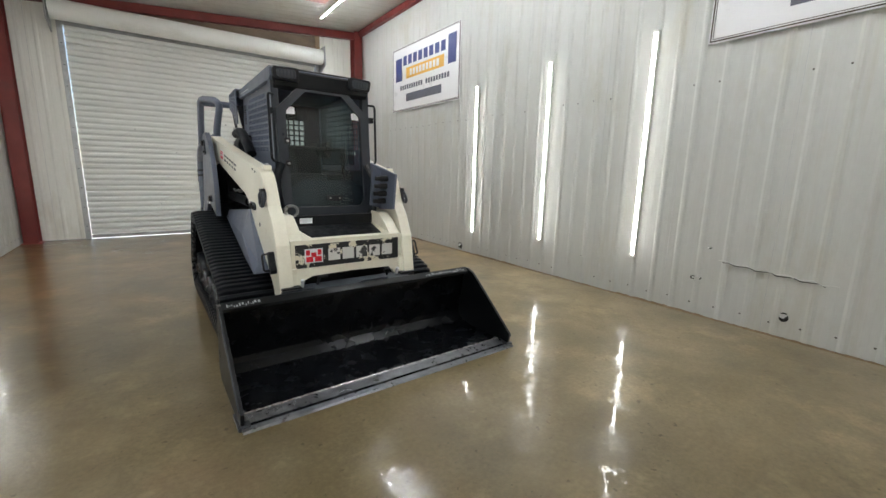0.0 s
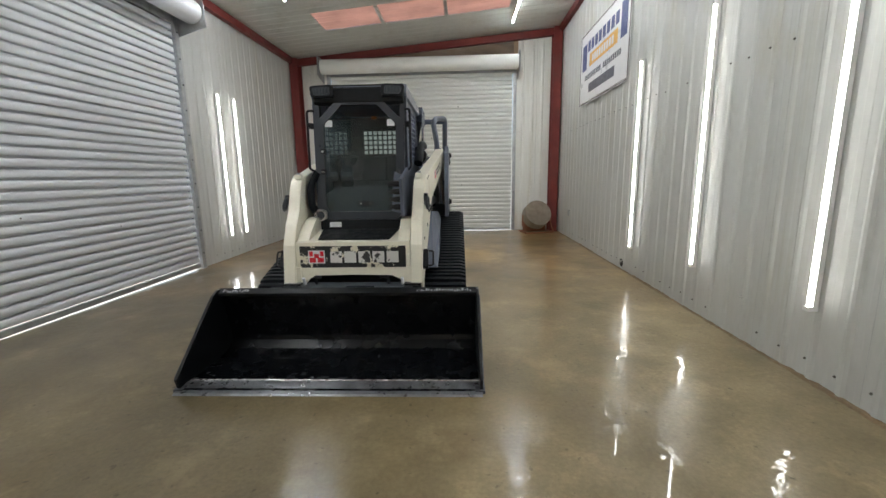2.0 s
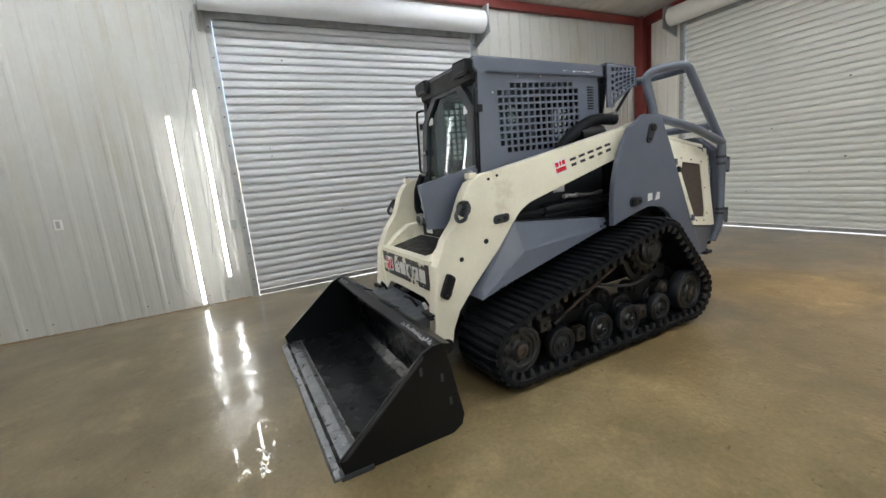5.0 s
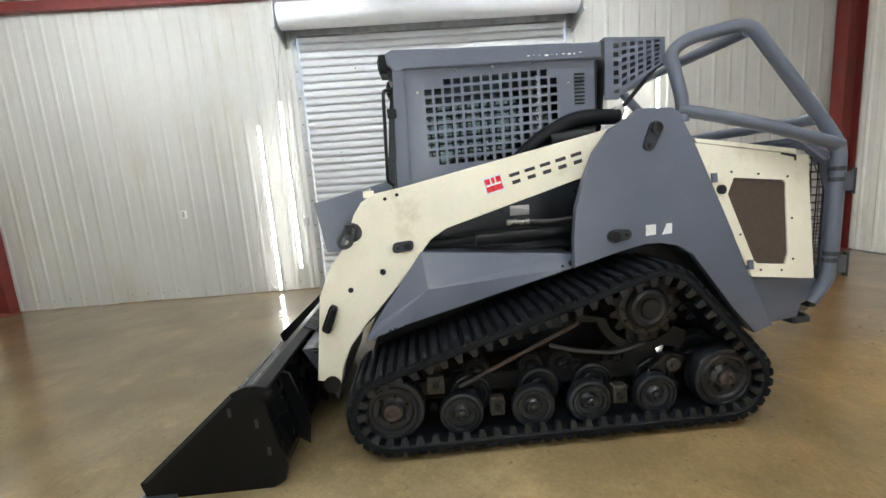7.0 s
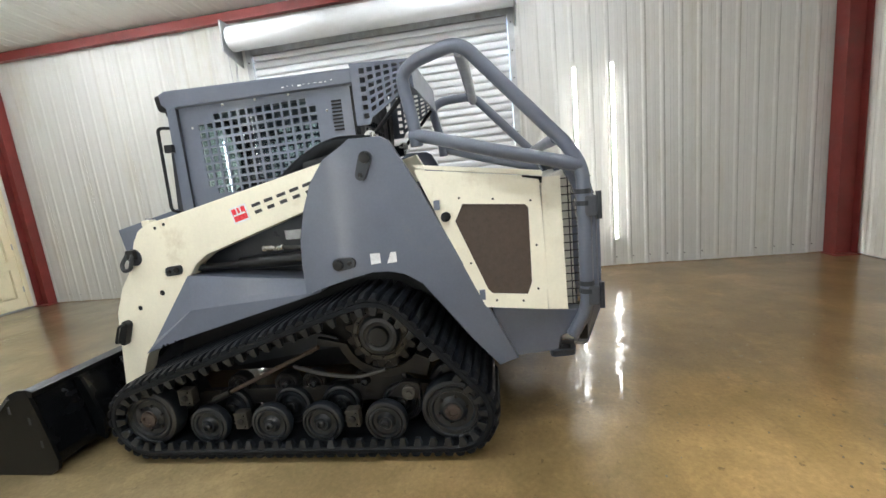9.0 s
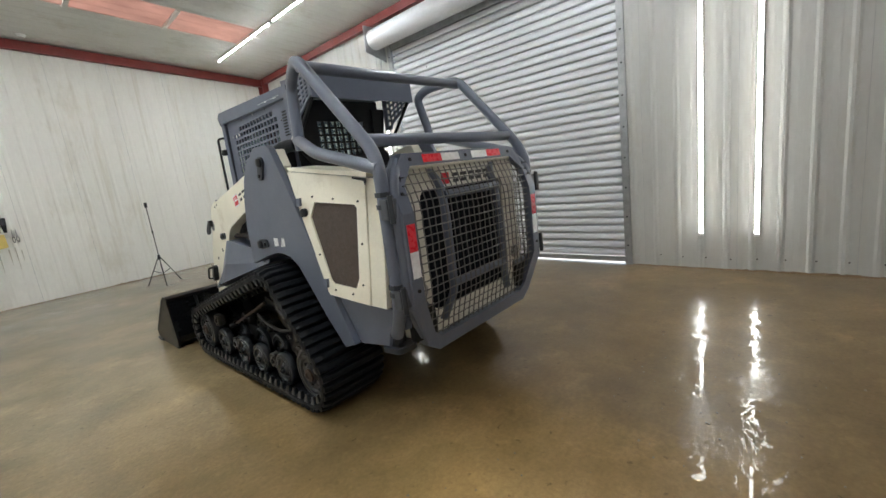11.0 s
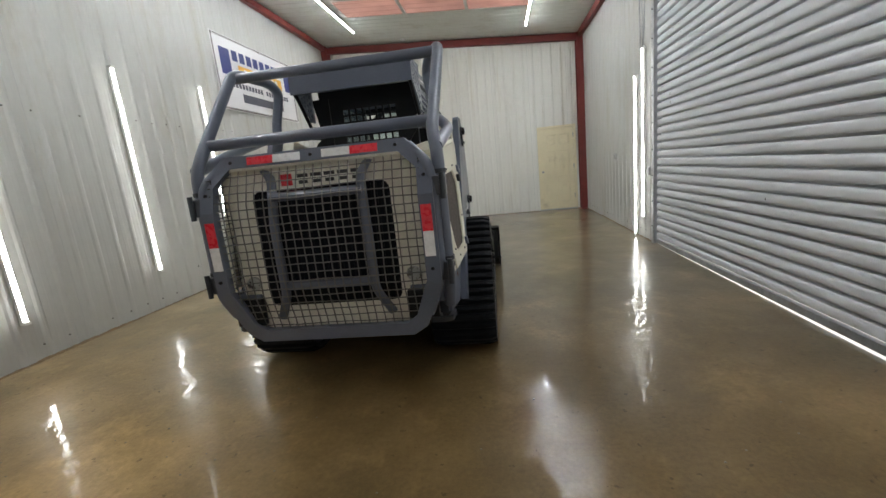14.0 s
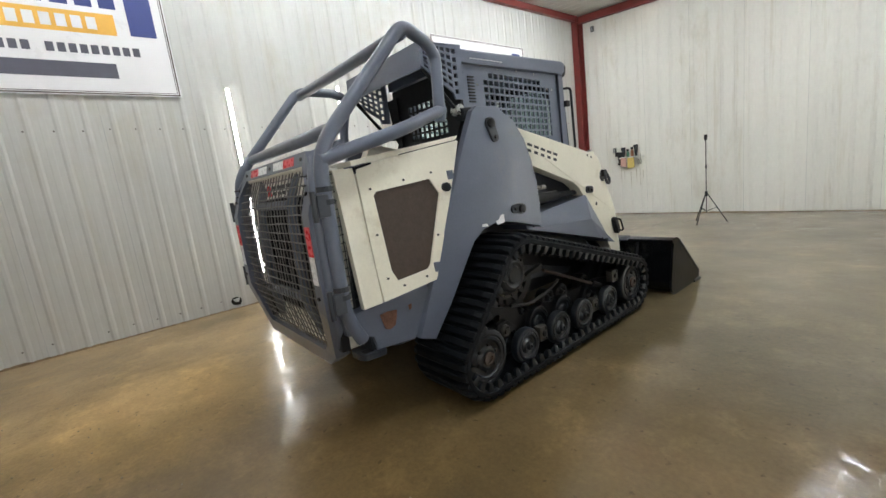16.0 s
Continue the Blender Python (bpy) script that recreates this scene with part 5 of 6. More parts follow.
door_f = part("cab_door", leaned(ring(DO, DI, -0.835, -0.79, "y")), M_CABG, cab, "dark grey eight-sided door frame")
pane = part("door_glass", leaned(prism(DI, -0.815, -0.809, "y")), M_GLASS, door_f, "dark tinted door glass")
pane.visible_shadow = False
part("lower_sill", leaned(prism([(-0.30, 1.086), (0.30, 1.086), (0.304, 1.25), (0.20, 1.31), (-0.20, 1.31), (-0.304, 1.25)], -0.808, -0.80, "y")), M_CABG, door_f)
part("pull", leaned(prism(rounded([(-0.03, 1.135), (0.11, 1.135), (0.11, 1.18), (-0.03, 1.18)], 0.015), -0.835, -0.816, "y")), M_DARK, door_f)
for x in (0.0, 0.08):
    part("screw", leaned(lathe([(0, 0.008), (-0.005, 0.008)], (x, -0.835, 1.158), "y", 8)), M_STEEL, door_f)
for z in (1.42, 1.60):
    part("latch", leaned(box(-0.335, -0.290, -0.850, -0.832, z, z + 0.05, bev=0.006)), M_DARK, door_f)
    part("latch_pin", leaned(lathe([(0, 0.010), (-0.012, 0.010)], (-0.315, -0.850, z + 0.025), "y", 8)), M_STEEL, door_f)
for s in (-1, 1):
    part("label", leaned(prism([(s * 0.235, 1.845), (s * 0.300, 1.845), (s * 0.295, 1.885), (s * 0.262, 1.905), (s * 0.235, 1.90)], -0.8175, -0.8158, "y")), M_WHT, door_f, "small white label")
part("cab_sill", box(-0.385, 0.385, -0.855, -0.79, 0.87, 1.012, bev=0.008), M_DARK, cab)
part("round_lamp", lathe([(0.02, 0.052), (-0.02, 0.055), (-0.03, 0.048), (-0.03, 0.040), (-0.022, 0.036), (-0.022, 0.001)], (-0.335, -0.872, 1.062), "y", 20), M_STEEL, cab, "small round glass lamp", smooth=True)
part("round_lens", lathe([(0.0, 0.034), (-0.008, 0.028)], (-0.335, -0.895, 1.062), "y", 16), M_CABG, cab)
part("plate", box(-0.27, -0.17, -0.864, -0.8605, 0.95, 0.995), M_WHT, cab, "pale name plate with worn print")
# rear wall with a screened window, floor, seat and levers
xs = [-0.385, -0.27] + cells(-0.225, 0.20, 8, 0.014) + [0.25, 0.385]
zs = [1.02, 1.40] + cells(1.665, 1.93, 5, 0.014) + [1.98, 2.09]
part("rear_screen", lattice(xs, zs, lambda i, j: 2 <= i <= len(xs) - 4 and 2 <= j <= len(zs) - 4 and i % 2 == 0 and j % 2 == 0, lambda u, v: (u, 0.49, v), (0, 0.012, 0)), M_DARK, cab, "black rear wall with a wire-screened window")
part("cab_floor", box(-0.385, 0.385, -0.79, 0.49, 0.985, 1.005), M_DARK, cab)
seat = part("seat", box(-0.24, 0.24, -0.10, 0.34, 1.22, 1.36, bev=0.04), M_SEAT, cab, "black vinyl operator seat")
part("backrest", prism([(0.22, 1.32), (0.36, 1.32), (0.42, 1.64), (0.31, 1.64)], -0.21, 0.05, "x", bev=0.03), M_SEAT, seat)
part("pedestal", box(-0.2, 0.2, -0.05, 0.3, 1.006, 1.22), M_DARK, seat)
for s in (-1, 1):
    con = part("console", box(min(s * 0.26, s * 0.36), max(s * 0.26, s * 0.36), -0.40, 0.30, 1.25, 1.36, bev=0.015), M_DARK, cab)
    part("lever", tube([(s * 0.31, -0.32, 1.36), (s * 0.30, -0.36, 1.50)], 0.018, 8), M_DARK, con)
    part("lever_knob", lathe([(0, 0.02), (0.03, 0.032), (0.08, 0.028), (0.10, 0.01)], (s * 0.30, -0.365, 1.48), "z", 10), M_DARK, con, smooth=True)
part("lap_bar", tube(bent([(-0.33, 0.30, 1.62), (-0.33, -0.36, 1.60), (0.33, -0.36, 1.60), (0.33, 0.30, 1.62)], 0.06), 0.014, 8), M_DARK, cab)
part("dome_lamp", lathe([(0, 0.03), (-0.02, 0.03), (-0.03, 0.02)], (-0.05, 0.22, 2.06), "z", 12), M_AMBER, cab, "small amber lamp under the cab roof")
# rear roof hood with punched sides
for s in (-1, 1):
    ys = [0.525, 0.560] + cells(0.575, 0.850, 6, 0.017) + [0.865, 0.880]
    zs = [0.0, 0.06] + cells(0.10, 0.93, 6, 0.06) + [0.96, 1.0]
    low = lambda y: 2.042 - max(0.0, (0.880 - y)) * 0.60 if y > 0.61 else 1.85
    at = lambda u, v: (s * (H + 0.040), u, low(u) * (1 - v) + (2.190 - 0.04 * (u - 0.5)) * v)
    sc = lattice(ys, zs, lambda i, j: 2 <= i <= len(ys) - 4 and 2 <= j <= len(zs) - 4 and i % 2 == 0 and j % 2 == 0, at, (-s * 0.012, 0, 0))
    part("hood_screen", sc, M_GREY, cab, "punched triangular hood side")
part("hood_top", prism([(0.521, 2.196), (0.880, 2.180), (0.887, 2.020), (0.875, 2.020), (0.868, 2.168), (0.521, 2.184)], -H - 0.042, H + 0.042, "x", bev=0.003), M_GREY, cab)
for s in (-1, 1):
    part("hinge_knuckle", lathe([(-0.03, 0.035), (0.03, 0.035)], (s * 0.43, 0.60, 1.78), "x", 12), M_STEEL, cab, smooth=True)
    part("rear_shroud", prism([(s * 0.30, 1.60), (s * 0.375, 1.70), (s * 0.435, 2.03), (s * 0.30, 2.03)], 0.515, 0.53, "y"), M_DARK, cab)
    part("prop", tube([(s * 0.43, 0.61, 1.78), (s * 0.42, 0.85, 2.03)], 0.013, 8), M_DARK, cab)
    part("big_hose", tube(bent([(s * 0.43, -0.02, 1.53), (s * 0.44, 0.10, 1.64), (s * 0.44, 0.34, 1.765), (s * 0.44, 0.60, 1.75)], 0.12), 0.044, 12), M_RUBBER, cab, smooth=True)
    part("air_duct", lathe([(-0.12, 0.10), (0.14, 0.10)], (s * 0.40, 0.30, 1.62), "y", 16), M_DARK, cab, smooth=True)

# worn white lettering along the roof edge, as plain bars
random.seed(9)
for s in (-1, 1):
    for k in range(10):
        y = 0.08 + k * 0.034
        w = 0.024 if s < 0 else random.uniform(0.006, 0.024)
        part("letter_bar", box(min(s * (H + 0.0085), s * (H + 0.0115)), max(s * (H + 0.0085), s * (H + 0.0115)), y, y + w, 2.130, 2.112 + (0.022 if s < 0 else random.uniform(0.008, 0.022))), M_WHT, cab)
part("warning_label", box(0.3955, 0.398, -0.06, 0.06, 1.21, 1.27), M_WHT, cab, "white warning label")
# coupler block with hydraulic fittings and its grey shield, on one side
sh = prism([(-1.235, 1.375), (-0.775, 1.475), (-0.72, 1.20), (-0.95, 1.06), (-1.19, 1.075)], 0.405, 0.430, "x", bev=0.008)
shield = part("hose_shield", sh, M_GREY, loader, "bent blue-grey shield over hydraulic couplers")
part("shield_wing", prism([(0.30, 1.10), (0.404, 1.07), (0.404, 1.40), (0.33, 1.44)], -0.98, -0.96, "y"), M_GREY, shield)
for k in range(4):
    part("coupler_tip", lathe([(0, 0.026), (-0.06, 0.026), (-0.075, 0.018), (-0.11, 0.018)], (0.404, -1.10 + k * 0.015, 1.335 - k * 0.065), "x", 12), M_CAST, shield, smooth=True)
part("hose", tube(bent([(-0.40, -0.80, 1.44), (-0.455, -0.84, 1.32), (-0.445, -0.86, 1.13), (-0.40, -0.80, 1.05)], 0.08), 0.032, 10), M_RUBBER, loader, smooth=True)
part("hose", tube(bent([(0.34, -0.82, 1.45), (0.40, -0.90, 1.25), (0.38, -0.90, 1.04)], 0.08), 0.018, 8), M_CABLE, loader)

# -- engine bay --
part("engine_block", prism([(0.52, 0.95), (0.52, 1.44), (0.75, 1.46), (1.60, 1.40), (1.62, 0.72), (1.25, 0.74)], -0.60, 0.60, "x"), M_DARK, loader, "dark engine bay")
for s in (-1, 1):
    splay = lambda y, z: 0.738 - (y - 1.00) * 0.15 + (1.30 - z) * 0.13

    def panel_at(b):
        for v in b.verts:
            v.co.x = s * (splay(v.co.y, v.co.z) + v.co.x)
        return b

    WIN = [(1.120, 1.352), (1.445, 1.318), (1.462, 1.300), (1.452, 0.905), (1.426, 0.845), (1.242, 0.868), (1.220, 0.890), (1.075, 1.265)]
    OUT = [(0.885, 1.545), (0.895, 1.552), (1.530, 1.455), (1.532, 0.90), (1.525, 0.756), (1.205, 0.800), (1.195, 0.815), (1.030, 1.190)]
    pnl = part("engine_panel", panel_at(ring(OUT, WIN, -0.012, 0.012, "x")), M_CREAM, loader, "cream side panel with a dark screened window")
    part("window_sheet", panel_at(prism(WIN, -0.004, 0.002, "x")), M_MESHB, pnl, "brown perforated sheet")
    for y, z in ((1.105, 1.385), (1.28, 1.362), (1.475, 1.335), (1.490, 1.10), (1.482, 0.87), (1.40, 0.815), (1.26, 0.832), (1.140, 1.04)):
        part("bolt", panel_at(lathe([(0.012, 0.006), (0.017, 0.006)], (0, y, z), "x", 8)), M_DARK, pnl)
    part("latch", panel_at(lathe([(0.012, 0.026), (0.03, 0.026), (0.034, 0.018)], (0, 1.030, 1.295), "x", 14)), M_DARK, pnl, smooth=True)
    for y, z in ((0.985, 1.335), (1.185, 0.845)):
        part("panel_hinge", panel_at(box(0.0, 0.028, y - 0.012, y + 0.018, z, z + 0.05)), M_GREY, pnl)
    part("corner_panel", panel_at(prism([(1.536, 1.450), (1.640, 1.448), (1.634, 0.742), (1.530, 0.752)], -0.035, 0.004, "x", bev=0.004)), M_CREAM, loader, "cream corner strip")
    part("hood_edge", panel_at(prism([(0.88, 1.580), (1.545, 1.486), (1.545, 1.458), (0.90, 1.556)], -0.20, 0.012, "x")), M_CREAM, loader)
    # grey counterweight under the panels
    lw = prism([(1.235, 0.780), (1.700, 0.720), (1.735, 0.690), (1.725, 0.620), (1.590, 0.575), (1.575, 0.500), (1.356, 0.490), (1.24, 0.62)], s * 0.47, s * 0.735, "x", bev=0.010)
    for v in lw.verts:
        if abs(v.co.x) > 0.5:
            v.co.x -= s * max(0.0, v.co.y - 1.25) * 0.14
    cw = part("counterweight", lw, M_GREY, loader, "blue-grey cast rear corner with chipped paint")
    side_x = lambda y: 0.735 - max(0.0, y - 1.25) * 0.14
    chips = [[(1.655, 0.655), (1.682, 0.660), (1.690, 0.610), (1.662, 0.600)]] if s > 0 else [
        [(1.440, 0.684), (1.500, 0.690), (1.540, 0.682), (1.520, 0.600), (1.495, 0.588), (1.460, 0.604), (1.448, 0.645)], [(1.350, 0.695), (1.372, 0.692), (1.368, 0.662), (1.354, 0.668)]]
    for pts in chips:
        ch_b = bmesh.new()
        va, vb = [[ch_b.verts.new((s * (side_x(y) + o), y, z)) for y, z in pts] for o in (-0.006, 0.0012)]
        ch_b.faces.new(vb)
        for i in range(len(pts)):
            j = (i + 1) % len(pts)
            ch_b.faces.new((va[i], va[j], vb[j], vb[i]))
        part("chip", ch_b, M_RUSTP, cw, "chip of rusty orange bare metal")
    eye = rounded([(s * 0.56, 1.53), (s * 0.715, 1.53), (s * 0.700, 1.655), (s * 0.660, 1.675), (s * 0.56, 1.675)], 0.03, 4)
    slot = rounded([(s * 0.625, 1.575), (s * 0.685, 1.575), (s * 0.675, 1.645), (s * 0.655, 1.650), (s * 0.625, 1.650)], 0.012, 4)
    if s < 0:
        eye, slot = eye[::-1], slot[::-1]
    part("tow_eye", ring(eye, slot, 0.468, 0.500, "z"), M_CABG, cw, "flat tow eye with a slot")
    part("eye_web", prism([(1.50, 0.50), (1.60, 0.50), (1.60, 0.575), (1.50, 0.575)], s * 0.58, s * 0.67, "x", bev=0.008), M_CABG, cw)
    # dark gap where the rear corner of the side panel has dropped
    part("gap", panel_at(prism([(1.44, 1.470), (1.545, 1.452), (1.540, 1.420), (1.532, 1.418), (1.526, 1.440), (1.44, 1.460)], 0.0125, 0.0145, "x")), M_DARK, pnl, "dark gap over the panel's rear corner")

# -- rear door, radiator, guard --
part("rear_frame", box(-0.575, 0.575, 1.52, 1.575, 0.50, 1.40), M_DARK, loader)
rd_o = rounded([(-0.545, 0.50), (0.545, 0.50), (0.545, 1.47), (-0.545, 1.47)], 0.04, 4)
rd_i = rounded([(-0.395, 0.635), (0.395, 0.635), (0.395, 1.345), (-0.395, 1.345)], 0.06, 4)
rear = part("rear_door", ring(rd_o, rd_i, 1.595, 1.71, "y"), M_REAR, loader, "dusty cream rear door round a black radiator screen", m=pose(0, -0.012, 0) @ Matrix.Diagonal((1.06, 1, 1, 1)))
part("radiator_screen", prism(rd_i, 1.668, 1.700, "y"), M_RADI, rear, "fine black radiator screen")
for k in range(26):
    x = -0.385 + k * 0.0308
    inset = 0.05 if k in (0, 25) else 0.0
    part("radiator_fin", box(x, x + 0.010, 1.7005, 1.706, 0.645 + inset, 1.335 - inset), M_RADI, rear)
part("hood_lip", prism([(1.60, 1.40), (1.74, 1.475), (1.74, 1.49), (1.60, 1.455)], -0.545, 0.545, "x"), M_REAR, rear)
part("emblem", box(0.14, 0.205, 1.711, 1.714, 1.362, 1.428), M_REDT, rear)
for k in range(5):
    a = 0.108 - k * 0.076
    part("letter_bar", box(a - 0.060, a, 1.711, 1.7135, 1.402, 1.422), M_LETT, rear)
    part("letter_bar", box(a - 0.055, a - 0.005, 1.711, 1.7135, 1.366, 1.386), M_LETT, rear)
for s in (-1, 1):
    tl = part("tail_lamp", lathe([(0, 0.045), (0.012, 0.042), (0.014, 0.030), (0.010, 0.001)], (s * 0.475, 1.711, 0.79), "y", 18), M_STEEL, rear, "round clear tail lamp", smooth=True)
    part("corner_box", box(min(s * 0.43, s * 0.60), max(s * 0.43, s * 0.60), 1.712, 1.76, 0.53, 0.70, bev=0.012), M_DARK, rear)
GO = [(-0.450, 0.432), (0.450, 0.432), (0.530, 0.484), (0.640, 0.740), (0.640, 1.00), (0.640, 1.25), (0.640, 1.415), (0.505, 1.556), (-0.505, 1.556), (-0.640, 1.415), (-0.640, 1.25), (-0.640, 1.00), (-0.640, 0.740), (-0.530, 0.484)]
GI = [(-0.415, 0.505), (0.415, 0.505), (0.475, 0.550), (0.562, 0.775), (0.562, 1.00), (0.562, 1.25), (0.562, 1.390), (0.470, 1.487), (-0.470, 1.487), (-0.562, 1.390), (-0.562, 1.25), (-0.562, 1.00), (-0.562, 0.775), (-0.475, 0.550)]


def bowed(b):
    """The guard bows outward: its top and bottom curve in towards the machine."""
    for v in b.verts:
        u = min(1.0, max(0.0, (abs(v.co.z - 1.02) - 0.22) / 0.33))
        v.co.y -= (0.098 if v.co.z > 1.02 else 0.06) * u * u * (3 - 2 * u)
    return b


GY = 1.820
guard = part("rear_guard", bowed(ring(GO, GI, GY - 0.05, GY, "y")), M_GREY, loader, "blue-grey hinged guard frame with wire mesh", m=Matrix.Diagonal((1.06, 1, 1, 1)))
part("guard_rim", bowed(ring([(x * 0.995, 1.03 + (z - 1.03) * 0.995) for x, z in GO], [(x * 0.95, 1.03 + (z - 1.03) * 0.95) for x, z in GO], GY - 0.085, GY - 0.051, "y")), M_GREY, guard)
for a, b_, c in ((-0.365, -0.215, M_REDT), (-0.215, -0.060, M_WHT), (0.060, 0.215, M_WHT), (0.215, 0.365, M_REDT)):
    part("tape", bowed(box(a, b_, GY + 0.0008, GY + 0.003, 1.500, 1.544)), c, guard, "reflective tape")
part("bolt", bowed(lathe([(0, 0.010), (0.008, 0.010)], (0.0, GY, 1.522), "y", 8)), M_DARK, guard)
for s in (-1, 1):
    part("tape", bowed(box(min(s * 0.570, s * 0.625), max(s * 0.570, s * 0.625), GY + 0.0008, GY + 0.003, 1.05, 1.195)), M_REDT, guard, "red reflective tape")
    part("tape", bowed(box(min(s * 0.570, s * 0.625), max(s * 0.570, s * 0.625), GY + 0.0008, GY + 0.003, 0.91, 1.05)), M_WHT, guard, "white reflective tape")
    for x, z in ((0.601, 1.35), (0.601, 0.84), (0.46, 1.522)):
        part("bolt", bowed(lathe([(0, 0.010), (0.008, 0.010)], (s * x, GY, z), "y", 8)), M_DARK, guard)


def inside(x, z, poly):
    c = False
    for i in range(len(poly)):
        (x0, z0), (x1, z1) = poly[i - 1], poly[i]
        if (z0 > z) != (z1 > z) and x < (x1 - x0) * (z - z0) / (z1 - z0) + x0:
            c = not c
    return c


GM = [(x * 1.03, 1.04 + (z - 1.04) * 1.03) for x, z in GI]
wires = bmesh.new()
random.seed(7)
for k in range(25):
    x = -0.576 + k * 0.048
    ins = [z for z in np.arange(0.5, 1.6, 0.004) if inside(x, z, GM)]
    if ins:
        wob = [(x + random.uniform(-0.002, 0.002), GY - 0.030 + random.uniform(-0.003, 0.003), z) for z in np.linspace(min(ins), max(ins), 15)]
        tube(wob, 0.0037, 5, bm=wires)
for k in range(21):
    z = 0.530 + k * 0.048
    ins = [x for x in np.arange(-0.66, 0.66, 0.004) if inside(x, z, GM)]
    if ins:
        wob = [(x, GY - 0.024 + random.uniform(-0.003, 0.003), z + random.uniform(-0.003, 0.003)) for x in np.linspace(min(ins), max(ins), 9)]
        tube(wob, 0.0037, 5, bm=wires)
part("wire_mesh", bowed(wires), M_WIRE, guard, "square steel wire mesh")
for s in (-1, 1):
    wires = bmesh.new()
    for k in range(4):
        tube([(s * 0.575, 1.635 + k * 0.044, 0.73), (s * 0.575, 1.635 + k * 0.044, 1.44)], 0.003, 5, bm=wires)
    for k in range(17):
        tube([(s * 0.578, 1.61, 0.735 + k * 0.0435), (s * 0.578, 1.80, 0.735 + k * 0.0435)], 0.003, 5, bm=wires)
    part("wire_mesh", wires, M_CAST, guard)
    part("edge_tube", tube(bent([(s * 0.520, GY - 0.125, 1.515), (s * 0.628, GY - 0.060, 1.400), (s * 0.636, GY - 0.045, 1.25), (s * 0.636, GY - 0.045, 0.80), (s * 0.545, GY - 0.085, 0.555)], 0.06), 0.029, 12), M_GREY, guard, smooth=True)
    bar = tube(bent([(s * 0.335, GY - 0.065, 1.515), (s * 0.250, GY - 0.065, 1.40), (s * 0.262, GY - 0.065, 1.10), (s * 0.262, GY - 0.065, 0.72), (s * 0.335, GY - 0.065, 0.565)], 0.05), 0.026, 10)
    part("guard_bar", bowed(bar), M_GREY, guard, smooth=True)
    for z in (1.285, 0.815):
        hg = part("hinge_block", box(min(s * 0.625, s * 0.706), max(s * 0.625, s * 0.706), 1.735, 1.795, z - 0.052, z + 0.052, bev=0.010), M_COUP, guard)
        part("hinge_pin", lathe([(-0.07, 0.014), (0.07, 0.014)], (s * 0.690, 1.806, z), "z", 10), M_CABG, hg)
for z in (1.305, 0.775):
    part("guard_bar", tube([(-0.26, GY - 0.068, z), (0.26, GY - 0.068, z)], 0.026, 10), M_GREY, guard, smooth=True)

# -- tube cage over the engine --
cage = new("tube_cage")
cage.parent = loader
for s in (-1, 1):
    x = s * 0.712
    hoop = bent([(s * 0.615, 0.895, 1.68), (s * 0.615, 0.890, 1.80), (s * 0.575, 0.840, 2.06), (s * 0.605, 0.92, 2.118), (s * 0.715, 1.175, 2.150), (s * 0.690, 1.680, 1.590), (x, 1.738, 1.47), (x, 1.735, 0.74), (s * 0.69, 1.655, 0.585)], 0.085)
    part("hoop", tube(hoop, 0.035, 14), M_GREY, cage, "bent blue-grey tube", smooth=True)
    part("lower_rail", tube(bent([(s * 0.612, 0.87, 1.745), (s * 0.650, 0.98, 1.715), (s * 0.742, 1.25, 1.625), (x, 1.735, 1.490)], 0.10), 0.035, 14), M_GREY, cage, smooth=True)
    for z in (1.36, 1.30, 0.88, 0.84):
        part("clamp", lathe([(-0.012, 0.041), (0.012, 0.041)], (x, 1.735, z), "z", 12), M_CABG, cage)
part("cross_tube", tube([(-0.71, 1.175, 2.110), (0.71, 1.175, 2.110)], 0.034, 14), M_GREY, cage, smooth=True)
part("cross_tube", tube([(-0.69, 1.625, 1.640), (0.69, 1.625, 1.640)], 0.034, 14), M_GREY, cage, smooth=True)
part("hood_sheet", prism([(0.60, 1.47), (1.62, 1.40), (1.62, 1.415), (0.60, 1.485)], -0.58, 0.58, "x"), M_DARK, cage)

# ---- loose things and fittings ----
# drum fan leaning in the north-east corner
fan = thing("drum_fan", pose(2.93, 5.36, 0.0, 0, 0, 12), "dusty grey drum fan tilted on a faded orange stand", "fan")
tilt = Matrix.Translation((0, 0, 0.43)) @ pose(0, 0, 0, -28, 0, 0)
drum = lathe([(-0.13, 0.30), (-0.135, 0.315), (0.12, 0.325), (0.125, 0.31), (0.10, 0.305), (-0.11, 0.295)], (0, 0, 0), "y", 32)
part("drum", drum, M_FANB, fan, "dusty dark grey drum", smooth=True, m=tilt)
grille = bmesh.new()
for r in np.linspace(0.05, 0.30, 20):
    tube([(r * math.cos(a), -0.145 + 0.05 * (r / 0.3) ** 2 - 0.03, r * math.sin(a)) for a in np.linspace(0, 2 * math.pi, 33)], 0.003, 4, bm=grille, cap=False)
for k in range(12):
    a = k * math.pi / 6
    tube([(r * math.cos(a), -0.148 + 0.05 * (r / 0.3) ** 2 - 0.03, r * math.sin(a)) for r in (0.04, 0.15, 0.30)], 0.004, 4, bm=grille)
part("grille", grille, M_FANB, fan, m=tilt)
part("motor", lathe([(-0.05, 0.06), (0.0, 0.085), (0.12, 0.08), (0.15, 0.05)], (0, 0, 0), "y", 16), M_FANB, fan, smooth=True, m=tilt)
part("badge", lathe([(-0.185, 0.035), (-0.178, 0.045), (-0.170, 0.04)], (0, 0, 0), "y", 16), M_FANB, fan, m=tilt)
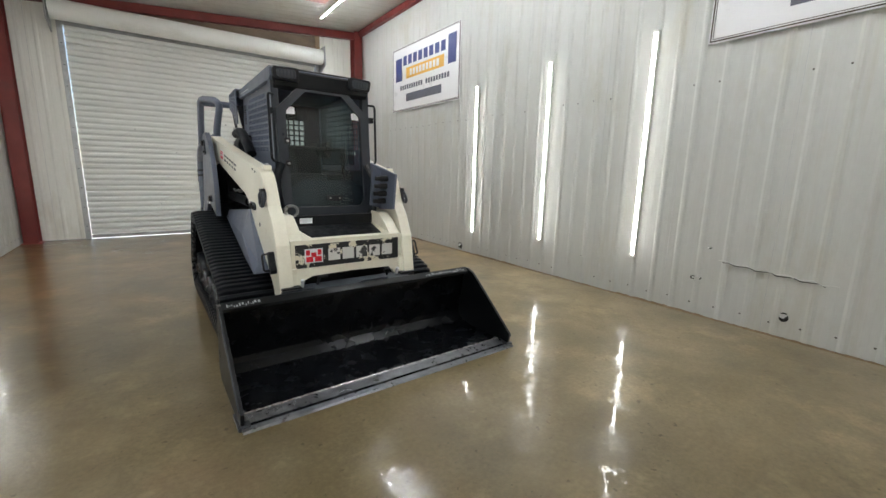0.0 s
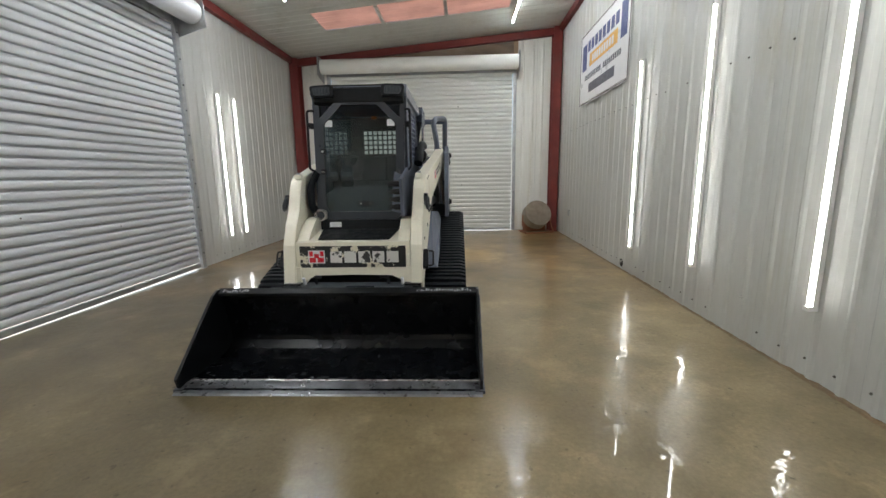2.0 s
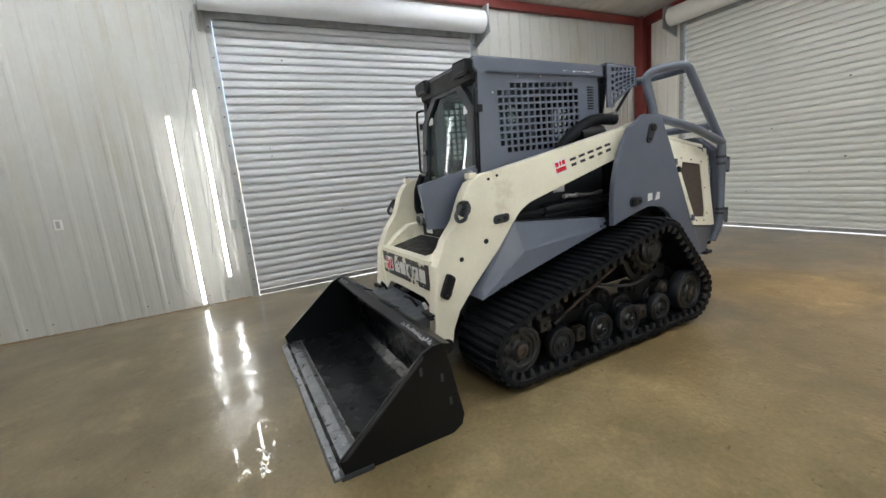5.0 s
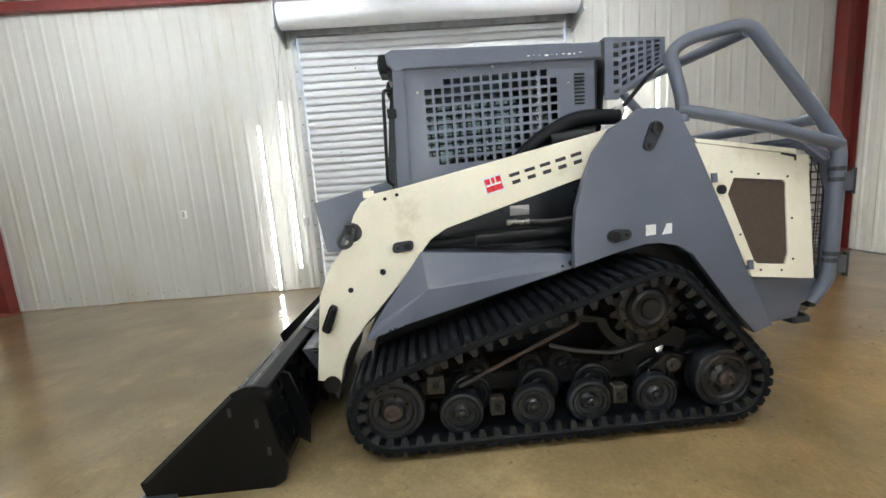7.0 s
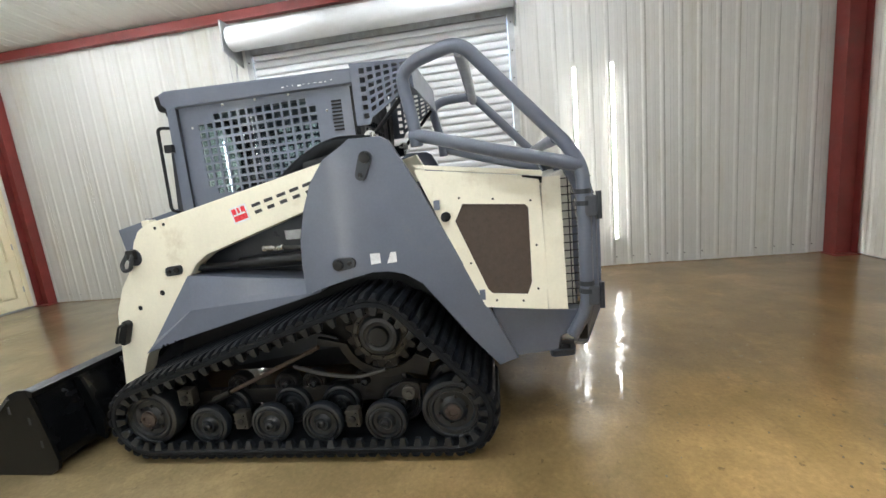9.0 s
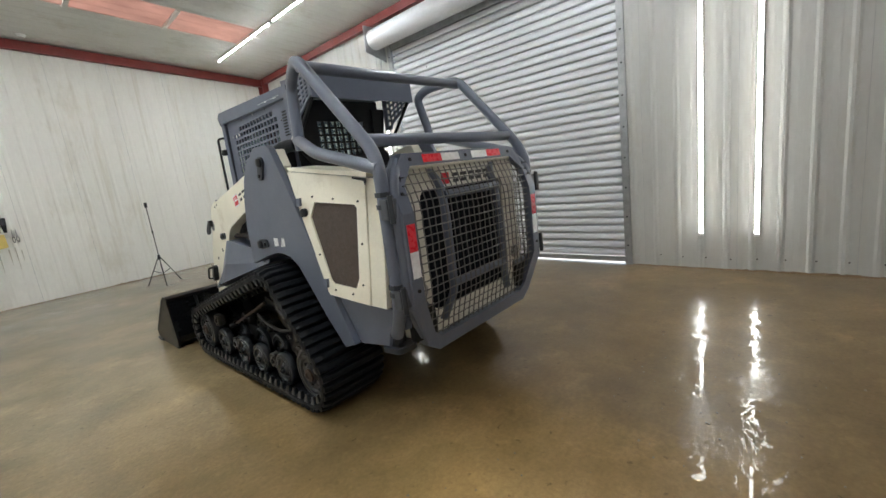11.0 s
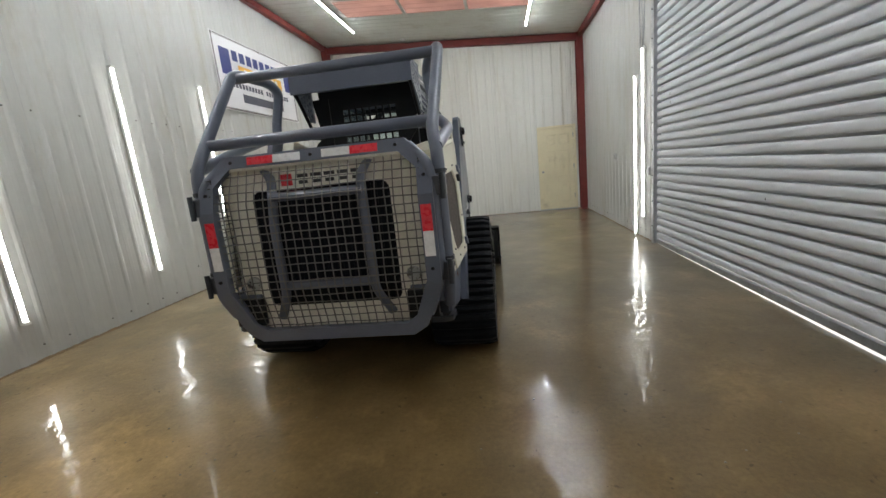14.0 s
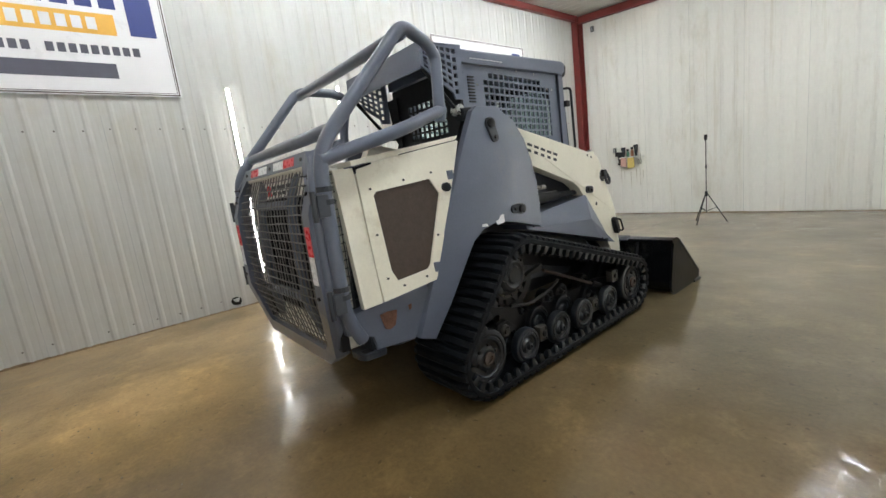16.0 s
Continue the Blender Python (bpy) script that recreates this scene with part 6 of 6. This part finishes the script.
for k in range(4):
    b = prism([(0.07, -0.02), (0.27, -0.06), (0.28, 0.05), (0.07, 0.03)], -0.03, -0.02, "y")
    b.transform(pose(0, 0, 0, 0, k * 90, 0))
    part("blade", b, M_GALV, fan, m=tilt)
for s in (-1, 1):
    part("stand", tube(bent([(s * 0.345, 0, 0.43), (s * 0.36, -0.02, 0.20), (s * 0.34, -0.24, 0.025), (s * 0.34, 0.24, 0.025)], 0.06), 0.017, 8), M_ORNG, fan, smooth=True)
part("stand_bar", tube([(-0.34, -0.235, 0.025), (0.34, -0.235, 0.025)], 0.017, 8), M_ORNG, fan, smooth=True)
part("stand_bar", tube([(-0.34, 0.20, 0.025), (0.34, 0.20, 0.025)], 0.017, 8), M_ORNG, fan, smooth=True)
part("stand_plate", prism([(0.12, 0.045), (0.22, 0.045), (0.24, 0.30), (0.22, 0.30)], -0.26, 0.30, "x", bev=0.004), M_ORNG, fan)

# tripod by the south wall
tri = thing("tripod", pose(0.36, -5.72, 0), "slim black tripod with a small head", "tripod")
for k in range(3):
    a = radians(80 + k * 120)
    part("leg", tube([(0.02 * math.cos(a), 0.02 * math.sin(a), 0.52), (0.31 * math.cos(a), 0.31 * math.sin(a), 0.008)], 0.0085, 7), M_DARK, tri, smooth=True)
    part("brace", tube([(0.015 * math.cos(a), 0.015 * math.sin(a), 0.22), (0.16 * math.cos(a), 0.16 * math.sin(a), 0.275)], 0.006, 6), M_DARK, tri)
part("column", tube([(0, 0, 0.18), (0, 0, 1.46)], 0.0075, 8), M_DARK, tri, smooth=True)
part("collar", lathe([(0.48, 0.024), (0.56, 0.024), (0.57, 0.014)], (0, 0, 0), "z", 10), M_DARK, tri)
part("collar", lathe([(0.98, 0.015), (1.03, 0.015)], (0, 0, 0), "z", 10), M_DARK, tri)
part("head", box(-0.022, 0.022, -0.02, 0.02, 1.46, 1.55, bev=0.008), M_DARK, tri)

# rack with tools on the south wall
Y0 = YS + 0.016
rack = thing("wall_rack", pose(2.28, Y0, 1.30), "small white wall rack for hand tools", "rack")
part("shelf", box(-0.27, 0.27, 0.0, 0.10, 0.0, 0.012, bev=0.003), M_WPLAST, rack)
part("lip", box(-0.27, 0.27, 0.096, 0.102, 0.0, 0.035), M_WPLAST, rack)
part("back_plate", box(-0.27, 0.27, 0.0, 0.006, -0.06, 0.05), M_WPLAST, rack)


def bottle(x, z, h, r, mat, label):
    e = thing("spray_bottle", pose(x, Y0 + 0.052, z), label, "bottle", "bottles on the rack")
    part("body", lathe([(0, r * 0.9), (0.01, r), (h * 0.7, r), (h * 0.85, r * 0.45), (h * 0.92, r * 0.4)], (0, 0, 0), "z", 14), mat, e, smooth=True)
    part("trigger", box(-0.012, 0.012, -0.03, 0.045, h * 0.92, h * 0.92 + 0.045, bev=0.006), M_DARK, e)
    return e


bottle(2.36, 1.314, 0.16, 0.030, M_GREEN, "small green spray bottle on the wall rack")
bottle(2.26, 1.314, 0.20, 0.032, M_ORNG, "orange spray bottle on the wall rack")
clothy = thing("hanging_cloth", pose(2.44, Y0 + 0.108, 1.10), "pink folded cloth hanging from the wall rack", "cloth")
part("fold", prism(rounded([(-0.07, 0.0), (0.07, 0.03), (0.06, 0.22), (-0.06, 0.22)], 0.02), -0.008, 0.014, "y", bev=0.006), M_PINK, clothy)
clothy = thing("hanging_cloth", pose(2.27, Y0 + 0.108, 1.06), "yellow folded cloth hanging from the wall rack", "cloth")
part("fold", prism(rounded([(-0.08, 0.02), (0.08, 0.0), (0.075, 0.25), (-0.075, 0.25)], 0.02), -0.008, 0.014, "y", bev=0.006), M_YELL, clothy)
dr = thing("power_drill", pose(2.55, Y0 + 0.06, 1.21), "black cordless drill hooked on the wall rack", "drill")
part("handle", prism(rounded([(-0.05, 0.0), (0.02, 0.0), (0.05, 0.18), (-0.02, 0.18)], 0.015), -0.02, 0.02, "y", bev=0.005), M_DARK, dr)
part("motor_case", prism(rounded([(-0.11, 0.13), (0.10, 0.16), (0.10, 0.26), (-0.11, 0.23)], 0.02), -0.030, 0.028, "y", bev=0.006), M_DARK, dr)
part("battery", box(-0.06, 0.04, -0.03, 0.03, -0.05, 0.0, bev=0.006), M_DARK, dr)
for x, z, h in ((2.46, 1.315, 0.24), (2.17, 1.315, 0.27)):
    br = thing("scrub_brush", pose(x, Y0 + 0.05, z), "black handled brush standing on the wall rack", "brush", "brushes on the rack")
    part("grip", prism(rounded([(-0.02, 0.0), (0.02, 0.0), (0.055, h), (-0.045, h)], 0.015), -0.012, 0.012, "y", bev=0.005), M_DARK, br)
    part("bristles", box(-0.03, 0.03, 0.0125, 0.03, h * 0.55, h - 0.01), M_CABG, br)
for k, x in enumerate((2.10, 2.05)):
    sc = thing("hand_shears", pose(x, Y0 + 0.104, 1.14), "steel hand tool hanging from the wall rack", "tool", "tools on the rack")
    part("blade", prism([(-0.008, 0.10), (0.012, 0.10), (0.004, 0.24), (-0.004, 0.24)], 0.0, 0.004, "y"), M_STEEL, sc)
    part("grip", tube(bent([(-0.004, 0.002, 0.11), (-0.02, 0.002, 0.06), (0.0, 0.002, 0.0), (0.02, 0.002, 0.06), (0.006, 0.002, 0.11)], 0.02), 0.005, 6), M_DARK, sc)


# dark drips on the wall below the rack
random.seed(31)
for x, z, ln in ((2.56, 1.10, 0.42), (2.48, 1.02, 0.25), (2.33, 0.98, 0.38), (2.20, 1.04, 0.30), (2.12, 1.06, 0.46), (2.05, 1.00, 0.22)):
    w = random.uniform(0.006, 0.012)
    part("drip_stain", prism([(x - w, z), (x + w, z), (x + w * 0.7, z - ln * 0.5), (x + 0.002, z - ln), (x - w * 0.5, z - ln * 0.6)], YS + 0.0125, YS + 0.0135, "y"), M_DRIP, wall_south)


def outlet(m, label, mat=None):
    e = thing("outlet_box", m, label, "outlet", "outlet boxes")
    part("box", box(-0.036, 0.036, -0.028, 0.0, -0.058, 0.058, bev=0.006), mat or M_WPLAST, e)
    part("face", box(-0.018, 0.018, -0.031, -0.0285, -0.04, 0.04, bev=0.001), M_GALV, e)
    return e


outlet(Matrix.Translation((XW + 0.015, -4.13, 1.265)) @ pose(0, 0, 0, 0, 0, 90), "small white outlet box on the ribbed wall")
outlet(Matrix.Translation((XE - 0.015, 4.45, 0.55)) @ pose(0, 0, 0, 0, 0, -90), "small grey outlet box low on the ribbed wall", M_GALV)
outlet(Matrix.Translation((2.69, YS + 0.015, 1.51)) @ pose(0, 0, 0, 0, 0, 180), "small dark switch box beside the tool rack", M_CABG)
outlet(Matrix.Translation((3.10, YS + 0.015, 4.36)) @ pose(0, 0, 0, 0, 0, 180), "small dark box under the roof beam", M_CABG)
outlet(Matrix.Translation((XW + 0.015, -2.38, 1.03)) @ pose(0, 0, 0, 0, 0, 90), "small grey hook plate beside the shutter rail", M_GALV)
det = thing("smoke_detector", Matrix.Translation((1.28, -6.66, roof(1.28) - 0.013)) @ pose(0, 0, 0, 0, slope, 0), "round white smoke detector under the roof", "detector")
part("base", lathe([(0, 0.075), (-0.018, 0.075), (-0.02, 0.065), (-0.045, 0.058), (-0.05, 0.03)], (0, 0, 0), "z", 20), M_WPLAST, det, smooth=True)

# cables on the west wall beside the shutter
for pts, r, lab in (([(XW + 0.05, -2.43, 3.62), (XW + 0.035, -2.54, 2.9), (XW + 0.08, -2.56, 2.0), (XW + 0.035, -2.63, 1.15), (XW + 0.03, -2.68, 0.70)], 0.006, "thin grey cable hanging down the ribbed wall"),
                    ([(XW + 0.05, -2.40, 3.66), (XW + 0.035, -2.56, 2.85), (XW + 0.08, -2.89, 1.60), (XW + 0.035, -3.13, 0.90), (XW + 0.04, -3.14, 0.38), (XW + 0.06, -2.98, 0.08), (XW + 0.10, -2.75, 0.012)], 0.005, "thin grey cable hanging down to the floor")):
    e = thing("cable", pose(0, 0, 0), lab, "cable", "cables")
    part("strand", tube(bent(pts, 0.4), r, 6), M_GALV, e, smooth=True)
ch = thing("pull_chain", pose(0, 0, 0), "loop of pull chain hanging beside the roller shutter", "chain")
part("loop", tube(bent([(XW + 0.10, -2.42, 3.62), (XW + 0.08, -2.44, 1.50), (XW + 0.08, -2.47, 1.38), (XW + 0.08, -2.50, 1.50), (XW + 0.10, -2.52, 3.62)], 0.05), 0.006, 6), M_GALV, ch)

# tears, dents and rust on the east wall
random.seed(11)


def tear(y, z, w, h, label):
    e = thing("wall_tear", pose(XE, y, z), label, "tear", "tears in the wall")
    n = 9
    pts = [(w * (0.5 + 0.25 * random.random()) * math.cos(a), h * (0.5 + 0.25 * random.random()) * math.sin(a)) for a in np.linspace(0, 2 * math.pi, n, endpoint=False)]
    part("hole", prism(pts, -0.004, -0.0022, "x"), M_HOLE, e)
    fl = bmesh.new()
    v = [fl.verts.new(p) for p in ((-0.004, -w * 0.5, h * 0.35), (-0.004, w * 0.5, h * 0.30), (-0.035, w * 0.25, -h * 0.05), (-0.045, -w * 0.2, -h * 0.10))]
    fl.faces.new(v)
    bmesh.ops.solidify(fl, geom=fl.faces[:], thickness=0.0015)
    part("flap", fl, M_WALL, e)


tear(-2.53, 0.39, 0.09, 0.035, "small torn slit with a bent rusty flap")
tear(-3.28, 0.20, 0.07, 0.075, "ragged hole with a bent rusty flap")
tear(1.44, 0.10, 0.09, 0.10, "rusted hole at the foot of the ribbed wall")
tear(-1.158, 0.366, 0.05, 0.025, "small torn slit in the ribbed sheet")
tear(-2.62, 0.72, 0.03, 0.02, "small rust spot in the ribbed sheet")
cr = thing("wall_crease", pose(XE, 0, 0), "long horizontal crease where the sheets were hit", "crease")
part("fold", tube([(-0.006 - 0.012 * math.sin(k * 1.7) ** 2, -2.72 - k * 0.055, 0.605 - 0.004 * k + 0.012 * math.sin(k * 2.1)) for k in range(17)], 0.005, 6), M_WALL, cr)
part("crack", tube([(-0.015 - 0.004 * math.sin(k * 1.7), -2.75 - k * 0.055, 0.594 - 0.004 * k + 0.010 * math.sin(k * 2.1)) for k in range(15)], 0.004, 5), M_HOLE, cr)


def mud(parent, put, u0, u1):
    """Dried mud along the foot of a wall, uneven in height and width."""
    b = bmesh.new()
    rows = []
    n = int((u1 - u0) / 0.035)
    for k in range(n + 1):
        u = u0 + (u1 - u0) * k / n
        h, w = random.uniform(0.006, 0.016) + 0.010 * max(0.0, math.sin(u * 2.3 + 0.4 * math.sin(u * 7))), random.uniform(0.018, 0.034)
        rows.append([b.verts.new(put(u, o, z)) for o, z in ((0.001, 0.001), (0.001, h), (w * 0.6, h * 0.6), (w, 0.001))])
    for p, q in zip(rows, rows[1:]):
        for i in range(3):
            b.faces.new((p[i], p[i + 1], q[i + 1], q[i]))
    part("mud_line", b, M_MUD, parent, "dried brown mud along the foot of the wall")


mud(wall_east, lambda u, o, z: (XE - o, u, z), YS + 0.3, YN - 0.3)
mud(wall_west, lambda u, o, z: (XW + o, u, z), YS + 0.3, W_S0 - 0.08)
mud(wall_west, lambda u, o, z: (XW + o, u, z), W_S1 + 0.08, YN - 0.3)
mud(wall_south, lambda u, o, z: (u, YS + o, z), D_X1 + 0.02, XE - 0.3)
mud(wall_north, lambda u, o, z: (u, YN - o, z), N_S1 + 0.1, XE - 0.3)
screw_mesh = None


def screws(parent, put, u0, u1, phase, heights):
    """Screw heads beside the ribs, in rows."""
    global screw_mesh
    k = math.ceil((u0 - phase) / RIB)
    while phase + k * RIB < u1:
        u = phase + k * RIB + 0.045
        for z in heights:
            if random.random() < 0.8 and u < u1:
                m = put(u, z + random.uniform(-0.012, 0.012))
                if screw_mesh is None:
                    screw_mesh = part("screw", lathe([(0.0, 0.009), (-0.003, 0.009), (-0.004, 0.006), (-0.009, 0.006)], (0, 0, 0), "y", 6), M_SCREW, parent, m=m)
                else:
                    o = again(screw_mesh, m, parent)
        k += 1


screws(wall_east, lambda u, z: Matrix.Translation((XE - 0.001, u, z)) @ pose(0, 0, 0, 0, 0, -90), YS + 0.4, YN - 0.4, 2.26, (0.13, 2.30))
screws(wall_west, lambda u, z: Matrix.Translation((XW + 0.001, u, z)) @ pose(0, 0, 0, 0, 0, 90), YS + 0.4, W_S0 - 0.2, 2.63, (0.13,))
screws(wall_west, lambda u, z: Matrix.Translation((XW + 0.001, u, z)) @ pose(0, 0, 0, 0, 0, 90), W_S1 + 0.2, YN - 0.4, 2.63, (0.13,))
# grit on the wet floor
grit = bmesh.new()
for k in range(180):
    x, y, r = random.gauss(0.9, 1.2), random.gauss(2.9, 0.9), random.uniform(0.002, 0.006)
    if XW + 0.3 < x < XE - 0.3 and y < YN - 0.4:
        box(x - r, x + r, y - r * 0.8, y + r * 0.8, 0.0, r * 0.8, bm=grit)
tagged(part("floor_grit", grit, M_GRIT), "scattered grit on the wet concrete", "grit", kind="stuff")

# ---- wall sheets ----
east_put = lambda u, z, h: (XE - h, u, z)
west_put = lambda u, z, h: (XW + h, u, z)
north_put = lambda u, z, h: (u, YN - h, z)
south_put = lambda u, z, h: (u, YS + h, z)
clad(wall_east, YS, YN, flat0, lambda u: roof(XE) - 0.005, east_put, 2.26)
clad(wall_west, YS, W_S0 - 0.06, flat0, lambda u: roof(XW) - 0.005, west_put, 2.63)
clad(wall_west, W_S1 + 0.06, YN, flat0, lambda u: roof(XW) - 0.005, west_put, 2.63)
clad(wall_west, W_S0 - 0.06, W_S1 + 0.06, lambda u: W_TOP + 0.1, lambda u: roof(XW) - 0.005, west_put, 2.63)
clad(wall_north, XW, N_S0 - 0.06, flat0, lambda u: roof(u) - 0.005, north_put, 0.1)
clad(wall_north, N_S1 + 0.06, XE, flat0, lambda u: roof(u) - 0.005, north_put, 0.1)
clad(wall_north, N_S0 - 0.06, N_S1 + 0.06, lambda u: N_TOP + 0.1, lambda u: roof(u) - 0.005, north_put, 0.1)
clad(wall_south, XW, D_X0, flat0, lambda u: roof(u) - 0.005, south_put, 0.05)
clad(wall_south, D_X1, XE, flat0, lambda u: roof(u) - 0.005, south_put, 0.05)
clad(wall_south, D_X0, D_X1, lambda u: D_TOP, lambda u: roof(u) - 0.005, south_put, 0.05)
